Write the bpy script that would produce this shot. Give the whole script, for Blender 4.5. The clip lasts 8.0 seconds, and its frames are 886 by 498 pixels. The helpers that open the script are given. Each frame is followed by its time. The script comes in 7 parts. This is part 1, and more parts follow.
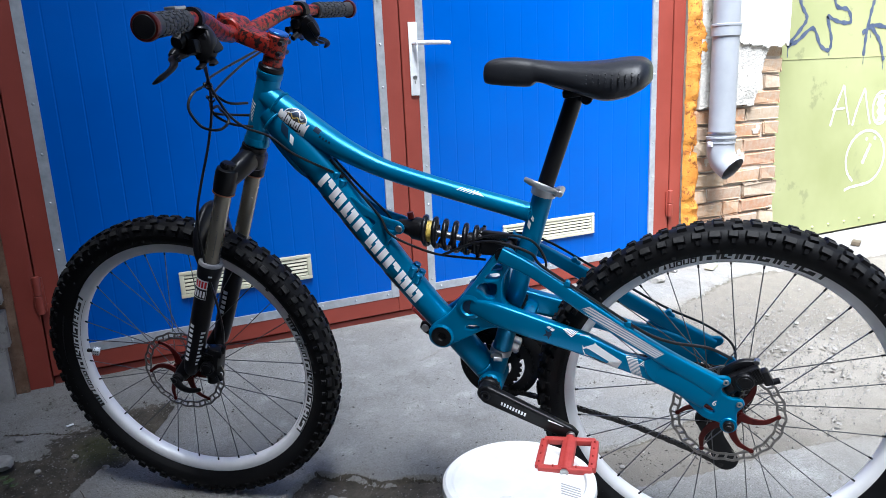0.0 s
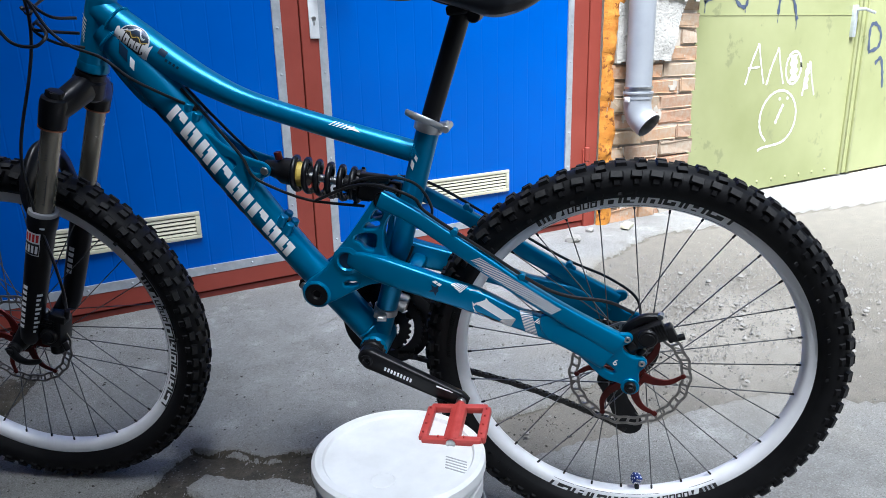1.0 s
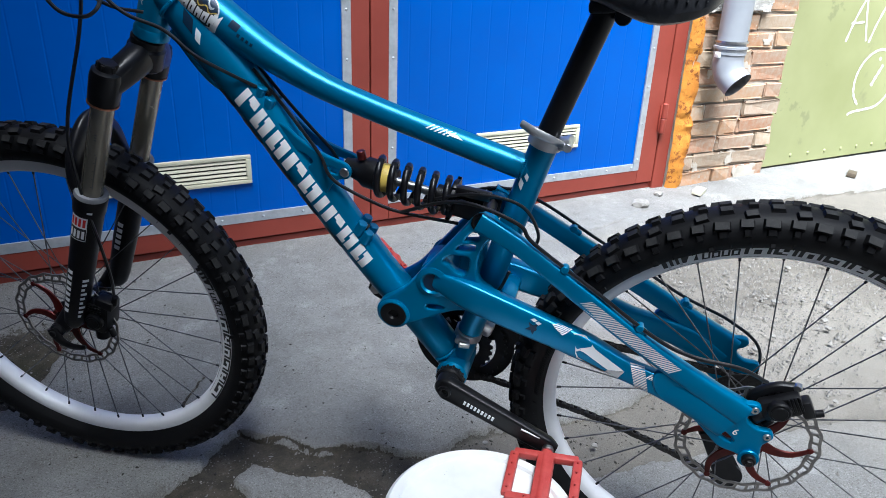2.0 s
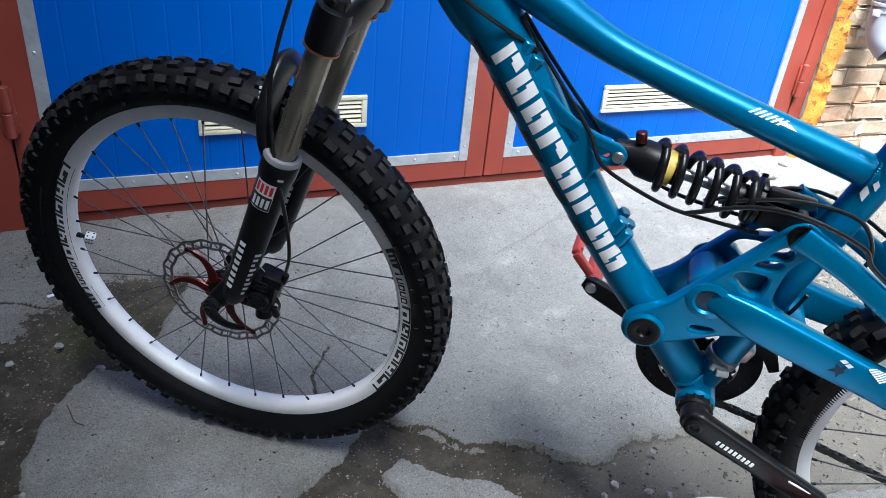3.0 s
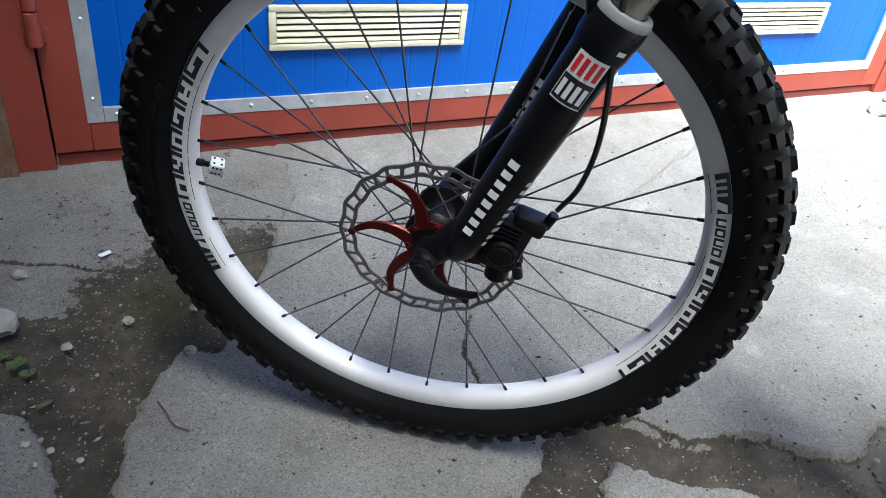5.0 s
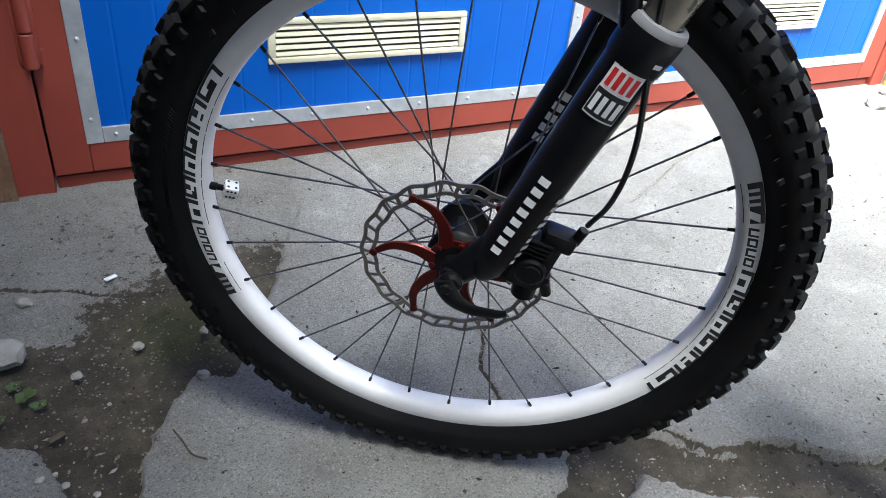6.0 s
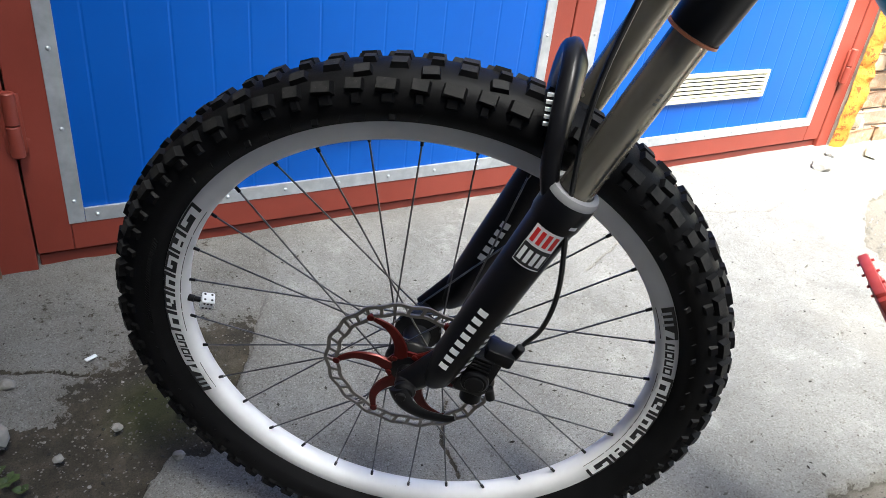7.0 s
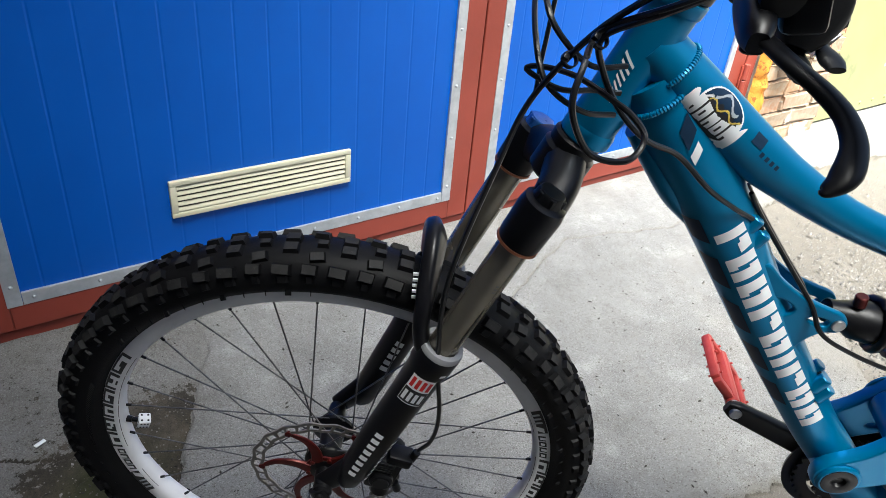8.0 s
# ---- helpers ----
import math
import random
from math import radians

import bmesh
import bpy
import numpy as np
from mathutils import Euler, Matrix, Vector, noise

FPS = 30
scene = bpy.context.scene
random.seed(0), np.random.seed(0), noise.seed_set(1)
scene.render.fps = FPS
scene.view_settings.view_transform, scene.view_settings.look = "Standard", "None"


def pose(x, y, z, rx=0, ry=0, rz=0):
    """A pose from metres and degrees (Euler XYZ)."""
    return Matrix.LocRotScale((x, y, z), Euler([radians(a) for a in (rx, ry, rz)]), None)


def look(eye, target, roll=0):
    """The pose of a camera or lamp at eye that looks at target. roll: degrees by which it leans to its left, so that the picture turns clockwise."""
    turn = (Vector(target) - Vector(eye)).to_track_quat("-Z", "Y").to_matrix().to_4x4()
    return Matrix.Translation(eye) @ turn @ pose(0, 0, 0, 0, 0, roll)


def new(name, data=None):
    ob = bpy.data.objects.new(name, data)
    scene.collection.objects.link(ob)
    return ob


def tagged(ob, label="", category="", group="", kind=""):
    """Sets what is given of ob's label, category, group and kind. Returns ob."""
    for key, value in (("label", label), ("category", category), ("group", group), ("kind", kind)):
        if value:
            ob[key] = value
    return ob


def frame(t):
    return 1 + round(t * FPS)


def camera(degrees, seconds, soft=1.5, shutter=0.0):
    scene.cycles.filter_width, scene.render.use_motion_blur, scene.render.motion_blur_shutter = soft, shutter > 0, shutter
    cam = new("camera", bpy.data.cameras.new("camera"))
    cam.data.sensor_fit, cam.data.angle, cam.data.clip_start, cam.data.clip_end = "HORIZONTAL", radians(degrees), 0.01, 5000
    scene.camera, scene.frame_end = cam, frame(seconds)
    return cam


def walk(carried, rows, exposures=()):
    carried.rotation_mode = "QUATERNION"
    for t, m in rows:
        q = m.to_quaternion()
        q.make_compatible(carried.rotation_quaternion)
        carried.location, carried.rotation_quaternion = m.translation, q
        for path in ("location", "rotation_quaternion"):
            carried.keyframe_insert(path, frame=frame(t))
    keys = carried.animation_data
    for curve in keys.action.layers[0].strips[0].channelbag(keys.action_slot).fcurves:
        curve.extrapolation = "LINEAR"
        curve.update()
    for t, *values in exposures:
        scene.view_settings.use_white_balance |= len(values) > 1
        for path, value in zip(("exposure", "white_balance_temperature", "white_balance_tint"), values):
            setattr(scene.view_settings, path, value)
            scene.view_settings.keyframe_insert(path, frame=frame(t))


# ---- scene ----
cam = camera(64.49, 8.0, soft=0.4)
PATH = [
    (0, (1.423, 1.611, 0.978), (2.239, 3.377, 0.513), -2.63),
    (0.5, (1.465, 1.626, 0.926), (2.351, 3.321, 0.343), -1.86),
    (1, (1.569, 1.703, 0.900), (2.545, 3.356, 0.339), -1.41),
    (1.2, (1.605, 1.755, 0.943), (2.577, 3.391, 0.326), -1.24),
    (2.3, (1.549, 2.043, 1.009), (2.376, 3.653, 0.158), 3.61),
    (2.5, (1.512, 2.129, 0.997), (2.328, 3.720, 0.100), 4.24),
    (3, (1.402, 2.267, 0.979), (2.183, 3.835, 0.014), 5.90),
    (3.5, (1.362, 2.412, 0.924), (2.075, 3.974, -0.100), 6.62),
    (4, (1.304, 2.544, 0.840), (2.041, 4.075, -0.215), 7.37),
    (4.5, (1.232, 2.628, 0.777), (2.059, 4.113, -0.277), 8.17),
    (4.7, (1.213, 2.653, 0.762), (2.065, 4.123, -0.293), 8.34),
    (5.8, (1.177, 2.717, 0.740), (2.069, 4.163, -0.316), 5.57),
    (6, (1.176, 2.719, 0.750), (2.063, 4.173, -0.298), 5.96),
    (6.5, (1.175, 2.714, 0.790), (2.090, 4.184, -0.211), 5.89),
    (7, (1.175, 2.687, 0.878), (2.132, 4.150, -0.093), 6.74),
    (7.5, (1.184, 2.665, 0.999), (2.204, 4.074, 0.011), 5.70),
    (8, (1.204, 2.643, 1.110), (2.265, 3.995, 0.086), 5.66),
]
EXPOSURES = [(0.0, 2.45, 5650, 9), (1.0, 2.16, 5600, 8), (2.5, 2.45, 5650, 7), (3.5, 3.08, 5850, 6), (4.5, 3.26, 6100, 6), (6.0, 3.36, 6100, 6), (6.5, 3.36, 6200, 6), (7.0, 3.24, 6400, 6), (8.0, 2.80, 6300, 6)]
walk(cam, [(t, look(eye, target, roll)) for t, eye, target, roll in PATH], EXPOSURES)

# ---- light: hazy sky over a narrow yard that opens to the right ----
world = bpy.data.worlds.new("sky")
scene.world = world
world.use_nodes = True
wn = world.node_tree.nodes
wl = world.node_tree.links
sky = wn.new("ShaderNodeTexSky")
sky.sky_type = "NISHITA"
sky.sun_disc = False
SUN_ELEV, SUN_AZ = 60.0, 219.0
sky.sun_elevation, sky.sun_rotation = radians(SUN_ELEV), radians(SUN_AZ)
sky.dust_density = 4.0
wl.new(sky.outputs[0], wn["Background"].inputs[0])
wn["Background"].inputs[1].default_value = 0.036
sun = new("sun", bpy.data.lights.new("sun", "SUN"))
sun.data.energy, sun.data.angle, sun.data.color = 5.0, radians(39), (1.0, 0.97, 0.92)
_a, _e = radians(SUN_AZ), radians(SUN_ELEV)
sun.matrix_world = look((10 * math.sin(_a) * math.cos(_e), 10 * math.cos(_a) * math.cos(_e), 10 * math.sin(_e)), (0, 0, 0))

# ---- materials ----
def nodes_of(name):
    m = bpy.data.materials.new(name)
    m.use_nodes = True
    nt = m.node_tree
    return m, nt.nodes, nt.links, nt.nodes["Principled BSDF"]


def noise_node(n, l, scale, detail=5.0, rough=0.6, coords="Object"):
    tc = n.new("ShaderNodeTexCoord")
    t = n.new("ShaderNodeTexNoise")
    t.inputs["Scale"].default_value, t.inputs["Detail"].default_value, t.inputs["Roughness"].default_value = scale, detail, rough
    l.new(tc.outputs[coords], t.inputs["Vector"])
    return t


def ramp(n, l, src, stops):
    r = n.new("ShaderNodeValToRGB")
    e = r.color_ramp.elements
    while len(e) < len(stops):
        e.new(0.5)
    for k, (p, c) in enumerate(stops):
        e[k].position = p
        e[k].color = (*c, 1) if len(c) == 3 else c
    l.new(src, r.inputs[0])
    return r


def mix(n, l, fac, a, b, blend="MIX"):
    m = n.new("ShaderNodeMix")
    m.data_type, m.blend_type = "RGBA", blend
    for sock, v in ((m.inputs[0], fac), (m.inputs[6], a), (m.inputs[7], b)):
        if hasattr(v, "is_output"):
            l.new(v, sock)
        elif isinstance(v, (int, float)):
            sock.default_value = v
        else:
            sock.default_value = (*v, 1)
    return m.outputs[2]


def bump(n, l, b, height, strength=0.3, dist=0.002, after=None):
    k = n.new("ShaderNodeBump")
    k.inputs["Strength"].default_value, k.inputs["Distance"].default_value = strength, dist
    l.new(height, k.inputs["Height"])
    if after is not None:
        l.new(after.outputs[0], k.inputs["Normal"])
    l.new(k.outputs[0], b.inputs["Normal"])
    return k


def stuff_mat(name, c1, c2, rough=0.5, metal=0.0, scale=60.0, wear=None, wear_at=0.68, fine=900.0, bumps=0.12, coat=0.0, dist=0.0008, spread=0.1, spec=0.5):
    """A surface with two scales of variation: broad tone from c1 to c2, fine grain in relief and gloss, and worn spots."""
    m, n, l, b = nodes_of(name)
    broad = noise_node(n, l, scale, 4)
    grain = noise_node(n, l, fine, 3)
    col = ramp(n, l, broad.outputs["Fac"], [(0.32, c1), (0.7, c2)]).outputs[0]
    if wear is not None:
        w = noise_node(n, l, scale * 2.7, 6, 0.7)
        col = mix(n, l, ramp(n, l, w.outputs["Fac"], [(wear_at, (0, 0, 0)), (wear_at + 0.05, (1, 1, 1))]).outputs[0], col, wear)
    l.new(col, b.inputs["Base Color"])
    mr = n.new("ShaderNodeMapRange")
    mr.inputs["To Min"].default_value, mr.inputs["To Max"].default_value = max(0.03, rough - spread), min(1, rough + spread)
    l.new(broad.outputs["Fac"], mr.inputs["Value"])
    l.new(mr.outputs[0], b.inputs["Roughness"])
    b.inputs["Metallic"].default_value = metal
    b.inputs["Specular IOR Level"].default_value = spec
    b.inputs["Coat Weight"].default_value = coat
    b.inputs["Coat Roughness"].default_value = 0.15
    if bumps:
        bump(n, l, b, grain.outputs["Fac"], bumps, dist)
    return m


TEAL = stuff_mat("teal metallic paint", (0.0, 0.158, 0.328), (0.0, 0.184, 0.372), 0.33, 0.45, 6, wear=(0.01, 0.10, 0.17), wear_at=0.74, fine=2500, bumps=0.05, dist=0.0003)
BLACK = stuff_mat("black anodised metal", (0.003, 0.003, 0.004), (0.007, 0.007, 0.008), 0.40, 0.1, 40, spec=0.3, fine=1500, bumps=0.05)
FORK_BLACK = stuff_mat("satin black paint", (0.003, 0.003, 0.004), (0.005, 0.005, 0.007), 0.36, 0.0, 20, spec=0.3, fine=1800, bumps=0.05, coat=0.06)
RUBBER = stuff_mat("black rubber", (0.0028, 0.0028, 0.0034), (0.0055, 0.0055, 0.0062), 0.55, 0, 45, wear=(0.020, 0.020, 0.0205), wear_at=0.66, fine=700, bumps=0.3, spec=0.15)
RUBBER_WORN = stuff_mat("worn tread rubber", (0.009, 0.009, 0.0095), (0.024, 0.0235, 0.023), 0.66, 0, 120, wear=(0.045, 0.044, 0.042), wear_at=0.62, fine=800, bumps=0.35, spec=0.25)
GRIP = stuff_mat("grey grip rubber", (0.025, 0.027, 0.032), (0.04, 0.042, 0.047), 0.7, 0, 60, fine=600, bumps=0.3)
RIM_WHITE = stuff_mat("white painted rim", (0.68, 0.68, 0.70), (0.80, 0.80, 0.82), 0.32, 0.0, 12, wear=(0.52, 0.51, 0.50), wear_at=0.7, fine=900, bumps=0.04)
WHITE = stuff_mat("white decal", (0.72, 0.74, 0.75), (0.82, 0.83, 0.84), 0.4, 0, 30, bumps=0.03)
BLACK_DECAL = stuff_mat("black decal", (0.012, 0.012, 0.014), (0.02, 0.02, 0.022), 0.35, 0, 30, bumps=0.03)
# for dark decals, and for shade painted in the swingarm sockets
DARK_TEAL = stuff_mat("dark blue decal and recess shade", (0.004, 0.02, 0.05), (0.006, 0.03, 0.07), 0.4, 0.2, 30, bumps=0.03)
RED_DECAL = stuff_mat("red decal", (0.55, 0.02, 0.02), (0.62, 0.03, 0.03), 0.4, 0, 30, bumps=0.03)
YELLOW = stuff_mat("dull yellow urethane", (0.50, 0.36, 0.06), (0.58, 0.42, 0.08), 0.5, 0, 40)
STEEL = stuff_mat("brushed steel", (0.42, 0.42, 0.42), (0.58, 0.58, 0.58), 0.34, 1.0, 120, fine=2600, bumps=0.08)
SPOKE = stuff_mat("spoke steel", (0.09, 0.09, 0.095), (0.22, 0.22, 0.225), 0.34, 0.85, 60, bumps=0.0)
ROTOR = stuff_mat("worn rotor steel", (0.20, 0.19, 0.18), (0.34, 0.32, 0.30), 0.38, 0.85, 90, fine=2200, bumps=0.1)
SILVER = stuff_mat("silver alloy", (0.40, 0.41, 0.43), (0.52, 0.53, 0.55), 0.35, 0.75, 40)
STANCHION = stuff_mat("champagne anodised stanchion", (0.30, 0.27, 0.215), (0.36, 0.33, 0.27), 0.24, 0.7, 20, fine=2500, bumps=0.03)
RED_ANO = stuff_mat("red anodised alloy", (0.062, 0.005, 0.004), (0.105, 0.009, 0.006), 0.36, 0.5, 60, wear=(0.10, 0.02, 0.015), wear_at=0.7)
PEDAL_RED = stuff_mat("red pedal paint", (0.36, 0.035, 0.03), (0.44, 0.06, 0.05), 0.5, 0.0, 60, wear=(0.33, 0.15, 0.13), wear_at=0.66, fine=700, bumps=0.2)
BAR_RED = stuff_mat("red and black splattered paint", (0.27, 0.012, 0.007), (0.37, 0.028, 0.012), 0.42, 0.1, 30, wear=(0.008, 0.006, 0.007), wear_at=0.49, bumps=0.08)
STEM_RED = stuff_mat("red paint with black streaks", (0.27, 0.014, 0.007), (0.37, 0.028, 0.012), 0.42, 0.1, 38, wear=(0.010, 0.007, 0.007), wear_at=0.49, bumps=0.08)
BLUE_CAP = stuff_mat("blue anodised cap", (0.02, 0.12, 0.45), (0.05, 0.2, 0.6), 0.3, 0.5, 60)
VINYL = stuff_mat("black saddle vinyl", (0.008, 0.009, 0.012), (0.014, 0.015, 0.019), 0.42, 0, 30, wear=(0.06, 0.06, 0.065), wear_at=0.75, fine=1200, bumps=0.25)
CABLE = stuff_mat("black cable housing", (0.004, 0.004, 0.005), (0.008, 0.008, 0.009), 0.34, 0, 60, bumps=0.05)
BUCKET = stuff_mat("scuffed white plastic", (0.64, 0.64, 0.63), (0.76, 0.76, 0.755), 0.45, 0, 14, wear=(0.42, 0.41, 0.385), wear_at=0.66, fine=300, bumps=0.15)
LABEL_BLUE = stuff_mat("dark blue print", (0.012, 0.03, 0.17), (0.016, 0.04, 0.21), 0.4, 0, 30, bumps=0.02)
LABEL_DARK = stuff_mat("dark brown print", (0.03, 0.02, 0.02), (0.05, 0.03, 0.025), 0.4, 0, 30, bumps=0.02)
ORANGE = stuff_mat("orange print", (0.62, 0.12, 0.02), (0.7, 0.16, 0.03), 0.4, 0, 30, bumps=0.02)
BLUE_SHEET = stuff_mat("blue painted sheet", (0.0, 0.080, 0.42), (0.0, 0.096, 0.48), 0.42, 0.0, 2.2, wear=(0.005, 0.13, 0.52), wear_at=0.76, fine=420, bumps=0.06, spec=0.3)
RED_PAINT = stuff_mat("oxide red paint", (0.22, 0.036, 0.022), (0.28, 0.05, 0.032), 0.52, 0.0, 5, wear=(0.34, 0.09, 0.065), wear_at=0.67, fine=260, bumps=0.25, dist=0.001)
GALV = stuff_mat("galvanised sheet", (0.40, 0.43, 0.46), (0.55, 0.58, 0.61), 0.45, 0.5, 30, fine=400, bumps=0.1)
CREAM = stuff_mat("cream plastic", (0.58, 0.56, 0.41), (0.66, 0.635, 0.48), 0.45, 0, 8, wear=(0.6, 0.57, 0.42), wear_at=0.7)
GAP_SHADE = stuff_mat("painted gap shade", (0.05, 0.045, 0.035), (0.08, 0.07, 0.05), 0.8, 0, 20)
PVC = stuff_mat("grey drain plastic", (0.27, 0.285, 0.31), (0.32, 0.335, 0.36), 0.42, 0, 7, wear=(0.5, 0.5, 0.5), wear_at=0.72, bumps=0.06)
FOAM = stuff_mat("weathered orange foam", (0.44, 0.15, 0.012), (0.60, 0.27, 0.035), 0.85, 0, 14, wear=(0.22, 0.07, 0.01), wear_at=0.55, fine=120, bumps=0.8, dist=0.004)
# kept dark so the added light-blocking walls bounce little light
BLOCKER_GREY = stuff_mat("dark light-blocker grey", (0.07, 0.07, 0.07), (0.11, 0.11, 0.11), 0.9, 0, 3, fine=60, bumps=0.5, dist=0.004)
PLASTER = stuff_mat("rough grey plaster", (0.24, 0.23, 0.21), (0.38, 0.365, 0.34), 0.9, 0, 7, wear=(0.16, 0.15, 0.13), wear_at=0.58, fine=110, bumps=0.9, dist=0.006)
PALE_PLASTER = stuff_mat("rough pale plaster", (0.38, 0.365, 0.33), (0.56, 0.54, 0.50), 0.9, 0, 12, wear=(0.26, 0.24, 0.21), wear_at=0.60, fine=90, bumps=1.0, dist=0.008)
WHITEWASH = stuff_mat("flaking white plaster", (0.50, 0.49, 0.46), (0.62, 0.61, 0.58), 0.85, 0, 9, wear=(0.5, 0.46, 0.4), wear_at=0.63, fine=150, bumps=0.5, dist=0.003)
MORTAR = stuff_mat("sandy mortar", (0.40, 0.36, 0.30), (0.54, 0.49, 0.42), 0.95, 0, 25, fine=220, bumps=0.8, dist=0.003)
GREEN = stuff_mat("faded green steel paint", (0.225, 0.24, 0.10), (0.30, 0.31, 0.15), 0.5, 0.0, 1.6, wear=(0.20, 0.21, 0.10), wear_at=0.6, fine=90, bumps=0.1)
SPRAY_DARK = stuff_mat("dark blue spray paint", (0.03, 0.045, 0.09), (0.07, 0.09, 0.14), 0.6, 0, 30, bumps=0.05)
SPRAY_WHITE = stuff_mat("white spray paint", (0.72, 0.74, 0.70), (0.82, 0.83, 0.80), 0.6, 0, 30, bumps=0.05)
STONE = stuff_mat("pale rubble", (0.20, 0.19, 0.17), (0.34, 0.325, 0.30), 0.9, 0, 30, fine=300, bumps=0.6, dist=0.002)
LEAF = stuff_mat("weed leaf", (0.035, 0.060, 0.016), (0.070, 0.100, 0.030), 0.5, 0, 60)
TWIG = stuff_mat("dry twig", (0.06, 0.045, 0.03), (0.1, 0.08, 0.05), 0.85, 0, 60)


def brick_mat():
    m, n, l, b = nodes_of("old brick")
    oi = n.new("ShaderNodeObjectInfo")
    tone = ramp(n, l, oi.outputs["Random"], [(0.0, (0.40, 0.20, 0.11)), (0.35, (0.34, 0.25, 0.18)), (0.6, (0.40, 0.30, 0.20)), (1.0, (0.43, 0.22, 0.11))])
    k = noise_node(n, l, 30, 6, 0.7)
    dust = ramp(n, l, k.outputs["Fac"], [(0.42, (0, 0, 0)), (0.72, (1, 1, 1))])
    l.new(mix(n, l, dust.outputs[0], tone.outputs[0], (0.42, 0.36, 0.28)), b.inputs["Base Color"])
    b.inputs["Roughness"].default_value = 0.92
    f = noise_node(n, l, 140, 5)
    bump(n, l, b, f.outputs["Fac"], 0.7, 0.004)
    return m


BRICK = brick_mat()


def ground_mat():
    """Concrete and dirt share the sheet; the sheet's own zone values say which lies where."""
    m, n, l, b = nodes_of("concrete and dirt")
    zone = n.new("ShaderNodeAttribute")
    zone.attribute_name = "zone"
    sep = n.new("ShaderNodeSeparateColor")
    l.new(zone.outputs["Color"], sep.inputs[0])
    big = noise_node(n, l, 2.3, 6, 0.6)
    mid = noise_node(n, l, 17, 6, 0.65)
    fine = noise_node(n, l, 360, 5, 0.82)
    edge = noise_node(n, l, 55, 8, 0.75)
    conc = ramp(n, l, big.outputs["Fac"], [(0.3, (0.235, 0.230, 0.220)), (0.7, (0.35, 0.345, 0.33))]).outputs[0]
    conc = mix(n, l, ramp(n, l, mid.outputs["Fac"], [(0.38, (0.5, 0.5, 0.5)), (0.62, (0, 0, 0))]).outputs[0], conc, (0.25, 0.245, 0.235))
    stain = noise_node(n, l, 6.5, 8, 0.72)
    conc = mix(n, l, ramp(n, l, stain.outputs["Fac"], [(0.36, (0.75, 0.75, 0.75)), (0.50, (0, 0, 0))]).outputs[0], conc, (0.21, 0.205, 0.195))
    conc = mix(n, l, ramp(n, l, stain.outputs["Fac"], [(0.56, (0, 0, 0)), (0.66, (0.6, 0.6, 0.6))]).outputs[0], conc, (0.44, 0.435, 0.42))
    grit = ramp(n, l, fine.outputs["Fac"], [(0.33, (0.30, 0.30, 0.29)), (0.46, (0.95, 0.95, 0.95)), (0.56, (1.08, 1.08, 1.07)), (0.68, (1.6, 1.6, 1.56))]).outputs[0]
    conc = mix(n, l, 0.84, conc, grit, "MULTIPLY")
    speck = n.new("ShaderNodeTexVoronoi")
    speck.inputs["Scale"].default_value = 420
    tcs = n.new("ShaderNodeTexCoord")
    l.new(tcs.outputs["Object"], speck.inputs["Vector"])
    tone = n.new("ShaderNodeSeparateColor")
    l.new(speck.outputs["Color"], tone.inputs[0])
    conc = mix(n, l, ramp(n, l, tone.outputs[0], [(0.88, (0, 0, 0)), (0.90, (0.55, 0.55, 0.55))]).outputs[0], conc, (0.13, 0.115, 0.09))
    conc = mix(n, l, ramp(n, l, tone.outputs[1], [(0.91, (0, 0, 0)), (0.93, (0.36, 0.36, 0.36))]).outputs[0], conc, (0.56, 0.55, 0.53))
    vor = n.new("ShaderNodeTexVoronoi")
    vor.inputs["Scale"].default_value = 95
    tc = n.new("ShaderNodeTexCoord")
    l.new(tc.outputs["Object"], vor.inputs["Vector"])
    pit = ramp(n, l, vor.outputs["Distance"], [(0.10, (1, 1, 1)), (0.2, (0, 0, 0))]).outputs[0]
    pick = ramp(n, l, noise_node(n, l, 28, 2).outputs["Fac"], [(0.52, (0, 0, 0)), (0.6, (0.8, 0.8, 0.8))]).outputs[0]
    pits = mix(n, l, 1.0, pit, pick, "MULTIPLY")
    conc = mix(n, l, pits, conc, (0.12, 0.115, 0.105))
    dirt = ramp(n, l, mid.outputs["Fac"], [(0.3, (0.024, 0.019, 0.011)), (0.5, (0.054, 0.044, 0.029)), (0.7, (0.110, 0.092, 0.065))]).outputs[0]
    dirt = mix(n, l, 0.9, dirt, grit, "MULTIPLY")
    peb = n.new("ShaderNodeTexVoronoi")
    peb.inputs["Scale"].default_value = 130
    l.new(tc.outputs["Object"], peb.inputs["Vector"])
    pebs = ramp(n, l, peb.outputs["Distance"], [(0.16, (1, 1, 1)), (0.3, (0, 0, 0))]).outputs[0]
    dirt = mix(n, l, mix(n, l, 1.0, pebs, pick, "MULTIPLY"), dirt, (0.30, 0.28, 0.25))
    push = n.new("ShaderNodeMath")
    push.operation = "MULTIPLY_ADD"
    push.inputs[1].default_value = 1.1
    l.new(edge.outputs["Fac"], push.inputs[0])
    l.new(sep.outputs[0], push.inputs[2])
    soil = ramp(n, l, push.outputs[0], [(0.93, (0, 0, 0)), (1.0, (0.35, 0.35, 0.35)), (1.08, (0.95, 0.95, 0.95))]).outputs[0]
    # a thin brown film of soil spreads over the concrete beside the dirt
    film = ramp(n, l, sep.outputs[0], [(0.08, (0, 0, 0)), (0.40, (0.32, 0.32, 0.32)), (0.75, (0.62, 0.62, 0.62))]).outputs[0]
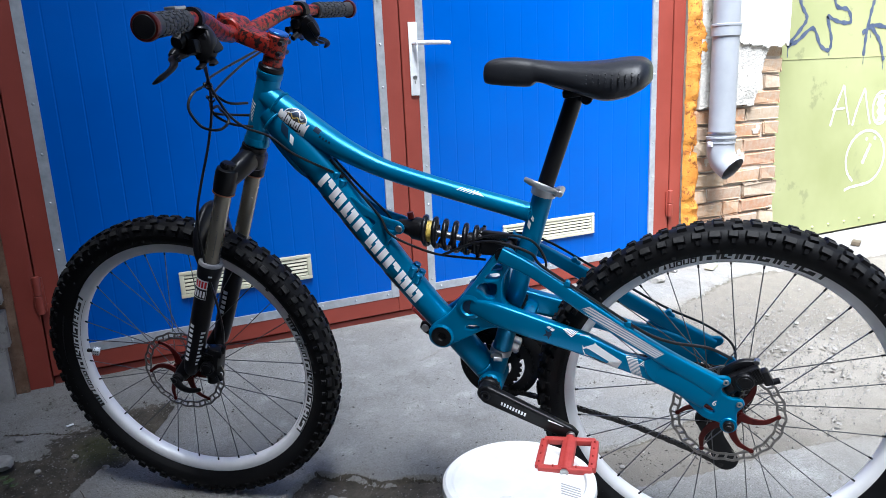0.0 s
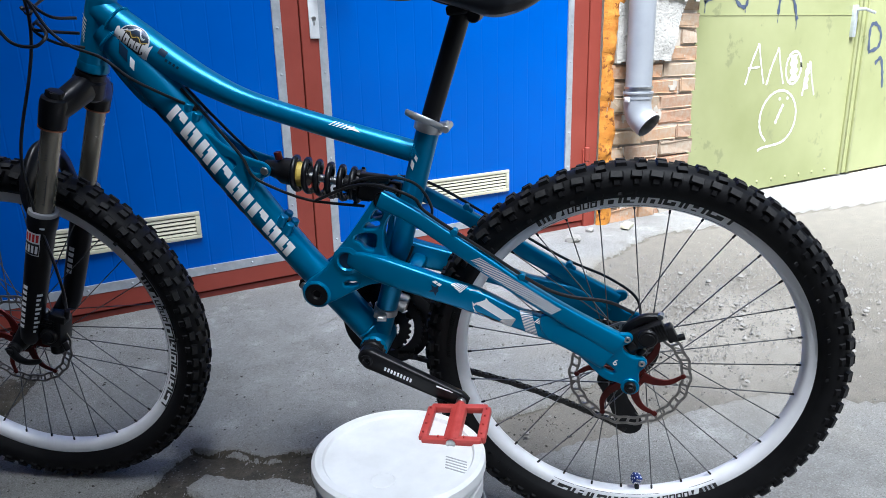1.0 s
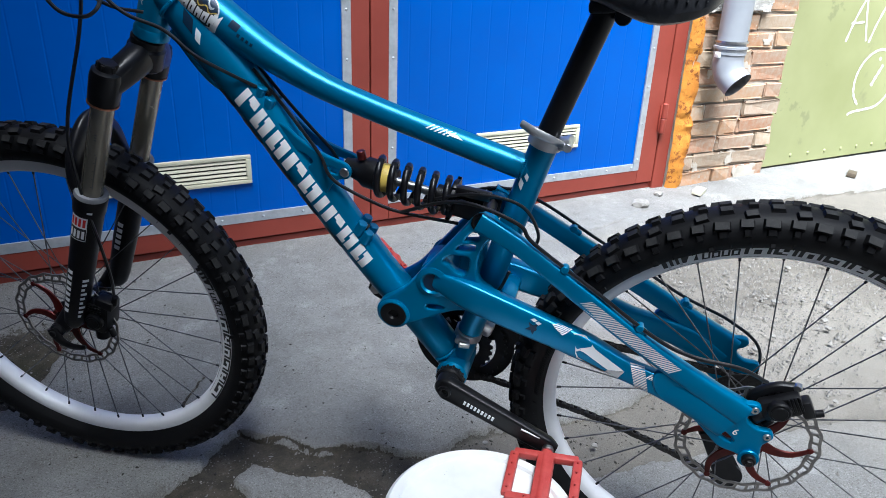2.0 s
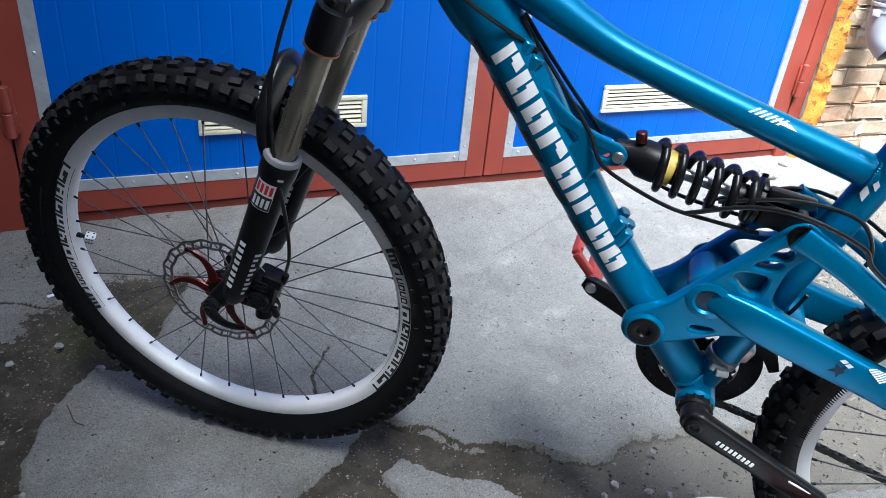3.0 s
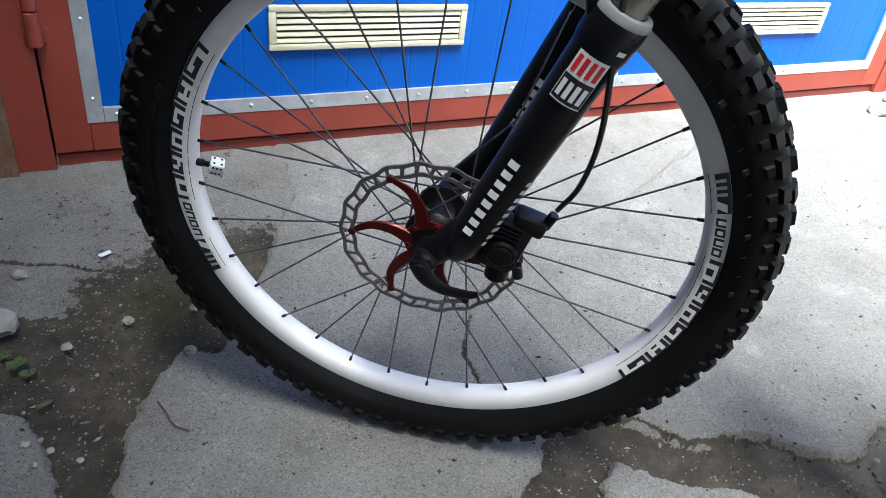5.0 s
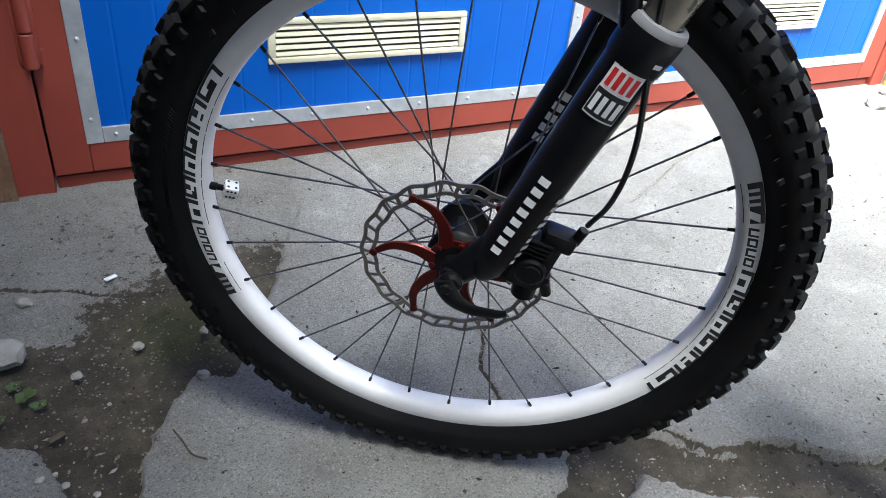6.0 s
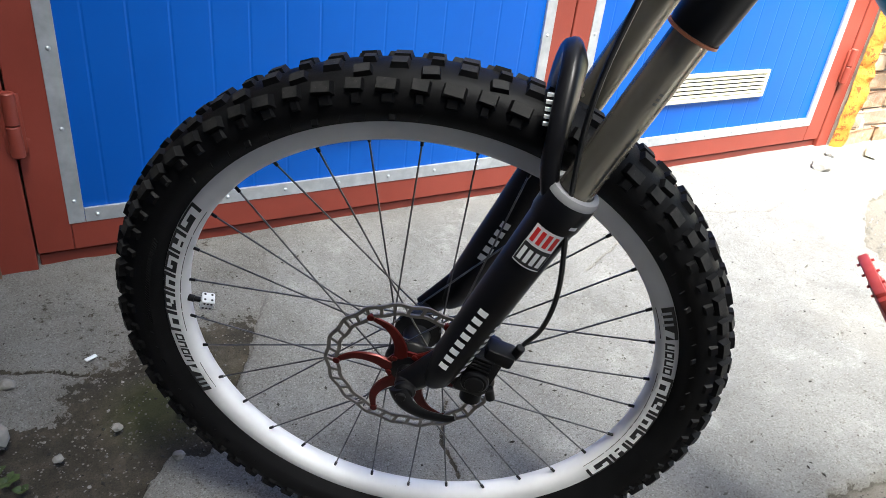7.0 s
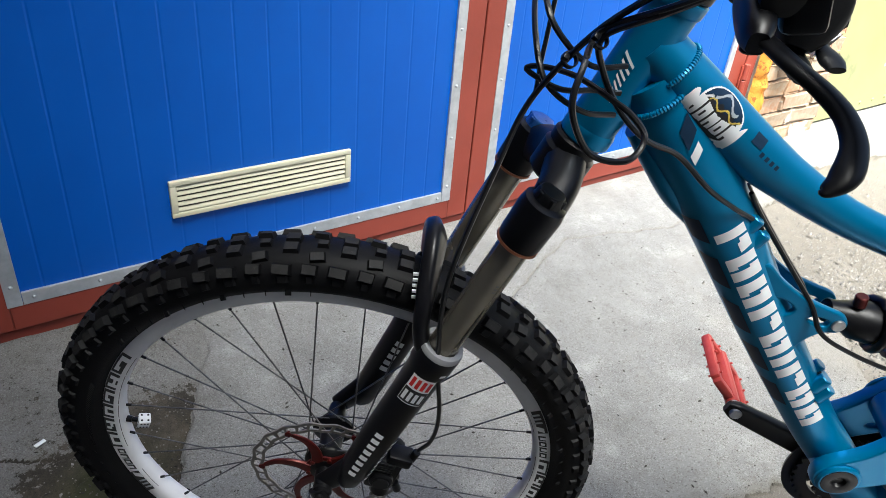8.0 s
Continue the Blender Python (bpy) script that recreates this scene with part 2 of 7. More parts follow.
    conc = mix(n, l, film, conc, mix(n, l, 0.8, (0.135, 0.115, 0.085), grit, "MULTIPLY"))
    col = mix(n, l, soil, conc, dirt)
    moss = ramp(n, l, mid.outputs["Fac"], [(0.3, (0.028, 0.034, 0.008)), (0.7, (0.075, 0.078, 0.022))]).outputs[0]
    col = mix(n, l, sep.outputs[1], col, moss)
    gravel = ramp(n, l, fine.outputs["Fac"], [(0.3, (0.20, 0.18, 0.15)), (0.7, (0.42, 0.39, 0.34))]).outputs[0]
    col = mix(n, l, sep.outputs[2], col, gravel)
    l.new(col, b.inputs["Base Color"])
    b.inputs["Roughness"].default_value = 0.88
    k1 = bump(n, l, b, fine.outputs["Fac"], 1.0, 0.006)
    bump(n, l, b, pits, -0.4, 0.003, k1)
    return m


GROUND = ground_mat()


def grit_mat():
    m, n, l, b = nodes_of("loose grit")
    geo = n.new("ShaderNodeNewGeometry")
    tone = ramp(n, l, geo.outputs["Random Per Island"], [(0.0, (0.030, 0.026, 0.020)), (0.60, (0.075, 0.068, 0.056)), (0.85, (0.16, 0.15, 0.13)), (1.0, (0.42, 0.40, 0.37))])
    k = noise_node(n, l, 700, 3)
    l.new(mix(n, l, 0.5, tone.outputs[0], ramp(n, l, k.outputs["Fac"], [(0.3, (0.5, 0.5, 0.5)), (0.7, (1, 1, 1))]).outputs[0], "MULTIPLY"), b.inputs["Base Color"])
    b.inputs["Roughness"].default_value = 0.9
    return m


GRIT = grit_mat()

# ---- building helpers ----
def link(name, me, mat, parent=None, label="", smooth=True):
    for mm in (mat if isinstance(mat, (list, tuple)) else [mat]):
        me.materials.append(mm)
    if smooth:
        me.polygons.foreach_set("use_smooth", [True] * len(me.polygons))
        me.set_sharp_from_angle(angle=radians(39))
    ob = new(name, me)
    if parent is not None:
        ob.parent = parent
    if label:
        tagged(ob, label)
    return ob


def part(name, bm, material, parent=None, label="", smooth=True):
    """One mesh object from a bmesh, under a thing or a part."""
    bmesh.ops.recalc_face_normals(bm, faces=bm.faces)
    me = bpy.data.meshes.new(name)
    bm.to_mesh(me)
    bm.free()
    return link(name, me, material, parent, label, smooth)


def smooth_path(pts, n=8):
    """Catmull-Rom through the points; n steps a span. Points may carry further values (radii)."""
    p = [np.array(q, float) for q in pts]
    p = [2 * p[0] - p[1]] + p + [2 * p[-1] - p[-2]]
    out = []
    for i in range(1, len(p) - 2):
        a, b, c, d = p[i - 1 : i + 3]
        for k in range(n):
            t = k / n
            out.append(0.5 * (2 * b + (c - a) * t + (2 * a - 5 * b + 4 * c - d) * t * t + (3 * b - a - 3 * c + d) * t**3))
    out.append(p[-2])
    return out


def sweep(bm, pts, radius=0.003, segs=12, ratio=1.0, up=(0, 1, 0), cap=True, power=2.0):
    """A tube along points (x, y, z) or (x, y, z, r). ratio: its width along `up` over its other width; power over 2 squares it."""
    pts = [np.array(p, float) for p in pts]
    rings = []
    for i, p in enumerate(pts):
        a, b = pts[max(i - 1, 0)][:3], pts[min(i + 1, len(pts) - 1)][:3]
        t = (b - a) / (np.linalg.norm(b - a) + 1e-12)
        u = np.array(up, float)
        if abs(u @ t) > 0.95:
            u = np.array((1.0, 0, 0)) if abs(t[0]) < 0.9 else np.array((0, 0, 1.0))
        u = u - t * (u @ t)
        u /= np.linalg.norm(u)
        v = np.cross(t, u)
        r = p[3] if len(p) > 3 else radius
        ring = []
        for k in range(segs):
            c, s = math.cos(2 * math.pi * k / segs), math.sin(2 * math.pi * k / segs)
            c, s = math.copysign(abs(c) ** (2 / power), c), math.copysign(abs(s) ** (2 / power), s)
            ring.append(bm.verts.new(p[:3] + u * c * r * ratio + v * s * r))
        rings.append(ring)
    for r0, r1 in zip(rings, rings[1:]):
        for k in range(segs):
            bm.faces.new((r0[k], r0[(k + 1) % segs], r1[(k + 1) % segs], r1[k]))
    if cap:
        bm.faces.new(rings[0][::-1])
        bm.faces.new(rings[-1])
    return bm


def lathe(bm, profile, segs=32, m=None, closed=False, a0=0.0, a1=2 * math.pi):
    """Turns (radius, height) round the local z axis, then places it by m."""
    m = m or Matrix()
    full = abs(a1 - a0 - 2 * math.pi) < 1e-6
    count = segs if full else segs + 1
    rings = []
    for k in range(count):
        a = a0 + (a1 - a0) * k / segs
        rings.append([bm.verts.new(m @ Vector((r * math.cos(a), r * math.sin(a), h))) for r, h in profile])
    for k in range(segs):
        r0, r1 = rings[k], rings[(k + 1) % count]
        for i in range(len(profile) - (0 if closed else 1)):
            j = (i + 1) % len(profile)
            try:
                bm.faces.new((r0[i], r0[j], r1[j], r1[i]))
            except ValueError:
                pass
    return bm


def between(a, b):
    """A pose at a whose z axis runs to b."""
    a, b = Vector(a), Vector(b)
    return Matrix.Translation(a) @ (b - a).to_track_quat("Z", "Y").to_matrix().to_4x4()


def rod(bm, a, b, r, segs=16, r2=None, rim=0.0):
    """A capped cylinder or cone from a to b with softened ends."""
    h = (Vector(b) - Vector(a)).length
    r2 = r if r2 is None else r2
    e = rim or min(0.15 * min(r, r2), 0.2 * h)
    return lathe(bm, [(1e-5, 0), (r - e, 0), (r, e), (r2, h - e), (r2 - e, h), (1e-5, h)], segs, between(a, b))


def box(bm, m, size, bevel=0.0):
    """A box of that size, centred on the pose m, with bevelled edges."""
    made = bmesh.ops.create_cube(bm, size=1.0, matrix=m @ Matrix.Diagonal((*size, 1)))
    if bevel:
        es = list({e for v in made["verts"] for e in v.link_edges})
        bmesh.ops.bevel(bm, geom=es, offset=bevel, segments=2, affect="EDGES", profile=0.5)
    return bm


def slab(bm, lo, hi, bevel=0.0):
    c = [(a + b) / 2 for a, b in zip(lo, hi)]
    return box(bm, pose(*c), [b - a for a, b in zip(lo, hi)], bevel)


def plate(name, outline, holes, thick, material, parent, m, bevel=0.001, label="", rounds=0):
    """A flat piece with holes: outline and holes in (x, z), extruded along y and bevelled, placed by m."""
    cu = bpy.data.curves.new(name, "CURVE")
    cu.dimensions, cu.fill_mode = "2D", "BOTH"
    cu.extrude, cu.bevel_depth, cu.bevel_resolution = max(thick / 2 - bevel, 1e-5), bevel, 1
    cu.offset = -bevel
    for loop in [outline] + holes:
        pts = loop
        for _ in range(rounds):
            pts = [q for a, b in zip(pts, pts[1:] + pts[:1]) for q in ((0.78 * a[0] + 0.22 * b[0], 0.78 * a[1] + 0.22 * b[1]), (0.22 * a[0] + 0.78 * b[0], 0.22 * a[1] + 0.78 * b[1]))]
        sp = cu.splines.new("POLY")
        sp.points.add(len(pts) - 1)
        for k, (x, z) in enumerate(pts):
            sp.points[k].co = (x, z, 0, 1)
        sp.use_cyclic_u = True
    tmp = bpy.data.objects.new(name, cu)
    scene.collection.objects.link(tmp)
    bpy.context.view_layer.update()
    me = bpy.data.meshes.new_from_object(tmp.evaluated_get(bpy.context.evaluated_depsgraph_get()))
    bpy.data.objects.remove(tmp)
    bpy.data.curves.remove(cu)
    me.transform(m @ Matrix.Rotation(math.pi / 2, 4, "X"))
    me.materials.clear()
    return link(name, me, material, parent, label)


def circle_pts(x, z, r, n=20):
    return [(x + r * math.cos(2 * math.pi * k / n), z + r * math.sin(2 * math.pi * k / n)) for k in range(n)]

# ---- the ground: one sheet, fine round the bike, with broken slabs and dirt in the gaps ----
def poly_dist(px, py, poly):
    """Signed distance to a polygon, inside positive, for arrays of points."""
    best = np.full(px.shape, 1e9)
    inside = np.zeros(px.shape, bool)
    for (x0, y0), (x1, y1) in zip(poly, poly[1:] + poly[:1]):
        dx, dy = x1 - x0, y1 - y0
        t = np.clip(((px - x0) * dx + (py - y0) * dy) / (dx * dx + dy * dy), 0, 1)
        best = np.minimum(best, np.hypot(px - x0 - t * dx, py - y0 - t * dy))
        cross = (y0 > py) != (y1 > py)
        inside ^= cross & (px < dx * (py - y0) / (dy if abs(dy) > 1e-9 else 1e-9) + x0)
    return np.where(inside, best, -best)


def line_dist(px, py, pts):
    best = np.full(px.shape, 1e9)
    for (x0, y0), (x1, y1) in zip(pts, pts[1:]):
        dx, dy = x1 - x0, y1 - y0
        t = np.clip(((px - x0) * dx + (py - y0) * dy) / (dx * dx + dy * dy), 0, 1)
        best = np.minimum(best, np.hypot(px - x0 - t * dx, py - y0 - t * dy))
    return best


def wobble(px, py, scale, seed, octaves=4):
    """Smooth value noise on arrays, about -1 to 1."""
    out, amp, total = np.zeros(px.shape), 1.0, 0.0
    for o in range(octaves):
        rng = np.random.RandomState(seed + o)
        table = rng.rand(256, 256) * 2 - 1
        x, y = px * scale * 2**o + 1000, py * scale * 2**o + 1000
        i, j = np.floor(x).astype(int), np.floor(y).astype(int)
        fx, fy = x - i, y - j
        fx, fy = fx * fx * (3 - 2 * fx), fy * fy * (3 - 2 * fy)
        a, b = table[i % 256, j % 256], table[(i + 1) % 256, j % 256]
        c, d = table[i % 256, (j + 1) % 256], table[(i + 1) % 256, (j + 1) % 256]
        out += amp * ((a * (1 - fx) + b * fx) * (1 - fy) + (c * (1 - fx) + d * fx) * fy)
        total += amp
        amp *= 0.55
    return out / total


MAIN_SLAB = [(1.60, 4.6), (1.573, 3.949), (1.540, 3.895), (1.502, 3.837), (1.471, 3.771), (1.457, 3.746), (1.429, 3.719), (1.409, 3.667), (1.372, 3.604), (1.326, 3.561), (1.294, 3.582), (1.264, 3.569), (1.229, 3.507), (1.180, 3.430), (1.162, 3.345), (1.166, 3.154),
             (1.297, 3.034), (1.479, 3.054), (1.580, 3.115), (1.690, 3.182), (1.726, 3.214), (1.794, 3.253), (1.866, 3.191), (1.928, 3.123), (2.031, 3.094),
             (2.104, 3.037), (2.171, 3.008), (2.259, 3.040), (2.343, 3.020), (2.610, 2.977), (2.916, 3.026), (3.116, 3.229), (3.263, 3.595), (3.507, 3.751), (3.992, 3.907), (4.574, 3.830), (9, 3.3), (9, 4.6)]
LOW_SLAB = [(1.793, 3.152), (1.855, 3.079), (1.927, 3.043), (1.992, 2.974), (1.979, 2.883), (1.896, 2.913), (1.833, 2.987), (1.761, 3.039), (1.741, 3.114)]
LEFT_SLAB = [(0.7, 3.66), (1.011, 3.567), (1.073, 3.509), (1.096, 3.418), (1.100, 3.323), (1.062, 3.184), (0.7, 3.2)]
OLD_SLAB = [(0.3, 4.6), (0.3, 3.8), (0.975, 3.745), (1.141, 3.705), (1.389, 3.667), (1.483, 3.761), (1.526, 3.833), (1.578, 3.894), (1.629, 3.974), (1.66, 4.6)]
FRONT_SLAB = [(2.199, 2.849), (2.513, 2.806), (3.137, 2.722), (3.6, 2.3), (9, 1.5), (9, -6), (-6, -6), (-6, 2.0), (1.0, 2.6), (1.6, 2.72), (1.772, 2.704)]
CRACKS = [[(1.794, 3.262), (1.815, 3.226), (1.876, 3.198), (1.908, 3.158), (1.921, 3.128), (2.007, 3.109), (2.060, 3.085)], [(1.756, 3.510), (1.725, 3.469), (1.698, 3.422), (1.699, 3.385), (1.689, 3.340)],
          [(1.032, 3.868), (1.165, 3.809), (1.267, 3.769), (1.350, 3.780)], [(1.182, 3.685), (1.287, 3.728), (1.392, 3.801)], [(2.307, 3.761), (2.701, 3.936), (3.099, 3.831), (3.600, 3.953)]]


def floor_z(x, y):
    """The yard's broad fall away from the doors."""
    t = np.clip((np.asarray(y, float) - 3.45) / 0.65, 0, 1)
    return 0.05 * t * t * (3 - 2 * t)


def build_ground():
    def axis(lo, hi, step, far, grow):
        mid = list(np.arange(lo, hi + step / 2, step))
        left, right, d = [], [], step
        while not left or left[-1] > lo - far:
            d *= grow
            left.append((left[-1] if left else lo) - d)
        d = step
        while not right or right[-1] < hi + far:
            d *= grow
            right.append((right[-1] if right else hi) + d)
        return np.array(left[::-1] + mid + right)

    xs, ys = axis(1.0, 2.8, 0.005, 400, 1.05), axis(2.85, 4.0, 0.005, 400, 1.06)
    px, py = np.meshgrid(xs, ys)
    jag = 0.018 * wobble(px, py, 9, 11, 6) + 0.008 * wobble(px, py, 45, 19, 3)
    cracks = np.min([line_dist(px + 0.012 * wobble(px, py, 14, 31), py + 0.012 * wobble(px, py, 14, 37), c) for c in CRACKS], axis=0)
    slab_in = np.maximum.reduce([poly_dist(px, py, p) for p in (MAIN_SLAB, LOW_SLAB, LEFT_SLAB, FRONT_SLAB)]) + jag
    old_in = poly_dist(px, py, OLD_SLAB) + jag
    near = np.clip(1.5 - np.hypot(px - 2, py - 3.2) / 6, 0, 1)
    lift = 0.016 * np.clip(slab_in / 0.008, 0, 1) * near
    lift = np.maximum(lift, 0.012 * np.clip(old_in / 0.05, 0, 1) * near)
    rough = 0.004 * wobble(px, py, 9, 51, 5) * (1.6 - np.clip(slab_in / 0.02, 0, 1)) + 0.006 * wobble(px, py, 1.3, 61, 3)
    dent = -0.008 * np.clip(1 - cracks / 0.005, 0, 1)
    z = floor_z(px, py) + lift - 0.016 + rough * near + dent
    dirt = 1 - np.clip(slab_in / 0.012 + 0.5, 0, 1)
    dirt = np.where(old_in > 0, np.minimum(dirt, np.clip(1.05 - 0.42 * np.hypot((px - 1.348) / 0.15, (py - 3.687) / 0.12), 0.22, 0.95) + 0.26 * wobble(px, py, 6, 71, 5)), dirt)
    dirt = np.maximum(dirt, np.where(px > 2.2, 0.45, 0.85) * np.clip(1.3 - cracks / 0.0040, 0, 1))
    dirt = np.maximum(dirt, np.clip(0.33 * (1 - slab_in / 0.10), 0, 0.33) * np.clip(0.6 + wobble(px, py, 14, 77), 0, 1))
    moss = np.clip(1.1 - np.hypot((px - 1.275) / 0.13, (py - 3.686) / 0.08) + 0.6 * wobble(px, py, 11, 81), 0, 1) * 0.8
    moss = moss * np.clip(dirt * 2.2, 0, 1)
    gravel = np.clip(1.25 - np.hypot((px - 3.486) / 0.55, (py - 3.1) / 0.55) + 0.7 * wobble(px, py, 4, 91), 0, 1)
    gravel = np.maximum(gravel, 0.75 * np.clip(1.3 - np.hypot((px - 3.4) / 0.3, (py - 3.78) / 0.09) + 0.7 * wobble(px, py, 6, 95), 0, 1))
    gravel = np.maximum(gravel, 0.55 * np.clip((px - 2.0) / 0.3, 0, 1) * dirt)
    h, w = px.shape
    me = bpy.data.meshes.new("ground")
    idx = np.arange(h * w).reshape(h, w)
    quads = np.stack([idx[:-1, :-1], idx[:-1, 1:], idx[1:, 1:], idx[1:, :-1]], -1).reshape(-1, 4)
    me.from_pydata(np.stack([px, py, z], -1).reshape(-1, 3).tolist(), [], quads.tolist())
    att = me.color_attributes.new("zone", "FLOAT_COLOR", "POINT")
    att.data.foreach_set("color", np.stack([dirt, moss, gravel, np.ones_like(dirt)], -1).astype(np.float32).ravel())
    # loose grit lies thinly on the slabs and thickly in the dirt
    rng = np.random.default_rng(5)
    verts, faces = [], []
    js, is_ = np.nonzero((ys > 2.80) & (ys < 4.05))[0], np.nonzero((xs > 0.98) & (xs < 3.2))[0]
    for k in range(9000):
        j, i = int(rng.choice(js)), int(rng.choice(is_))
        bare = dirt[j, i] > 0.6
        if rng.random() > (0.95 if bare else 0.12):
            continue
        r = (0.0011 + 0.0029 * rng.random() ** 3) * (1.15 if bare else 1.0)
        c = np.array((px[j, i] + rng.uniform(-0.003, 0.003), py[j, i] + rng.uniform(-0.003, 0.003), z[j, i] + 0.3 * r))
        turn, ln = rng.uniform(0, 6.3), rng.uniform(1.0, 2.2)
        u, v = np.array((math.cos(turn), math.sin(turn), 0)), np.array((-math.sin(turn), math.cos(turn), 0))
        o = len(verts)
        for d in (u * ln, v * rng.uniform(0.6, 1.0), -u * ln * rng.uniform(0.6, 1), -v * rng.uniform(0.6, 1.0), np.array((0, 0, rng.uniform(0.5, 0.9))), np.array((0, 0, -0.6))):
            verts.append(tuple(c + d * r))
        faces += [(o + a, o + b, o + e) for a, b in ((0, 1), (1, 2), (2, 3), (3, 0)) for e in (4,)] + [(o + b, o + a, o + 5) for a, b in ((0, 1), (1, 2), (2, 3), (3, 0))]
    grit = bpy.data.meshes.new("grit")
    grit.from_pydata(verts, [], faces)
    tagged(link("grit", grit, GRIT, smooth=False), "loose dark grit and crumbs on the concrete and dirt", "grit", kind="stuff")
    ob = link("ground", me, GROUND)
    tagged(ob, "worn grey concrete yard with cracked slabs, dirt and moss", "ground", kind="structure")


build_ground()


def g(x, y):
    return float(floor_z(x, y))


# ---- garage gate: steel frame and two leaves of blue sheet ----
YD = 4.155


def structure(name, bm, mat, label, category, smooth=False):
    return tagged(part(name, bm, mat, None, "", smooth), label, category, kind="structure")


jamb = bmesh.new()
slab(jamb, (1.074, YD - 0.004, 0.0), (1.143, YD + 0.09, 2.2), 0.003)
slab(jamb, (3.795, YD - 0.004, 0.0), (3.862, YD + 0.09, 2.2), 0.003)
slab(jamb, (1.148, YD - 0.004, 2.135), (3.794, YD + 0.09, 2.2), 0.003)
slab(jamb, (1.148, YD + 0.012, 0.0), (3.794, YD + 0.09, 0.072), 0.003)
structure("door_frame", jamb, RED_PAINT, "oxide red painted steel gate frame", "door frame")

SCREW = None


def screw_mesh():
    bm = bmesh.new()
    lathe(bm, [(1e-5, 0.0035), (0.0022, 0.003), (0.0042, 0.0012), (0.0046, 0), (0.0065, -0.0002), (0.0065, -0.001)], 10, Matrix.Rotation(math.pi / 2, 4, "X"))
    me = bpy.data.meshes.new("screw")
    bmesh.ops.recalc_face_normals(bm, faces=bm.faces)
    bm.to_mesh(me)
    bm.free()
    me.materials.append(GALV)
    return me


SCREW = screw_mesh()


def panel_sheet(x0, x1, z0, z1, y):
    """A sheet with shallow pressed grooves every 78 mm."""
    bm = bmesh.new()
    xs = []
    x = x0
    while x < x1 - 0.02:
        xs += [(x, 0.0), (x + 0.070, 0.0), (x + 0.0734, 0.0008), (x + 0.0746, 0.0008)]
        x += 0.078
    xs = [(a, d) for a, d in xs if a < x1] + [(x1, 0.0)]
    lo = [bm.verts.new((a, y + d, z0)) for a, d in xs]
    hi = [bm.verts.new((a, y + d, z1)) for a, d in xs]
    for k in range(len(xs) - 1):
        bm.faces.new((lo[k], lo[k + 1], hi[k + 1], hi[k]))
    back = [bm.verts.new(p) for p in ((x0, y + 0.03, z0), (x1, y + 0.03, z0), (x1, y + 0.03, z1), (x0, y + 0.03, z1))]
    bm.faces.new(back[::-1])
    return bm


def vent(parent, x0, x1, z0, z1):
    """A cream plastic louvre with a raised rim and four slanted slats."""
    y = YD + 0.004
    w = 0.016
    bm = bmesh.new()
    slab(bm, (x0, y - 0.011, z0), (x1, y, z0 + 0.013), 0.002)
    slab(bm, (x0, y - 0.011, z1 - 0.013), (x1, y, z1), 0.002)
    slab(bm, (x0, y - 0.011, z0 + 0.0131), (x0 + w, y, z1 - 0.0131), 0.002)
    slab(bm, (x1 - w, y - 0.011, z0 + 0.0131), (x1, y, z1 - 0.0131), 0.002)
    v = part("vent_grille", bm, CREAM, parent, "cream plastic louvred vent")
    # dark sheet behind the slats; its colour stands in for the gaps' shade
    bm = bmesh.new()
    slab(bm, (x0 + w, y - 0.002, z0 + 0.0132), (x1 - w, y - 0.0005, z1 - 0.0132))
    part("vent_gap_shade", bm, GAP_SHADE, v)
    n = 5
    step = (z1 - z0 - 0.026) / n
    bm = bmesh.new()
    box(bm, pose(0, 0, 0, -24), (x1 - x0 - 2 * w - 0.001, 0.0035, step * 0.70), 0.001)
    first = part("slat", bm, CREAM, v)
    for k in range(n):
        ob = first if k == 0 else new("slat", first.data)
        ob.parent = v
        ob.location = ((x0 + x1) / 2, y - 0.0065, z0 + 0.013 + step * (k + 0.5))
    return v


def hinge(parent, x, z):
    bm = bmesh.new()
    rod(bm, (x, YD - 0.014, z), (x, YD - 0.014, z + 0.062), 0.0125, 14, rim=0.002)
    rod(bm, (x, YD - 0.014, z + 0.064), (x, YD - 0.014, z + 0.126), 0.0125, 14, rim=0.002)
    slab(bm, (x - 0.018, YD - 0.009, z + 0.005), (x + 0.018, YD - 0.002, z + 0.12), 0.001)
    part("hinge", bm, RED_PAINT, parent, "welded barrel hinge, painted red")


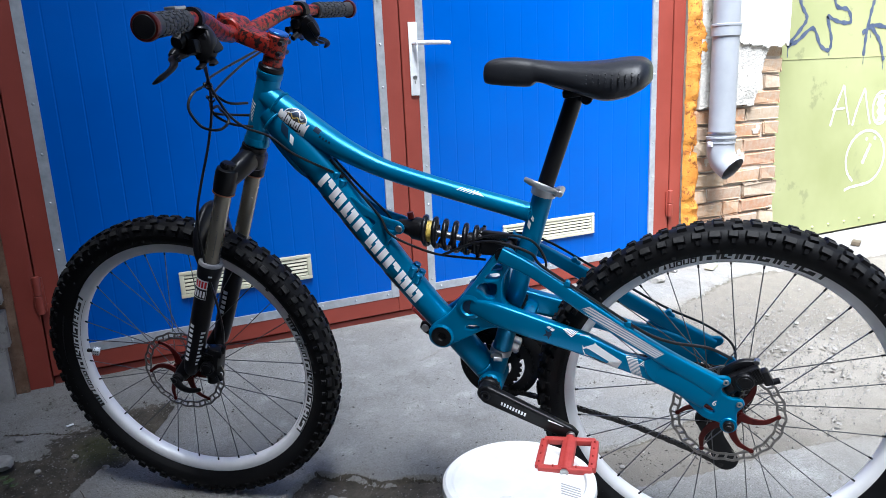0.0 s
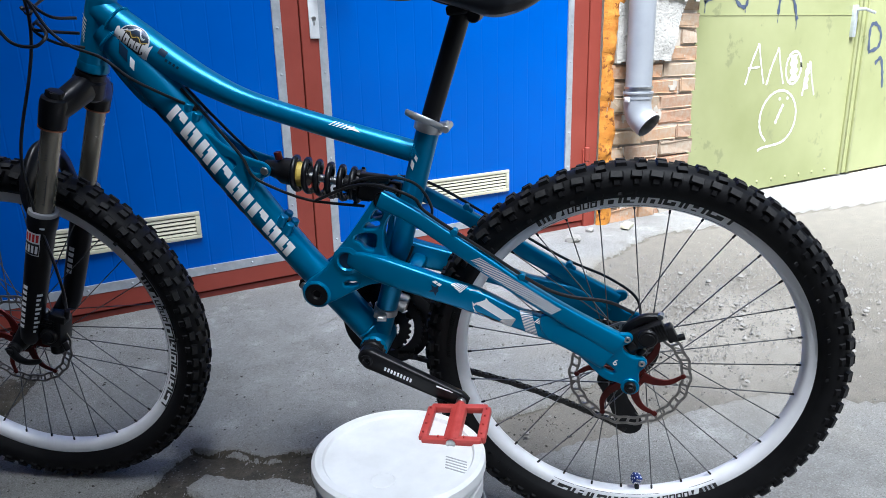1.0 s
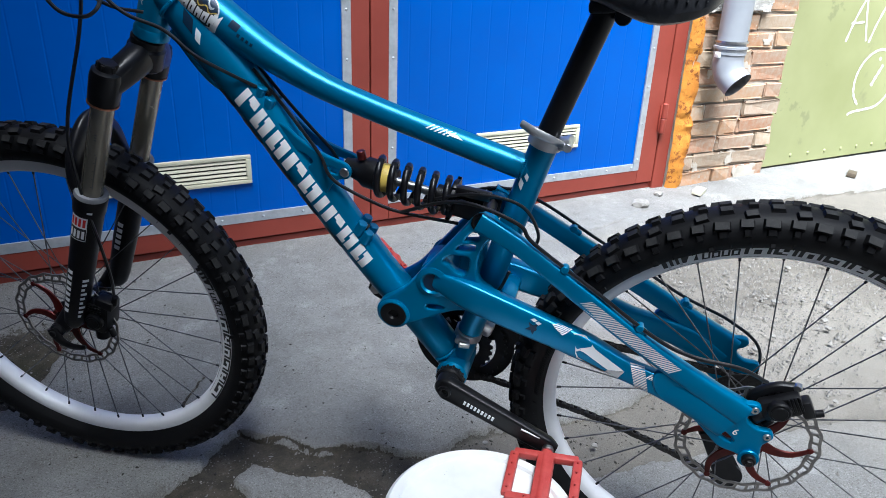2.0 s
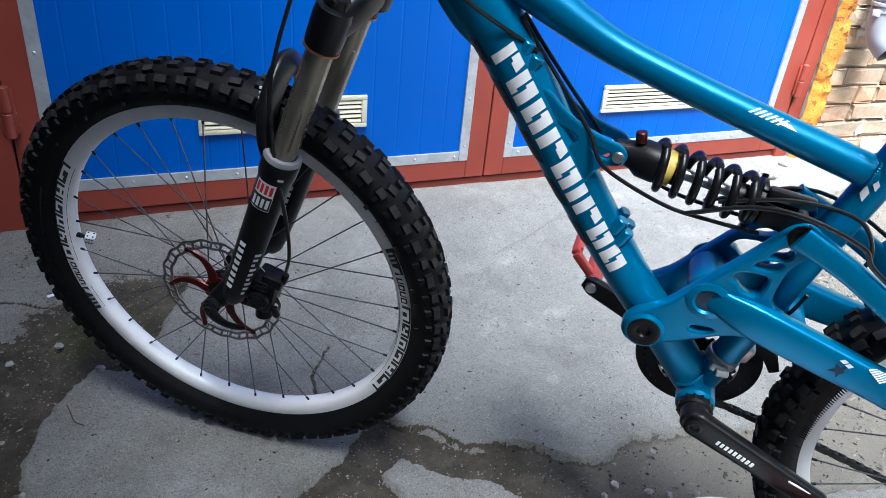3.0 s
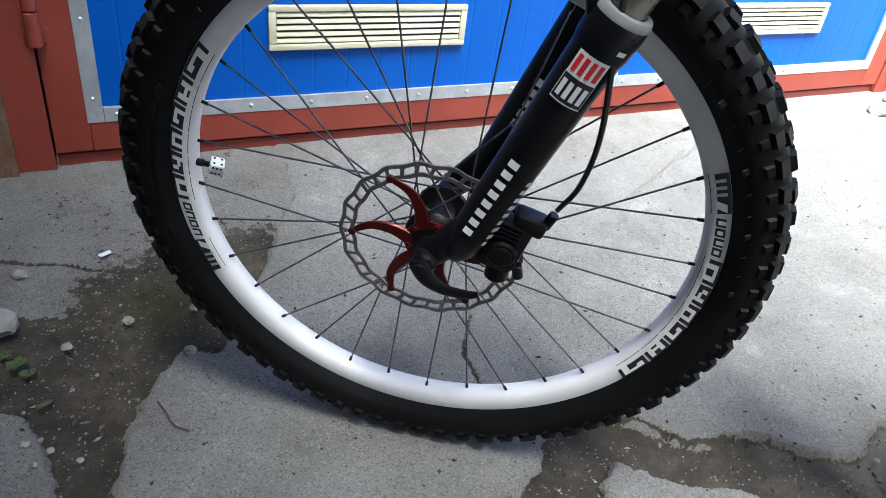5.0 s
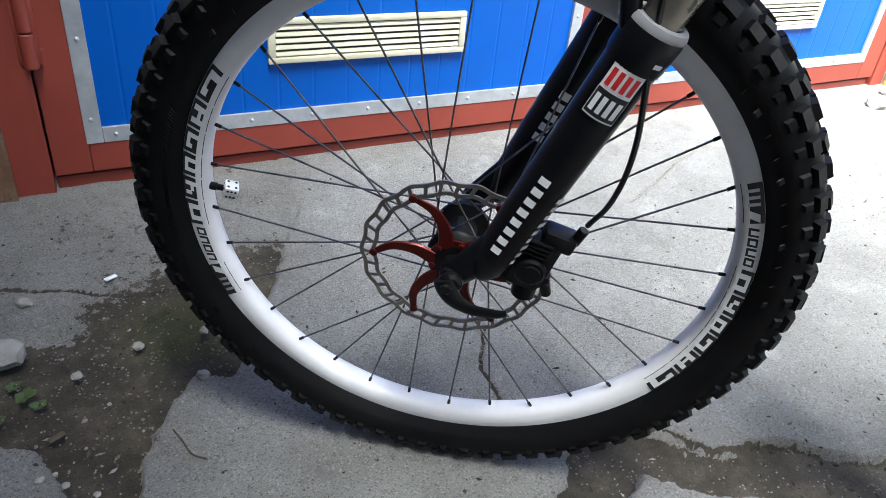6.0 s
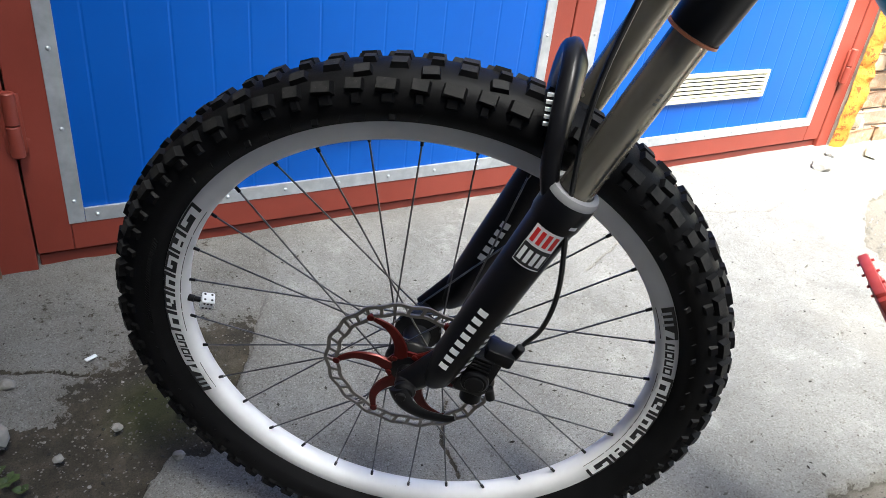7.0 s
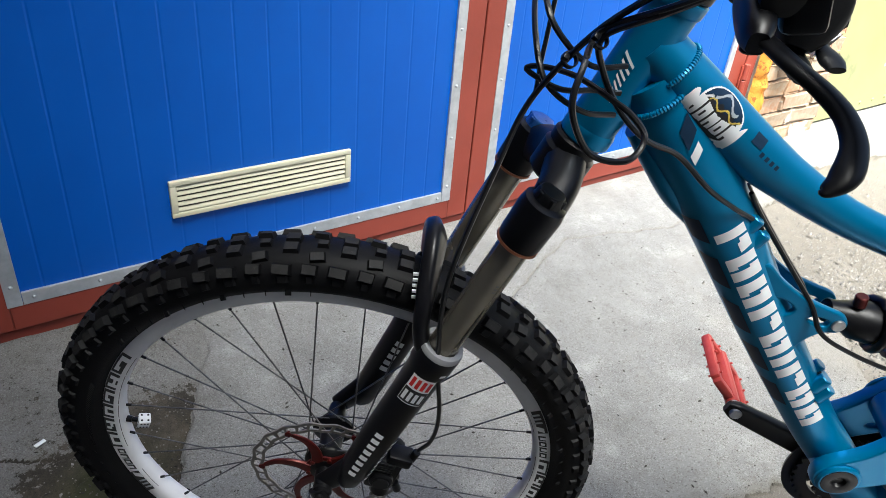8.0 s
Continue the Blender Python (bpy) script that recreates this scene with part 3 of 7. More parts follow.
def leaf(name, x0, x1, tx0, tx1, label):
    """One gate leaf: red box-section frame, blue sheet, galvanised strips with screws."""
    z0, z1, tz0, tz1 = 0.079, 2.13, 0.14, 2.07
    bm = panel_sheet(tx0 + 0.004, tx1 - 0.004, tz0 + 0.004, tz1 - 0.004, YD + 0.006)
    root = part(name, bm, BLUE_SHEET, None, "", smooth=False)
    tagged(root, label, "door", kind="structure")
    for nm, lo, hi in (("stile", (x0, YD, z0), (tx0 + 0.003, YD + 0.04, z1)), ("stile", (tx1 - 0.003, YD, z0), (x1, YD + 0.04, z1)),
                       ("rail", (tx0 + 0.0035, YD, z0), (tx1 - 0.0035, YD + 0.04, tz0 + 0.003)), ("rail", (tx0 + 0.0035, YD, tz1 - 0.003), (tx1 - 0.0035, YD + 0.04, z1))):
        bm = bmesh.new()
        slab(bm, lo, hi, 0.0025)
        part(nm, bm, RED_PAINT, root, "oxide red painted steel", smooth=False)
    s = 0.031
    for lo, hi in (((tx0, YD - 0.0025, tz0), (tx0 + s, YD + 0.0055, tz1)), ((tx1 - s, YD - 0.0025, tz0), (tx1, YD + 0.0055, tz1)),
                   ((tx0 + s + 0.001, YD - 0.002, tz0), (tx1 - s - 0.001, YD + 0.0055, tz0 + s)), ((tx0 + s + 0.001, YD - 0.002, tz1 - s), (tx1 - s - 0.001, YD + 0.0055, tz1))):
        bm = bmesh.new()
        slab(bm, lo, hi, 0.0008)
        part("trim_strip", bm, GALV, root, "galvanised steel strip", smooth=False)
    spots = [(tx0 + s / 2, z) for z in np.arange(tz0 + 0.05, tz1, 0.155)] + [(tx1 - s / 2, z) for z in np.arange(tz0 + 0.05, tz1, 0.155)]
    spots += [(x, tz0 + s / 2) for x in np.arange(tx0 + 0.055, tx1 - 0.04, 0.135)]
    for x, z in spots:
        o = new("screw", SCREW)
        o.parent = root
        o.location = (x, YD - 0.0026, z)
    return root


left_leaf = leaf("door_1", 1.147, 2.459, 1.212, 2.395, "closed gate leaf of grooved blue sheet in a red steel frame")
right_leaf = leaf("door_2", 2.464, 3.791, 2.527, 3.704, "closed gate leaf of blue sheet with a white lever handle")
vent(left_leaf, 1.578, 2.048, 0.275, 0.369)
vent(right_leaf, 2.883, 3.357, 0.276, 0.369)
hinge(left_leaf, 1.148, 0.30)
hinge(left_leaf, 1.150, 1.55)
hinge(right_leaf, 3.792, 0.30)
hinge(right_leaf, 3.792, 1.55)
bm = bmesh.new()
slab(bm, (2.493, YD - 0.008, 0.928), (2.529, YD - 0.0027, 1.198), 0.002)
plate_ob = part("handle_plate", bm, WHITE, right_leaf, "white lever handle plate")
bm = bmesh.new()
rod(bm, (2.511, YD - 0.006, 1.12), (2.511, YD - 0.05, 1.12), 0.0085, 14)
sweep(bm, smooth_path([(2.509, YD - 0.05, 1.12, 0.0085), (2.54, YD - 0.053, 1.121, 0.0085), (2.60, YD - 0.05, 1.121, 0.0078), (2.645, YD - 0.047, 1.119, 0.007)], 5), segs=10, up=(0, 0, 1))
part("handle_lever", bm, WHITE, plate_ob)
bm = bmesh.new()
rod(bm, (2.511, YD - 0.0065, 0.995), (2.511, YD - 0.010, 0.995), 0.0085, 14)
slab(bm, (2.508, YD - 0.0092, 0.972), (2.514, YD - 0.0083, 0.984), 0.0003)
part("lock_cylinder", bm, STEEL, plate_ob)

# ---- walls ----
bm = bmesh.new()
slab(bm, (-6, YD - 0.02, 2.2), (12, YD + 0.35, 3.4), 0.01)
structure("wall_over_doors", bm, PLASTER, "rough grey plastered wall over the gates", "wall")
bm = bmesh.new()
slab(bm, (-6, YD + 0.3, -0.05), (12, YD + 0.34, 2.2))
structure("wall_north", bm, PLASTER, "plain plaster wall behind the gates", "wall")


def rough_sheet(x0, x1, z0, z1, y, step, keep, seed, amp=0.006, thick=0.02):
    """A plaster coat with a torn outline: a grid thinned by keep(x, z), swollen by noise and given thickness."""
    nx, nz = int((x1 - x0) / step), int((z1 - z0) / step)
    gx, gz = np.meshgrid(np.linspace(x0, x1, nx + 1), np.linspace(z0, z1, nz + 1))
    yy = y + amp * wobble(gx, gz, 9, seed, 5)
    ok = keep(gx, gz)
    bm = bmesh.new()
    vs = {}
    for j in range(nz):
        for i in range(nx):
            if ok[j, i]:
                face = []
                for a, b in ((j, i), (j, i + 1), (j + 1, i + 1), (j + 1, i)):
                    if (a, b) not in vs:
                        vs[a, b] = bm.verts.new((gx[a, b], yy[a, b], gz[a, b]))
                    face.append(vs[a, b])
                bm.faces.new(face)
    if thick:
        made = bmesh.ops.extrude_face_region(bm, geom=list(bm.faces))
        bmesh.ops.translate(bm, vec=(0, thick, 0), verts=[e for e in made["geom"] if isinstance(e, bmesh.types.BMVert)])
    return bm


# left pier: crumbling plaster with a strip of bare masonry beside the frame
bm = bmesh.new()
slab(bm, (-6, YD - 0.06, -0.05), (1.03, YD + 0.3, 2.2), 0.02)
structure("wall_left", bm, PLASTER, "crumbling grey plastered pier", "wall")
bm = rough_sheet(0.4, 1.052, 0.0, 2.2, YD - 0.066, 0.014, lambda x, z: x < 1.035 + 0.022 * wobble(x, z, 8, 5) - 0.02 * np.clip(z - 0.8, 0, 1), 7, 0.012, 0.07)
structure("plaster_left", bm, PLASTER, "broken edge of grey plaster", "plaster", smooth=True)
bm = rough_sheet(0.99, 1.0765, 0.0, 2.2, YD - 0.018, 0.007, lambda x, z: x > 0, 57, 0.016, 0.09)
structure("masonry_left", bm, stuff_mat("dark old brick", (0.12, 0.06, 0.03), (0.22, 0.14, 0.09), 0.9, 0, 20, wear=(0.12, 0.08, 0.05), wear_at=0.6, fine=150, bumps=0.8, dist=0.004), "bare crumbling brown masonry beside the gate frame", "masonry", smooth=True)

# right pier: bricks in sandy mortar, plaster above, foam along the gate frame
bm = bmesh.new()
slab(bm, (3.87, YD - 0.012, -0.03), (4.475, YD + 0.3, 2.2), 0.004)
pier = structure("wall_right", bm, MORTAR, "pier of old pale bricks in sandy mortar", "wall")
bm = rough_sheet(3.925, 4.474, 0.7, 2.2, YD - 0.045, 0.006,
                 lambda x, z: z > 0.80 + 0.30 * np.clip((x - 4.27) / 0.10, 0, 1) + 0.035 * wobble(x, z, 9, 15), 17, 0.008, 0.03)
structure("plaster_right", bm, PALE_PLASTER, "torn coat of rough grey plaster over the bricks", "plaster", smooth=True)
bm = rough_sheet(3.985, 4.478, 0.95, 2.2, YD - 0.056, 0.006,
                 lambda x, z: z > 1.12 - 0.1 * np.clip((x - 4.45) / 0.1, 0, 1) + 0.26 * np.clip((4.12 - x) / 0.1, -0.5, 1) * 0.3 + 0.05 * wobble(x, z, 6, 25), 27, 0.004, 0.012)
structure("whitewash_right", bm, WHITEWASH, "flaking white render on the plaster", "plaster", smooth=True)


def bricks(parent):
    """Old bricks, proud of the mortar by uneven amounts; three shared meshes for each length."""
    meshes = {}
    for ln in (0.228, 0.104):
        for v in range(3):
            rng = random.Random(v * 7 + int(ln * 1000))
            bm = bmesh.new()
            box(bm, pose(0, 0, 0), (ln, 0.05, 0.064), 0.005)
            for vert in bm.verts:
                vert.co += Vector((rng.uniform(-1, 1) * 0.005, rng.uniform(-1, 1) * 0.006, rng.uniform(-1, 1) * 0.0055))
            bmesh.ops.recalc_face_normals(bm, faces=bm.faces)
            me = bpy.data.meshes.new("brick")
            bm.to_mesh(me)
            bm.free()
            me.materials.append(BRICK)
            meshes[ln, v] = me
    rng = random.Random(9)
    for c in range(15):
        z = 0.075 + 0.0755 * c
        row = [(0.228, 0.104, 0.228), (0.104, 0.228, 0.228), (0.228, 0.228, 0.104)][c % 3]
        x = 3.891 + rng.uniform(-0.008, 0.010)
        for ln in row:
            cx = x + ln / 2
            x += ln + 0.012
            edge = 0.80 + 0.30 * min(max((cx - 4.27) / 0.10, 0), 1)
            if z > edge + 0.10:
                continue
            o = new("brick", meshes[ln, rng.randrange(3)])
            o.parent = parent
            o.location = (cx, YD - 0.001 + rng.uniform(-0.006, 0.006), z + rng.uniform(-0.002, 0.002))
            o.rotation_euler = (rng.uniform(-0.03, 0.03), rng.uniform(-0.015, 0.015), rng.uniform(-0.02, 0.02))


bricks(pier)
bm = rough_sheet(3.93, 4.472, 0.0, 1.12, YD - 0.024, 0.006, lambda x, z: wobble(x, z, 13, 45, 4) + 0.5 * wobble(x, z, 3, 46, 2) > 0.30 + 0.25 * np.clip(z - 0.6, 0, 0.4), 47, 0.005, 0.02)
structure("mortar_smears", bm, MORTAR, "smeared mortar and plaster remains on the bricks", "plaster", smooth=True)


def foam_strip():
    bm = bmesh.new()
    rings = []
    n = 150
    for k in range(n + 1):
        z = -0.01 + 2.2 * k / n
        wob = float(wobble(np.array([3.0]), np.array([z]), 5, 3, 4)[0])
        wob2 = float(wobble(np.array([9.0]), np.array([z]), 9, 13, 4)[0])
        w = 0.104 + 0.04 * wob + 0.05 * max(0.0, 1 - abs(z - 1.06) / 0.13)
        ring = []
        for i in range(11):
            t = i / 10
            lump = 0.010 * float(noise.noise(Vector((t * 2.2, z * 26, 4.0)))) + 0.007 * float(noise.noise(Vector((t * 6, z * 60, 9.0))))
            ring.append(bm.verts.new((3.861 + w * t, YD + 0.004 - (0.046 + 0.016 * wob2 + lump) * math.sin(math.pi * min(1, 0.08 + t * 0.92)) ** 0.6, z)))
        rings.append(ring)
    for a, b in zip(rings, rings[1:]):
        for i in range(10):
            bm.faces.new((a[i], a[i + 1], b[i + 1], b[i]))
    return bm


structure("foam_strip", foam_strip(), FOAM, "weathered orange mounting foam beside the gate frame", "foam", smooth=True)


def drain_pipe():
    x, y, r = 3.990, 4.035, 0.0585
    bm = bmesh.new()
    rod(bm, (x, y, 0.665), (x, y, 2.2), r, 28, rim=0.001)
    root = part("drain_pipe", bm, PVC)
    tagged(root, "grey plastic downpipe ending in an open elbow", "drainpipe")
    for z, h in ((1.165, 0.05), (0.668, 0.03)):
        bm = bmesh.new()
        lathe(bm, [(r, -h), (r + 0.006, -h + 0.003), (r + 0.006, -0.006), (r + 0.0085, -0.004), (r + 0.0085, 0.004), (r + 0.002, 0.006), (r, 0.006)], 28, pose(x, y, z))
        part("socket_collar", bm, PVC, root)
    bm = bmesh.new()
    path = smooth_path([(x, y, 0.665), (x, y, 0.605), (x + 0.006, y - 0.018, 0.556), (x + 0.015, y - 0.062, 0.522)], 6)
    sweep(bm, [(*p, r + 0.003) for p in path], segs=28, cap=False)
    elbow = part("elbow", bm, PVC, root)
    # inner surface coloured dark: the shade inside the open mouth is painted
    bm = bmesh.new()
    sweep(bm, [(*p, r - 0.001) for p in path[:-1]] + [(*path[-1], r + 0.003)], segs=28, cap=False)
    part("elbow_bore_shade", bm, stuff_mat("pipe bore shade", (0.10, 0.10, 0.10), (0.2, 0.2, 0.2), 0.7, 0, 30), elbow, "inside of the elbow, coloured dark for its shade")
    for z in (0.69, 0.655):
        bm = bmesh.new()
        lathe(bm, [(r + 0.002, -0.004), (r + 0.006, -0.004), (r + 0.006, 0.004), (r + 0.002, 0.004)], 28, pose(x, y, z), closed=True)
        part("clamp_band", bm, STEEL, root)
    bm = bmesh.new()
    slab(bm, (x - 0.072, y - 0.012, 0.628), (x - 0.056, y + 0.012, 0.65), 0.002)
    part("clip", bm, WHITE, root)


drain_pipe()

# green gate next door
bm = bmesh.new()
for x0, x1 in ((4.500, 5.935), (5.955, 8.4)):
    slab(bm, (x0, YD + 0.02, 0.06), (x1, YD + 0.055, 2.5), 0.003)
gate = structure("door_3", bm, GREEN, "faded yellow-green steel gate with graffiti", "gate")
for x in (5.895, 5.985):
    bm = bmesh.new()
    slab(bm, (x, YD + 0.008, 0.06), (x + 0.022, YD + 0.022, 2.5), 0.003)
    part("cover_strip", bm, GREEN, gate)
bm = bmesh.new()
slab(bm, (4.501, YD + 0.0175, 1.003), (5.89, YD + 0.0215, 1.0052), 0.0005)
part("sheet_seam", bm, GREEN, gate)
for k in range(9):
    bm = bmesh.new()
    lathe(bm, [(1e-5, 0.006), (0.006, 0.005), (0.01, 0)], 8, pose(4.72 + 0.13 * k, YD + 0.02, 0.105, 90))
    part("bolt_head", bm, GREEN, gate)
bm = bmesh.new()
slab(bm, (5.835, YD + 0.0, 0.88), (5.868, YD + 0.022, 1.06), 0.002)
sweep(bm, [(5.852, YD + 0.004, 1.035), (5.852, YD - 0.045, 1.035), (5.955, YD - 0.045, 1.015)], 0.009, 8)
part("door_handle", bm, GALV, gate, "dull metal gate handle")
bm = bmesh.new()
slab(bm, (4.477, YD + 0.0, -0.03), (8.6, YD + 0.3, 0.046), 0.004)
structure("threshold", bm, MORTAR, "grey concrete threshold under the green gate", "threshold")


def stroke(bm, pts, width, y):
    """A flat painted stroke through (x, z) points."""
    p = smooth_path([(a, b, 0.0) for a, b in pts], 6)
    left, right = [], []
    for k, q in enumerate(p):
        a, b = p[max(k - 1, 0)], p[min(k + 1, len(p) - 1)]
        d = (b - a) / (np.linalg.norm(b - a) + 1e-9)
        w = width * (0.8 + 0.25 * math.sin(k * 1.7))
        left.append(bm.verts.new((q[0] - d[1] * w, y, q[1] + d[0] * w)))
        right.append(bm.verts.new((q[0] + d[1] * w, y, q[1] - d[0] * w)))
    for k in range(len(p) - 1):
        bm.faces.new((left[k], right[k], right[k + 1], left[k + 1]))


YG = YD + 0.0185
bm = bmesh.new()
stroke(bm, [(4.555, 1.068), (4.66, 1.165), (4.685, 1.21), (4.64, 1.27), (4.61, 1.36)], 0.012, YG)
stroke(bm, [(4.555, 1.068), (4.63, 1.095), (4.735, 1.155), (4.80, 1.07), (4.865, 1.045), (4.88, 1.10), (4.835, 1.215)], 0.012, YG)
stroke(bm, [(4.835, 1.215), (4.93, 1.185), (5.02, 1.185), (4.99, 1.245), (4.90, 1.265), (4.87, 1.37)], 0.012, YG)
for x, z, h in ((4.562, 1.065, 0.05), (4.87, 1.045, 0.03)):
    stroke(bm, [(x, z), (x + 0.001, z - h)], 0.003, YG)
part("graffiti_star", bm, SPRAY_DARK, gate, "dark blue spray-painted star outline", smooth=False)
bm = bmesh.new()
stroke(bm, [(5.145, 1.01), (5.155, 1.12), (5.18, 1.24), (5.20, 1.30)], 0.013, YG)
stroke(bm, [(5.12, 1.125), (5.21, 1.165), (5.34, 1.15)], 0.014, YG - 0.0004)
stroke(bm, [(5.20, 1.15), (5.27, 1.08), (5.315, 0.98)], 0.013, YG - 0.0008)
for x, z, h in ((5.146, 1.015, 0.05), (5.313, 0.99, 0.06), (5.19, 1.15, 0.05)):
    stroke(bm, [(x, z), (x + 0.001, z - h)], 0.003, YG)
part("graffiti_mark", bm, SPRAY_DARK, gate, smooth=False)
bm = bmesh.new()
for x0, x1, z0, z1 in ((4.925, 5.012, 0.65, 0.86), (5.105, 5.185, 0.642, 0.835), (5.44, 5.485, 0.565, 0.755)):
    stroke(bm, [(x0, z0), ((x0 + x1) / 2 - 0.008, (z0 + z1) / 2), (x1, z1)], 0.0075, YG)
    stroke(bm, [(x1, z1), (x1 + 0.03, (z0 + z1) / 2), (x1 + 0.068, z0)], 0.0062, YG - 0.0004)
stroke(bm, [(4.935, 0.735), (5.03, 0.74)], 0.006, YG - 0.0008)
stroke(bm, [(5.465, 0.60), (5.462, 0.67), (5.475, 0.74)], 0.022, YG - 0.0008)
oval = [(5.335 + 0.068 * math.cos(a), 0.725 + 0.088 * math.sin(a)) for a in np.linspace(0, 6.6, 14)]
stroke(bm, oval, 0.008, YG)
stroke(bm, [(5.345, 0.655), (5.335, 0.725), (5.325, 0.795)], 0.036, YG - 0.0004)
part("graffiti_bars", bm, SPRAY_WHITE, gate, "white spray-painted strokes", smooth=False)
bm = bmesh.new()
ring = [(5.240 + 0.162 * math.cos(a), 0.455 + 0.150 * math.sin(a)) for a in np.linspace(-2.0, 4.1, 16)]
stroke(bm, [(5.085, 0.285), (5.13, 0.297)] + ring[1:], 0.0075, YG)
stroke(bm, [(5.218, 0.425), (5.245, 0.475), (5.275, 0.527)], 0.011, YG)
for x in (5.235, 5.305):
    stroke(bm, [(x, 0.553), (x + 0.008, 0.565)], 0.010, YG)
part("graffiti_circle", bm, SPRAY_WHITE, gate, "white spray-painted circle", smooth=False)
bm = bmesh.new()
stroke(bm, [(6.06, 0.80), (6.05, 0.93), (6.10, 0.955), (6.17, 0.90), (6.16, 0.82), (6.06, 0.79)], 0.014, YG)
stroke(bm, [(6.15, 0.72), (6.21, 0.75), (6.25, 0.66), (6.27, 0.57)], 0.014, YG)
part("graffiti_tag", bm, SPRAY_DARK, gate, "dark spray-painted tag", smooth=False)

# unseen walls, added to block light from the left and behind
bm = bmesh.new()
slab(bm, (-6.0, -6, -0.1), (0.8, YD - 0.07, 8.4), 0.02)
structure("light_blocker_west", bm, BLOCKER_GREY, "unseen dark wall added to shade the yard from the left", "wall")
bm = bmesh.new()
slab(bm, (-6.0, -7.0, -0.1), (12.0, -3.4, 4.5), 0.02)
structure("light_blocker_south", bm, BLOCKER_GREY, "unseen dark wall added to cut light from behind", "wall")

# ---- the bike; local x runs from the front axle to the back, y to its right side, z up ----
bike = new("mountain_bike")
HEADING = -41.90
bike.matrix_world = Matrix.Translation((1.5602, 3.3034, 0.0351)) @ pose(0, 0, 0, 0, 0, HEADING) @ pose(0, 0, 0, 6.06) @ pose(0, 0, 0, 0, 0.31) @ Matrix.Scale(1.0281, 4)
tagged(bike, "teal full-suspension mountain bike leaning with one pedal on a bucket", "bicycle")
AXIS0, AXIS = Vector((0.2455, 0, 0.83)), Vector((0.42, 0, 1)).normalized()
STEER = Matrix.Translation(AXIS0) @ Matrix.Rotation(radians(5.10), 4, AXIS) @ Matrix.Translation(-AXIS0)


def axis_at(z):
    return 0.2455 + (z - 0.83) * 0.42


def leg_at(z):
    return 0.2096 + (z - 0.785) * 0.40


def turned(ob):
    """Turns a part of the fork and bars with the steering."""
    ob.matrix_basis = STEER
    return ob


# -- wheels --
def tyre_mesh(seed, name):
    """The bare carcass ("tyre") or the blocks and ribs on it ("tread")."""
    rng = random.Random(seed)
    bm = bmesh.new()
    prof = [(0.2835, -0.0125), (0.287, -0.0155), (0.294, -0.0255), (0.303, -0.0315), (0.313, -0.0328), (0.323, -0.0305), (0.3325, -0.0235), (0.3372, -0.0130), (0.3388, 0.0)]
    prof = prof + [(r, -h) for r, h in prof[-2::-1]]
    if name == "tyre":
        lathe(bm, prof, 144, Matrix.Rotation(math.pi / 2, 4, "X"))

    def knob(angle, lat, r, tilt, ln, wd, ht, skew=0.0, taper=0.84, worn=True):
        # a block on the tread: ln along the rolling direction, wd across
        m = Matrix.Rotation(-angle, 4, "Y") @ Matrix.Translation((r, lat, 0)) @ Matrix.Rotation(tilt, 4, "Z") @ Matrix.Rotation(skew, 4, "X")
        v = [bm.verts.new(m @ Vector((x * ht, y * wd / 2 * (taper if x > 0.5 else 1.10), z * ln / 2 * (taper if x > 0.5 else 1.12)))) for x in (-0.55, 1) for y in (-1, 1) for z in (-1, 1)]
        for f in ((0, 1, 3, 2), (4, 6, 7, 5), (0, 4, 5, 1), (2, 3, 7, 6), (0, 2, 6, 4), (1, 5, 7, 3)):
            face = bm.faces.new([v[i] for i in f])
            face.material_index = 1 if worn and f[0] == 4 else 0

    n = 72 if name == "tread" else 0
    for k in range(n):
        a = 2 * math.pi * k / n
        j = lambda: rng.uniform(-0.0007, 0.0007)
        if k % 2:
            knob(a, -0.0078 + j(), 0.3376, -0.10, 0.0165, 0.0128, 0.0054)
            knob(a, 0.0078 + j(), 0.3376, 0.10, 0.0165, 0.0128, 0.0054)
        else:
            knob(a + 0.004, -0.0168 + j(), 0.3350, -0.42, 0.0165, 0.0108, 0.0056, 0.14)
            knob(a + 0.004, 0.0168 + j(), 0.3350, 0.42, 0.0165, 0.0108, 0.0056, -0.14)
            knob(a - 0.006, 0.0, 0.3380, 0, 0.0120, 0.0080, 0.0056)
        for sgn in (-1, 1):
            knob(a + 0.024, sgn * (0.0268 + 0.0012 * (k % 2)) + j(), 0.3272, sgn * 0.86, 0.0200 if k % 2 else 0.0165, 0.0115, 0.0060, sgn * 0.08)
            knob(a + 0.024, sgn * 0.0316, 0.3180, sgn * 1.25, 0.0125 if k % 2 else 0.0085, 0.0105, 0.0030, 0, 0.7, False)
    for sgn in (-1, 1) if n else ():
        for k in range(60):
            a = 2 * math.pi * (k + 0.3 * (k // 15)) / 80
            if (k % 20) < 11:
                knob(a, sgn * 0.0302, 0.3015, sgn * 1.05, 0.0008 if k % 3 else 0.006, 0.012, 0.0006, worn=False)
        # fine raised ribs in a band on the side wall
        for k in range(34):
            knob(2.72 + 0.0125 * k, sgn * 0.0298, 0.3000, sgn * 1.0, 0.0011, 0.015, 0.0007, worn=False)
    for v in bm.verts:
        r = math.hypot(v.co.x, v.co.z)
        f = (0.2795 + (r - 0.2835) * 0.955) / r
        v.co = Vector((v.co.x * f, v.co.y * 0.97, v.co.z * f))
    bmesh.ops.recalc_face_normals(bm, faces=bm.faces)
    me = bpy.data.meshes.new(name)
    bm.to_mesh(me)
    bm.free()
    return me


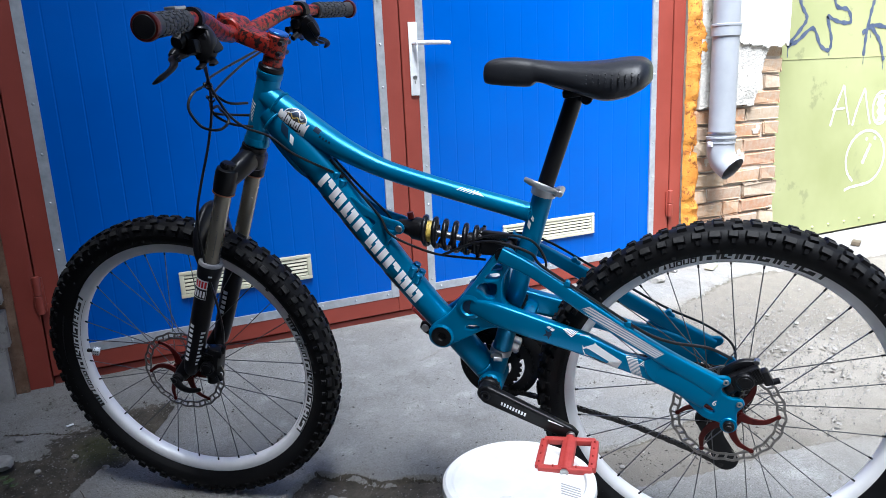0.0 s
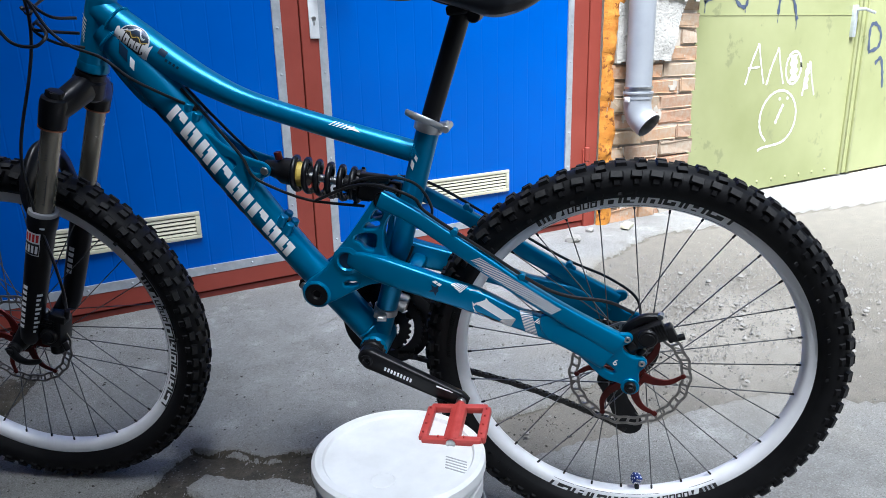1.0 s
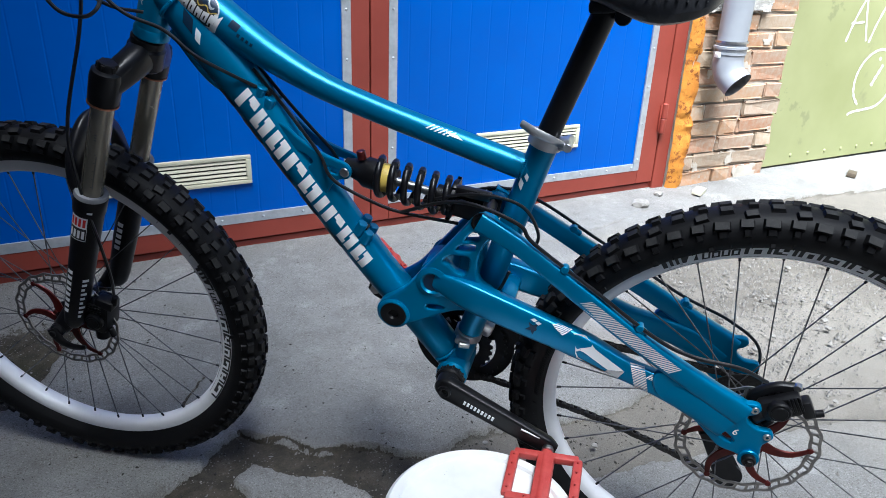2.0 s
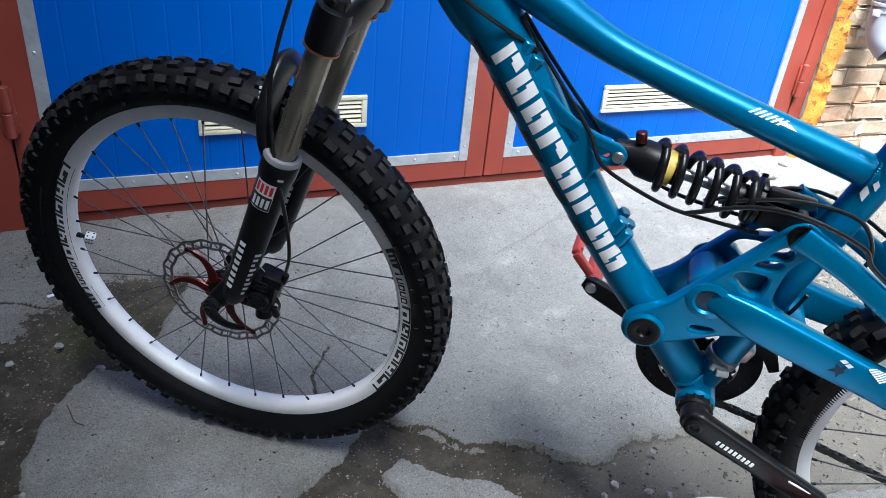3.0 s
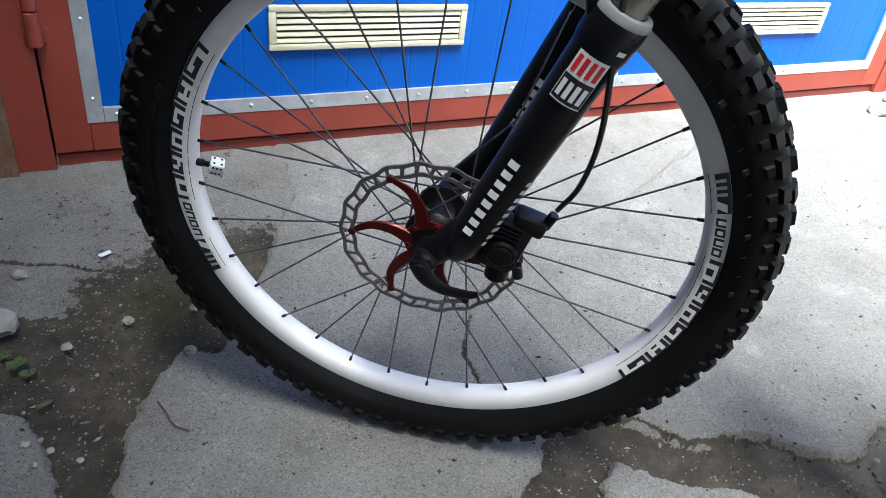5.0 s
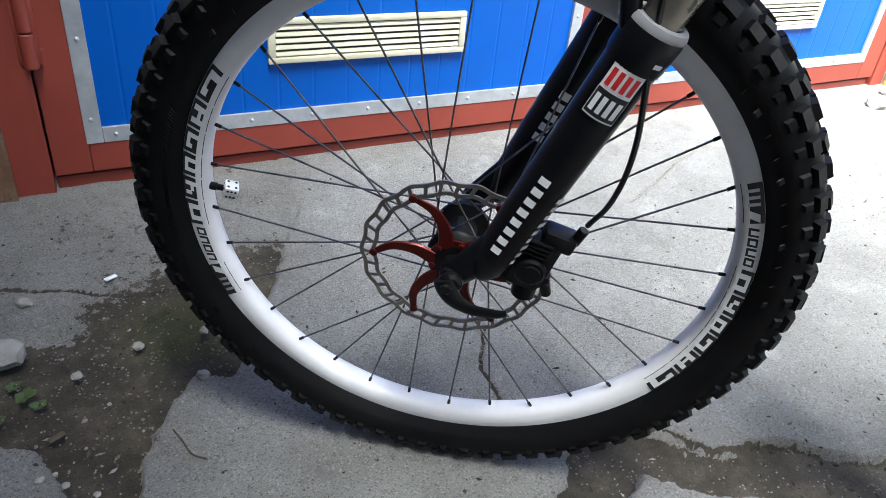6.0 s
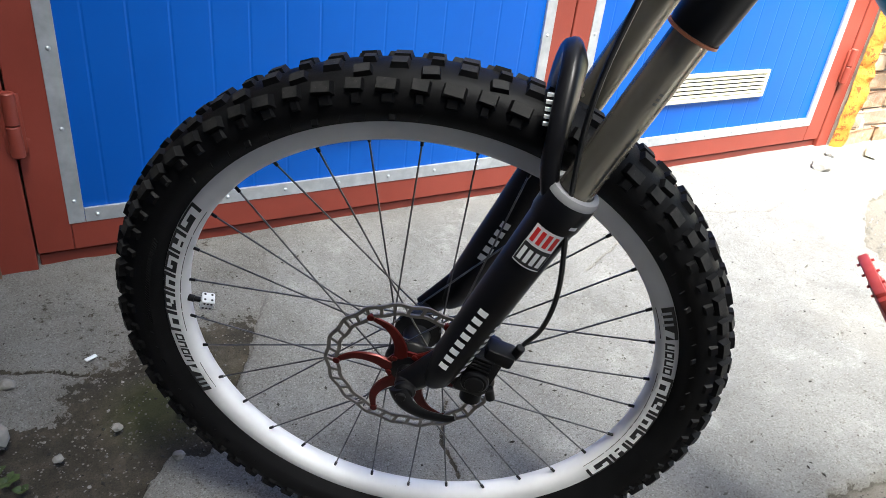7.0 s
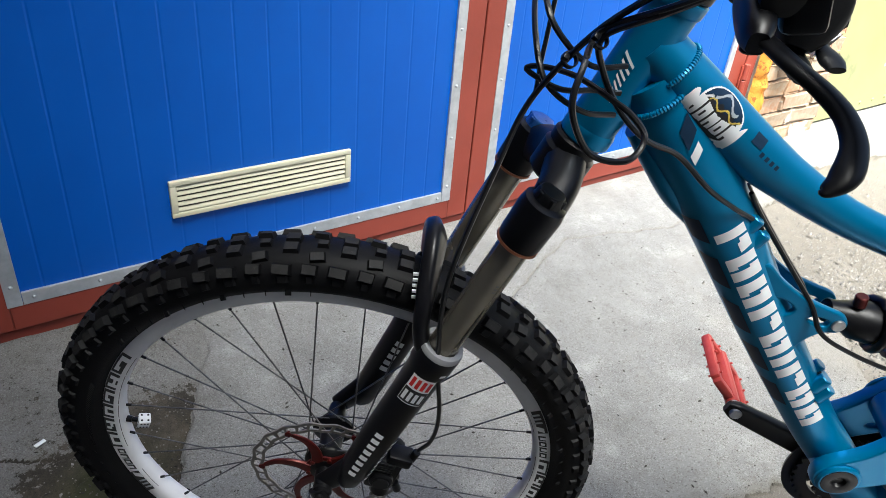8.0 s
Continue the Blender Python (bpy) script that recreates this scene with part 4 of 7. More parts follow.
RIM_PROFILE = [(0.2822, -0.0145), (0.2822, -0.0128), (0.2780, -0.0122), (0.2770, 0.0122), (0.2822, 0.0128), (0.2822, 0.0145), (0.2770, 0.0150), (0.2672, 0.0142), (0.2620, 0.0095), (0.2608, 0.0040),
               (0.2604, 0.0), (0.2608, -0.0040), (0.2620, -0.0095), (0.2672, -0.0142), (0.2770, -0.0150)]


def rotor_ring(wheel, y, r_out, label):
    bm = bmesh.new()
    n, w = 36, 0.0155
    grid = []
    steps = n * 4
    for k in range(steps):
        a = 2 * math.pi * k / steps
        ro = r_out + 0.0013 * math.cos(a * 18)
        ri = r_out - w + 0.0010 * math.cos(a * 18 + 0.6)
        grid.append([(ro, a), (ro - 0.0040, a), (ri + 0.0040, a + 0.03), (ri, a + 0.03)])
    layers = []
    for yy in (y - 0.0009, y + 0.0009):
        layers.append([[bm.verts.new((r * math.cos(b), yy, r * math.sin(b))) for r, b in row] for row in grid])
    for k in range(steps):
        q = (k + 1) % steps
        for c in range(3):
            solid = c != 1 or k % 4 == 0
            if solid:
                for s, lay in enumerate(layers):
                    f = (lay[k][c], lay[k][c + 1], lay[q][c + 1], lay[q][c])
                    bm.faces.new(f if s else f[::-1])
        for c in (0, 3):
            bm.faces.new((layers[0][k][c], layers[0][q][c], layers[1][q][c], layers[1][k][c]))
        if k % 4 != 0:
            for c in (1, 2):
                bm.faces.new((layers[0][k][c], layers[0][q][c], layers[1][q][c], layers[1][k][c]))
        if k % 4 in (0, 1):
            bm.faces.new((layers[0][k][1], layers[0][k][2], layers[1][k][2], layers[1][k][1]))
    part("brake_rotor", bm, ROTOR, wheel, label)
    bm = bmesh.new()
    pts = smooth_path([(0.018, 0, -0.004, 0.0085), (0.036, 0, -0.016, 0.0066), (0.058, 0, -0.020, 0.0048), (r_out - w + 0.003, 0, -0.012, 0.0030)], 5)
    sweep(bm, [(p[0], y, p[2], p[3]) for p in pts], segs=8, ratio=0.35, up=(0, 1, 0), power=4)
    rod(bm, (r_out - w + 0.002, y - 0.0022, -0.012), (r_out - w + 0.002, y + 0.0022, -0.012), 0.0042, 10)
    arm = part("rotor_arm", bm, RED_ANO, wheel, "red anodised curved rotor arm")
    for k in range(6):
        o = new("rotor_arm", arm.data) if k else arm
        o.parent = wheel
        tagged(o, "red anodised curved rotor arm")
        o.rotation_euler = (0, math.pi / 3 * k - 0.19, 0)
    bm = bmesh.new()
    for k in range(6):
        a = math.pi / 3 * k + 0.25
        rod(bm, (0.022 * math.cos(a), y - 0.004, 0.022 * math.sin(a)), (0.022 * math.cos(a), y + 0.001, 0.022 * math.sin(a)), 0.0032, 8)
    lathe(bm, [(0.012, y - 0.0012), (0.026, y - 0.0012), (0.026, y + 0.0012), (0.012, y + 0.0012)], 24, Matrix.Rotation(math.pi / 2, 4, "X") @ Matrix.Diagonal((1, 1, -1, 1)), closed=True)
    part("rotor_carrier", bm, RED_ANO, wheel, "red rotor carrier with bolts")


def rim_decal(wheel, a_mid, half, flip):
    """Slanted white shapes with black outlines on the left face of the rim, ending in a black tag."""
    d = -1 if flip else 1
    at = lambda t: a_mid + d * half * (2 * t - 1)

    def band(t0, t1, r0, r1, off, name, mat, label="", n=6, slant=0.012, parent=wheel):
        bm = bmesh.new()
        cols = []
        for k in range(n + 1):
            row = []
            for r in (r0, r0 + (r1 - r0) * 0.35, r0 + (r1 - r0) * 0.7, r1):
                a = at(t0 + (t1 - t0) * k / n + slant * (0.5 - (r - 0.2655) / 0.015))
                yy = -(0.0142 + (r - 0.2672) / 0.0098 * 0.0008) - off if r > 0.2672 else -(0.0095 + (r - 0.2620) / 0.0052 * 0.0047) - off
                row.append(bm.verts.new((r * math.cos(a), yy, r * math.sin(a))))
            cols.append(row)
        for p, q in zip(cols, cols[1:]):
            for i in range(3):
                bm.faces.new((p[i], p[i + 1], q[i + 1], q[i]))
        return part(name, bm, mat, parent, label)

    cuts = [0.0, 0.132, 0.142, 0.248, 0.256, 0.350, 0.358, 0.448, 0.456, 0.546, 0.554, 0.660]
    for k in range(6):
        t0, t1 = cuts[2 * k], cuts[2 * k + 1]
        w, e = t1 - t0, 0.0165
        block = band(t0, t1, 0.2642, 0.2816, 0.0003, "rim_decal", BLACK_DECAL, "white shape with a black outline", 8)
        stem = (w - 2 * e) * 0.30
        band(t0 + e, t0 + e + stem, 0.2664, 0.2794, 0.0007, "decal_block", WHITE, n=3, parent=block)
        band(t1 - e - stem, t1 - e, 0.2664 if k % 2 else 0.2738, 0.2794, 0.0007, "decal_block", WHITE, n=3, parent=block)
        band(t0 + e + stem, t1 - e - stem, (0.2762, 0.2716, 0.2762)[k % 3], (0.2794, 0.2748, 0.2794)[k % 3], 0.0007, "decal_block", WHITE, n=3, parent=block)
        if k % 2:
            band(t0 + e + stem, t1 - e - stem, 0.2664, 0.2690, 0.0007, "decal_block", WHITE, n=3, parent=block)
    for k in range(4):
        t0 = 0.676 + 0.040 * k
        small = band(t0, t0 + 0.034, 0.2688, 0.2778, 0.0003, "small_decal", BLACK_DECAL, n=3)
        band(t0 + 0.009, t0 + 0.025, 0.2708, 0.2758 + 0.002 * (k % 2), 0.0007, "decal_block", WHITE, n=2, parent=small)
    tag = band(0.848, 1.0, 0.2642, 0.2816, 0.0003, "decal_tag", BLACK_DECAL, "black tag at the decal's end", 8, 0.0)
    band(0.862, 0.892, 0.2690, 0.2780, 0.0007, "decal_block", WHITE, n=2, slant=0.03, parent=tag)
    for k in range(3):
        band(0.915 + 0.026 * k, 0.927 + 0.026 * k, 0.2680 + 0.0015 * (k % 2), 0.2785, 0.0007, "decal_block", GALV, n=2, slant=0.0, parent=tag)


TYRE, TREAD = tyre_mesh(4, "tyre"), tyre_mesh(4, "tread")


def wheel_part(name, m, label, rear, decals, valve_angle, phase):
    bm = bmesh.new()
    lathe(bm, RIM_PROFILE, 128, Matrix.Rotation(math.pi / 2, 4, "X"), closed=True)
    w = part(name, bm, RIM_WHITE, bike, label)
    w.matrix_basis = m @ Matrix.Scale(1.0418, 4)
    slim = 0.983 if rear else 1.0
    link("tyre", TYRE.copy(), RUBBER, w, "knobbly black rubber tyre").scale = (slim, 1, slim)
    tread = link("tread", TREAD.copy(), [RUBBER, RUBBER_WORN], w, "black rubber tread blocks with worn tops", smooth=False)
    tread.scale = (slim, 1, slim)
    tagged(tread, kind="stuff")
    # hub
    bm = bmesh.new()
    fl = 0.029 if rear else 0.0235
    ry = Matrix.Rotation(math.pi / 2, 4, "X")
    prof = [(0.007, -0.064), (0.011, -0.064), (0.012, -fl - 0.018), (0.020, -fl - 0.0165), (0.020, -fl - 0.009), (0.0275, -fl - 0.004), (0.0290, -fl - 0.001), (0.0285, -fl + 0.002), (0.016, -fl + 0.007), (0.0145, 0.0), (0.016, fl - 0.007),
            (0.0270, fl - 0.002), (0.0275, fl + 0.002), (0.019, fl + 0.006), (0.013, 0.046), (0.011, 0.062), (0.007, 0.062)]
    lathe(bm, [(r, -h) for r, h in prof], 28, ry)
    part("hub", bm, BLACK, w, "black alloy hub")
    # spokes: four kinds, each shared by eight
    for kind, (side, lead) in enumerate(((-1, 1), (-1, -1), (1, 1), (1, -1))):
        a_rim = radians((0 if lead > 0 else 22.5) + (0 if side < 0 else 11.25) + phase)
        a_hub = a_rim + lead * radians(74)
        p0 = Vector((0.0255 * math.cos(a_hub), side * (fl + (0.0025 if lead > 0 else -0.0015)), 0.0255 * math.sin(a_hub)))
        p1 = Vector((0.2610 * math.cos(a_rim), side * 0.002, 0.2610 * math.sin(a_rim)))
        bm = bmesh.new()
        sweep(bm, [p0, p0.lerp(p1, 0.5), p1], 0.0010, 6)
        a, b = p0.lerp(p1, 0.972), p0.lerp(p1, 1.004)
        rod(bm, a, b, 0.0018, 8)
        for f in bm.faces:
            f.material_index = 1 if (f.calc_center_median() - p0).length > 0.965 * (p1 - p0).length and f.calc_center_median().length > 0.245 else 0
        first = part("spoke", bm, [SPOKE, BLACK], w)
        for k in range(8):
            o = first if k == 0 else new("spoke", first.data)
            o.parent = w
            o.rotation_euler = (0, -math.pi / 4 * k, 0)
    rotor_ring(w, -0.0485 if rear else -0.0375, 0.0925, "slotted wavy steel brake rotor")
    for a_mid, flip in decals:
        rim_decal(w, radians(a_mid), radians(30.2), flip)
    # valve with a dice cap
    c, s = math.cos(radians(valve_angle)), math.sin(radians(valve_angle))
    bm = bmesh.new()
    rod(bm, (0.262 * c, 0, 0.262 * s), (0.254 * c, 0, 0.254 * s), 0.0042, 12)
    rod(bm, (0.254 * c, 0, 0.254 * s), (0.246 * c, 0, 0.246 * s), 0.0032, 12)
    part("valve", bm, BLACK, w)
    mm = Matrix.Translation((0.2395 * c, 0, 0.2395 * s)) @ pose(0, 0, 0, 12, 20, 24)
    bm = bmesh.new()
    box(bm, mm, (0.0145, 0.0145, 0.0145), 0.0018)
    part("dice_cap", bm, LABEL_BLUE if rear else WHITE, w, "blue dice-shaped valve cap with white pips" if rear else "white dice-shaped valve cap with black pips")
    bm = bmesh.new()
    spots = {(0, -1): [(-1, -1), (-1, 1), (1, -1), (1, 1), (0, 0)], (0, 1): [(0, 0), (1, 1), (-1, -1)], (1, -1): [(-1, -1), (-1, 0), (-1, 1), (1, -1), (1, 0), (1, 1)], (1, 1): [(0, 0)], (2, 1): [(-1, -1), (1, 1), (1, -1), (-1, 1)], (2, -1): [(-1, -1), (1, 1)]}
    for (ax, sg), pips in spots.items():
        for u, v in pips:
            p = [0.0, 0.0, 0.0]
            p[ax] = sg * 0.0073
            p[(ax + 1) % 3], p[(ax + 2) % 3] = u * 0.0038, v * 0.0038
            q = list(p)
            q[ax] = sg * 0.0077
            rod(bm, mm @ Vector(p), mm @ Vector(q), 0.0014, 8)
    part("dice_pips", bm, WHITE if rear else BLACK_DECAL, w)
    return w


front = wheel_part("front_wheel", STEER @ Matrix.Translation((-0.0011, -0.0077, 0.3229)), "white-rimmed front wheel with steel spokes", False, ((175, False), (-4.3, False)), 175.8, 1.4)
rear = wheel_part("rear_wheel", Matrix.Translation((1.131, 0, 0.3341)) @ pose(0, 0, 0, 0, 0, 0.6), "white-rimmed rear wheel with steel spokes", True, ((92, False), (-85, False)), -83, 12.4)

# -- frame tubes --
def tube_part(name, pts, n=8, segs=24, ratio=1.0, mat=TEAL, label="", parent=bike, power=2.0):
    bm = bmesh.new()
    sweep(bm, smooth_path(pts, n), segs=segs, ratio=ratio, power=power)
    return part(name, bm, mat, parent, label)


DT = [(0.287, 0, 0.884, 0.0290), (0.330, 0, 0.831, 0.0340), (0.384, 0, 0.762, 0.0330), (0.480, 0, 0.624, 0.0300), (0.570, 0, 0.502, 0.0275), (0.622, 0, 0.441, 0.0275), (0.694, 0, 0.352, 0.0265)]
down_tube = tube_part("down_tube", DT, ratio=0.92, label="thick teal down tube with white lettering blocks")
TT = [(0.282, 0, 0.914, 0.0240), (0.335, 0, 0.8715, 0.0265), (0.389, 0, 0.832, 0.0255), (0.441, 0, 0.8005, 0.0215), (0.504, 0, 0.7700, 0.0182), (0.584, 0, 0.7435, 0.0172), (0.682, 0, 0.7150, 0.0172), (0.795, 0, 0.6835, 0.0178)]
top_tube = tube_part("top_tube", TT, ratio=1.0, label="curved teal top tube")
bm = bmesh.new()
rod(bm, (axis_at(0.818) + 0.004, 0, 0.818), (axis_at(0.958), 0, 0.958), 0.0232, 28, 0.0225)
lathe(bm, [(0.0232, 0), (0.0250, 0.002), (0.0250, 0.012), (0.0232, 0.016)], 28, between((axis_at(0.819) + 0.004, 0, 0.819), (axis_at(0.95), 0, 0.95)))
lathe(bm, [(0.0225, -0.014), (0.0245, -0.011), (0.0245, -0.001), (0.0225, 0)], 28, between((axis_at(0.957), 0, 0.957), (axis_at(1.2), 0, 1.2)))
part("head_tube", bm, TEAL, bike)
for z0, z1, r in ((0.806, 0.820, 0.0240), (0.957, 0.968, 0.0240)):
    bm = bmesh.new()
    rod(bm, (axis_at(z0), 0, z0), (axis_at(z1), 0, z1), r, 28)
    part("headset_cup", bm, BLACK, bike)
tube_part("seat_tube", [(0.699, 0, 0.345, 0.019), (0.728, 0, 0.44, 0.0185), (0.765, 0, 0.575, 0.0185), (0.8105, 0, 0.734, 0.0185)], n=3)
bm = bmesh.new()
rod(bm, (0.699, -0.037, 0.342), (0.699, 0.037, 0.342), 0.0245, 28)
part("bottom_bracket", bm, TEAL, bike)
for s in (-1, 1):
    bm = bmesh.new()
    rod(bm, (0.699, s * 0.036, 0.342), (0.699, s * 0.049, 0.342), 0.0215, 28)
    for k in range(14):
        a = 2 * math.pi * k / 14
        rod(bm, (0.699 + 0.0212 * math.cos(a), s * 0.0375, 0.342 + 0.0212 * math.sin(a)), (0.699 + 0.0212 * math.cos(a), s * 0.045, 0.342 + 0.0212 * math.sin(a)), 0.0020, 6)
    part("bearing_cup", bm, BLACK, bike)
# welds: rippled beads where tubes meet
def weld(name, centre, axis, r, ratio=1.0, n=44, bead=0.0021, slope=0.0):
    bm = bmesh.new()
    m = between(centre, Vector(centre) + Vector(axis))
    pts = []
    for k in range(n * 3 + 1):
        a = 2 * math.pi * k / (n * 3)
        pts.append((*(m @ Vector((r * math.cos(a), r * ratio * math.sin(a), slope * math.cos(a)))), bead * (1 + 0.16 * math.sin(a * n))))
    sweep(bm, pts, segs=8, cap=False)
    part(name, bm, TEAL, bike)


weld("weld_bead", (0.307, 0, 0.8940), (0.05, 0, -0.040), 0.0250, 1.0, 62, 0.0026)
weld("weld_bead", (0.300, 0, 0.868), (0.045, 0, -0.055), 0.0318, 0.92, 66, 0.0026)
weld("weld_bead", (0.783, 0, 0.6885), (0.1, 0, -0.03), 0.0180)
weld("weld_bead", (0.684, 0, 0.367), (0.05, 0, -0.06), 0.0285, 0.8)
# gusset under the head
bm = bmesh.new()
sweep(bm, smooth_path([(0.287, 0, 0.833, 0.008), (0.312, 0, 0.806, 0.012), (0.338, 0, 0.774, 0.012), (0.360, 0, 0.746, 0.005)], 5), segs=16, ratio=1.65)
part("gusset", bm, TEAL, bike)

# lettering blocks and stickers, laid on the tubes
def tube_patch(name, tube, ratio, t0, t1, a0, a1, mat, parent, off=0.0006, skew=0.0, label="", nu=6, nv=5):
    """A patch on the left side of a tube: t along it, a (degrees) round it from the side upwards."""
    path = smooth_path(tube, 16)
    bm = bmesh.new()
    rows = []
    for i in range(nu + 1):
        row = []
        for j in range(nv + 1):
            ang = radians(a0 + (a1 - a0) * j / nv)
            t = t0 + (t1 - t0) * i / nu + skew * (j / nv)
            f = max(0.0, min(1.0, t)) * (len(path) - 1)
            k = min(int(f), len(path) - 2)
            p = path[k] + (path[k + 1] - path[k]) * (f - k)
            d = path[k + 1][:3] - path[k][:3]
            d /= np.linalg.norm(d)
            side = np.array((0, -1.0, 0))
            upv = np.cross(d, side)
            if upv[2] < 0:
                upv = -upv
            r = p[3]
            row.append(bm.verts.new(p[:3] + side * (r * ratio * math.cos(ang) + off) + upv * (r * math.sin(ang) + off * math.sin(ang))))
        rows.append(row)
    for p, q in zip(rows, rows[1:]):
        for j in range(nv):
            bm.faces.new((p[j], p[j + 1], q[j + 1], q[j]))
    return part(name, bm, mat, parent, label)


def lettering(t0, t1, widths, a_lo, a_hi):
    """A row of white blocks with slots in them, standing for painted lettering."""
    gap = 0.0055
    total = sum(widths)
    t = t0
    for k, wd in enumerate(widths):
        w = (t1 - t0) * wd / total - gap
        sk = -0.004
        mid = (a_lo + a_hi) / 2
        if wd < 0.7:
            tube_patch("letter_block", DT, 0.92, t, t + w, a_lo, a_hi, WHITE, down_tube, skew=sk, nu=2, nv=8)
        else:
            bar = w * 0.40
            tube_patch("letter_block", DT, 0.92, t, t + bar, a_lo, a_hi, WHITE, down_tube, skew=sk, nu=2, nv=8)
            tube_patch("letter_block", DT, 0.92, t + w - bar, t + w, (mid + 4 if k % 3 == 0 else a_lo), a_hi, WHITE, down_tube, skew=sk, nu=2, nv=8)
            tube_patch("letter_block", DT, 0.92, t + bar, t + w - bar, a_hi - 17, a_hi, WHITE, down_tube, skew=sk / 4, nu=2, nv=3)
            if k % 3:
                tube_patch("letter_block", DT, 0.92, t + bar + sk * 0.7, t + w - bar + sk * 0.7, a_lo, a_lo + 16, WHITE, down_tube, skew=sk / 4, nu=2, nv=3)
        t += w + gap


lettering(0.345, 0.655, [1, 0.95, 0.95, 1, 1.05, 0.5, 1.05, 1, 1.15], -20, 32)
for k in range(5):
    tube_patch("shadow_block", DT, 0.92, 0.305 + 0.062 * k, 0.345 + 0.062 * k, -62, -30, DARK_TEAL, down_tube, skew=0.01)
tube_patch("dark_wedge", DT, 0.92, 0.120, 0.165, 6, 30, DARK_TEAL, down_tube, skew=-0.03)
tube_patch("white_wedge", DT, 0.92, 0.178, 0.200, 4, 24, WHITE, down_tube, skew=-0.022)
def tube_cut(name, tube, ratio, t0, t1, a0, a1, keep, mat, parent, off, label="", nu=96, nv=72):
    """A patch like tube_patch, but only the cells that keep(u, v) names, for cut-out shapes."""
    path = smooth_path(tube, 16)
    bm = bmesh.new()
    vs = {}

    def vert(i, j):
        if (i, j) not in vs:
            ang = radians(a0 + (a1 - a0) * j / nv)
            f = (t0 + (t1 - t0) * i / nu) * (len(path) - 1)
            k = min(int(f), len(path) - 2)
            p = path[k] + (path[k + 1] - path[k]) * (f - k)
            d = path[k + 1][:3] - path[k][:3]
            upv = np.array((-d[2], 0, d[0])) / math.hypot(d[0], d[2])
            vs[i, j] = bm.verts.new((p[0] + upv[0] * (p[3] + off) * math.sin(ang), p[1] - (p[3] * ratio + off) * math.cos(ang), p[2] + upv[2] * (p[3] + off) * math.sin(ang)))
        return vs[i, j]

    for i in range(nu):
        for j in range(nv):
            if keep((i + 0.5) / nu, (j + 0.5) / nv):
                bm.faces.new((vert(i, j), vert(i + 1, j), vert(i + 1, j + 1), vert(i, j + 1)))
    return part(name, bm, mat, parent, label)


def badge(u, v):
    dome = (u - 0.52) ** 2 / 0.16 + (v - 0.55) ** 2 / 0.2 < 1 and v > 0.5
    ribbon = 0.02 + 0.05 * math.sin(u * 40) < v - 0.10 * u < 0.56 + 0.06 * math.sin(u * 33)
    return dome or ribbon


def blocks(u, v):
    k = (u - 0.10) / 0.165
    f = k - math.floor(k)
    if not (0 <= k < 5 and 0.20 + 0.08 * u < v < 0.56 + 0.04 * math.sin(u * 9)):
        return False
    slot = 0.34 < f < 0.56 and (0.30 < v < 0.44 if int(k) % 2 else v < 0.36)
    return 0.08 < f < 0.90 and not slot


ST = (TT, 1.0, 0.100, 0.232, -46, 60)
tube_cut("sticker", *ST, badge, WHITE, top_tube, 0.0005, "white cut-out sticker with black and yellow printing")
tube_cut("sticker_print", *ST, lambda u, v: (u - 0.52) ** 2 / 0.15 + (v - 0.42) ** 2 / 0.10 < 1, BLACK_DECAL, top_tube, 0.0009)
tube_cut("sticker_print", *ST, lambda u, v: (u - 0.52) ** 2 / 0.14 + (v - 0.55) ** 2 / 0.17 < 1 and v > 0.66 + 0.05 * math.sin(u * 30), DARK_TEAL, top_tube, 0.0010)
tube_cut("sticker_print", *ST, lambda u, v: 0.25 < u < 0.85 and 0.61 < v - 0.05 * math.sin(u * 24) < 0.645, YELLOW, top_tube, 0.0012)
tube_cut("sticker_print", *ST, blocks, WHITE, top_tube, 0.0013)
tube_cut("sticker_print", *ST, lambda u, v: abs(v - 0.80 - 0.10 * math.sin(u * 16)) < 0.03 and 0.3 < u < 0.75, GALV, top_tube, 0.0014)
for k in range(6):
    tube_patch("stripe", TT, 1.0, 0.810 + 0.008 * k, 0.8138 + 0.008 * k, 28, 58, WHITE, top_tube, 0.0005, skew=0.012)
tube_patch("white_mark", TT, 1.0, 0.858, 0.880, 34, 48, WHITE, top_tube, 0.0005, skew=-0.012)
tube_patch("red_mark", TT, 1.0, 0.255, 0.285, 20, 44, DARK_TEAL, top_tube, 0.0005)
for k in range(4):
    tube_patch("red_mark", TT, 1.0, 0.29 + 0.016 * k, 0.299 + 0.016 * k, 10, 20, DARK_TEAL, top_tube, 0.0005)
HT = [(axis_at(0.82) + 0.003, 0, 0.82, 0.0233), (axis_at(0.86) + 0.002, 0, 0.86, 0.0231), (axis_at(0.90) + 0.001, 0, 0.90, 0.0229), (axis_at(0.955), 0, 0.955, 0.0226)]
for k in range(7):
    tube_patch("stripe", HT, 1.0, 0.36 + 0.045 * k, 0.378 + 0.045 * k, 12, 22 + 4 * k, WHITE, bike, 0.0006, skew=0.05)

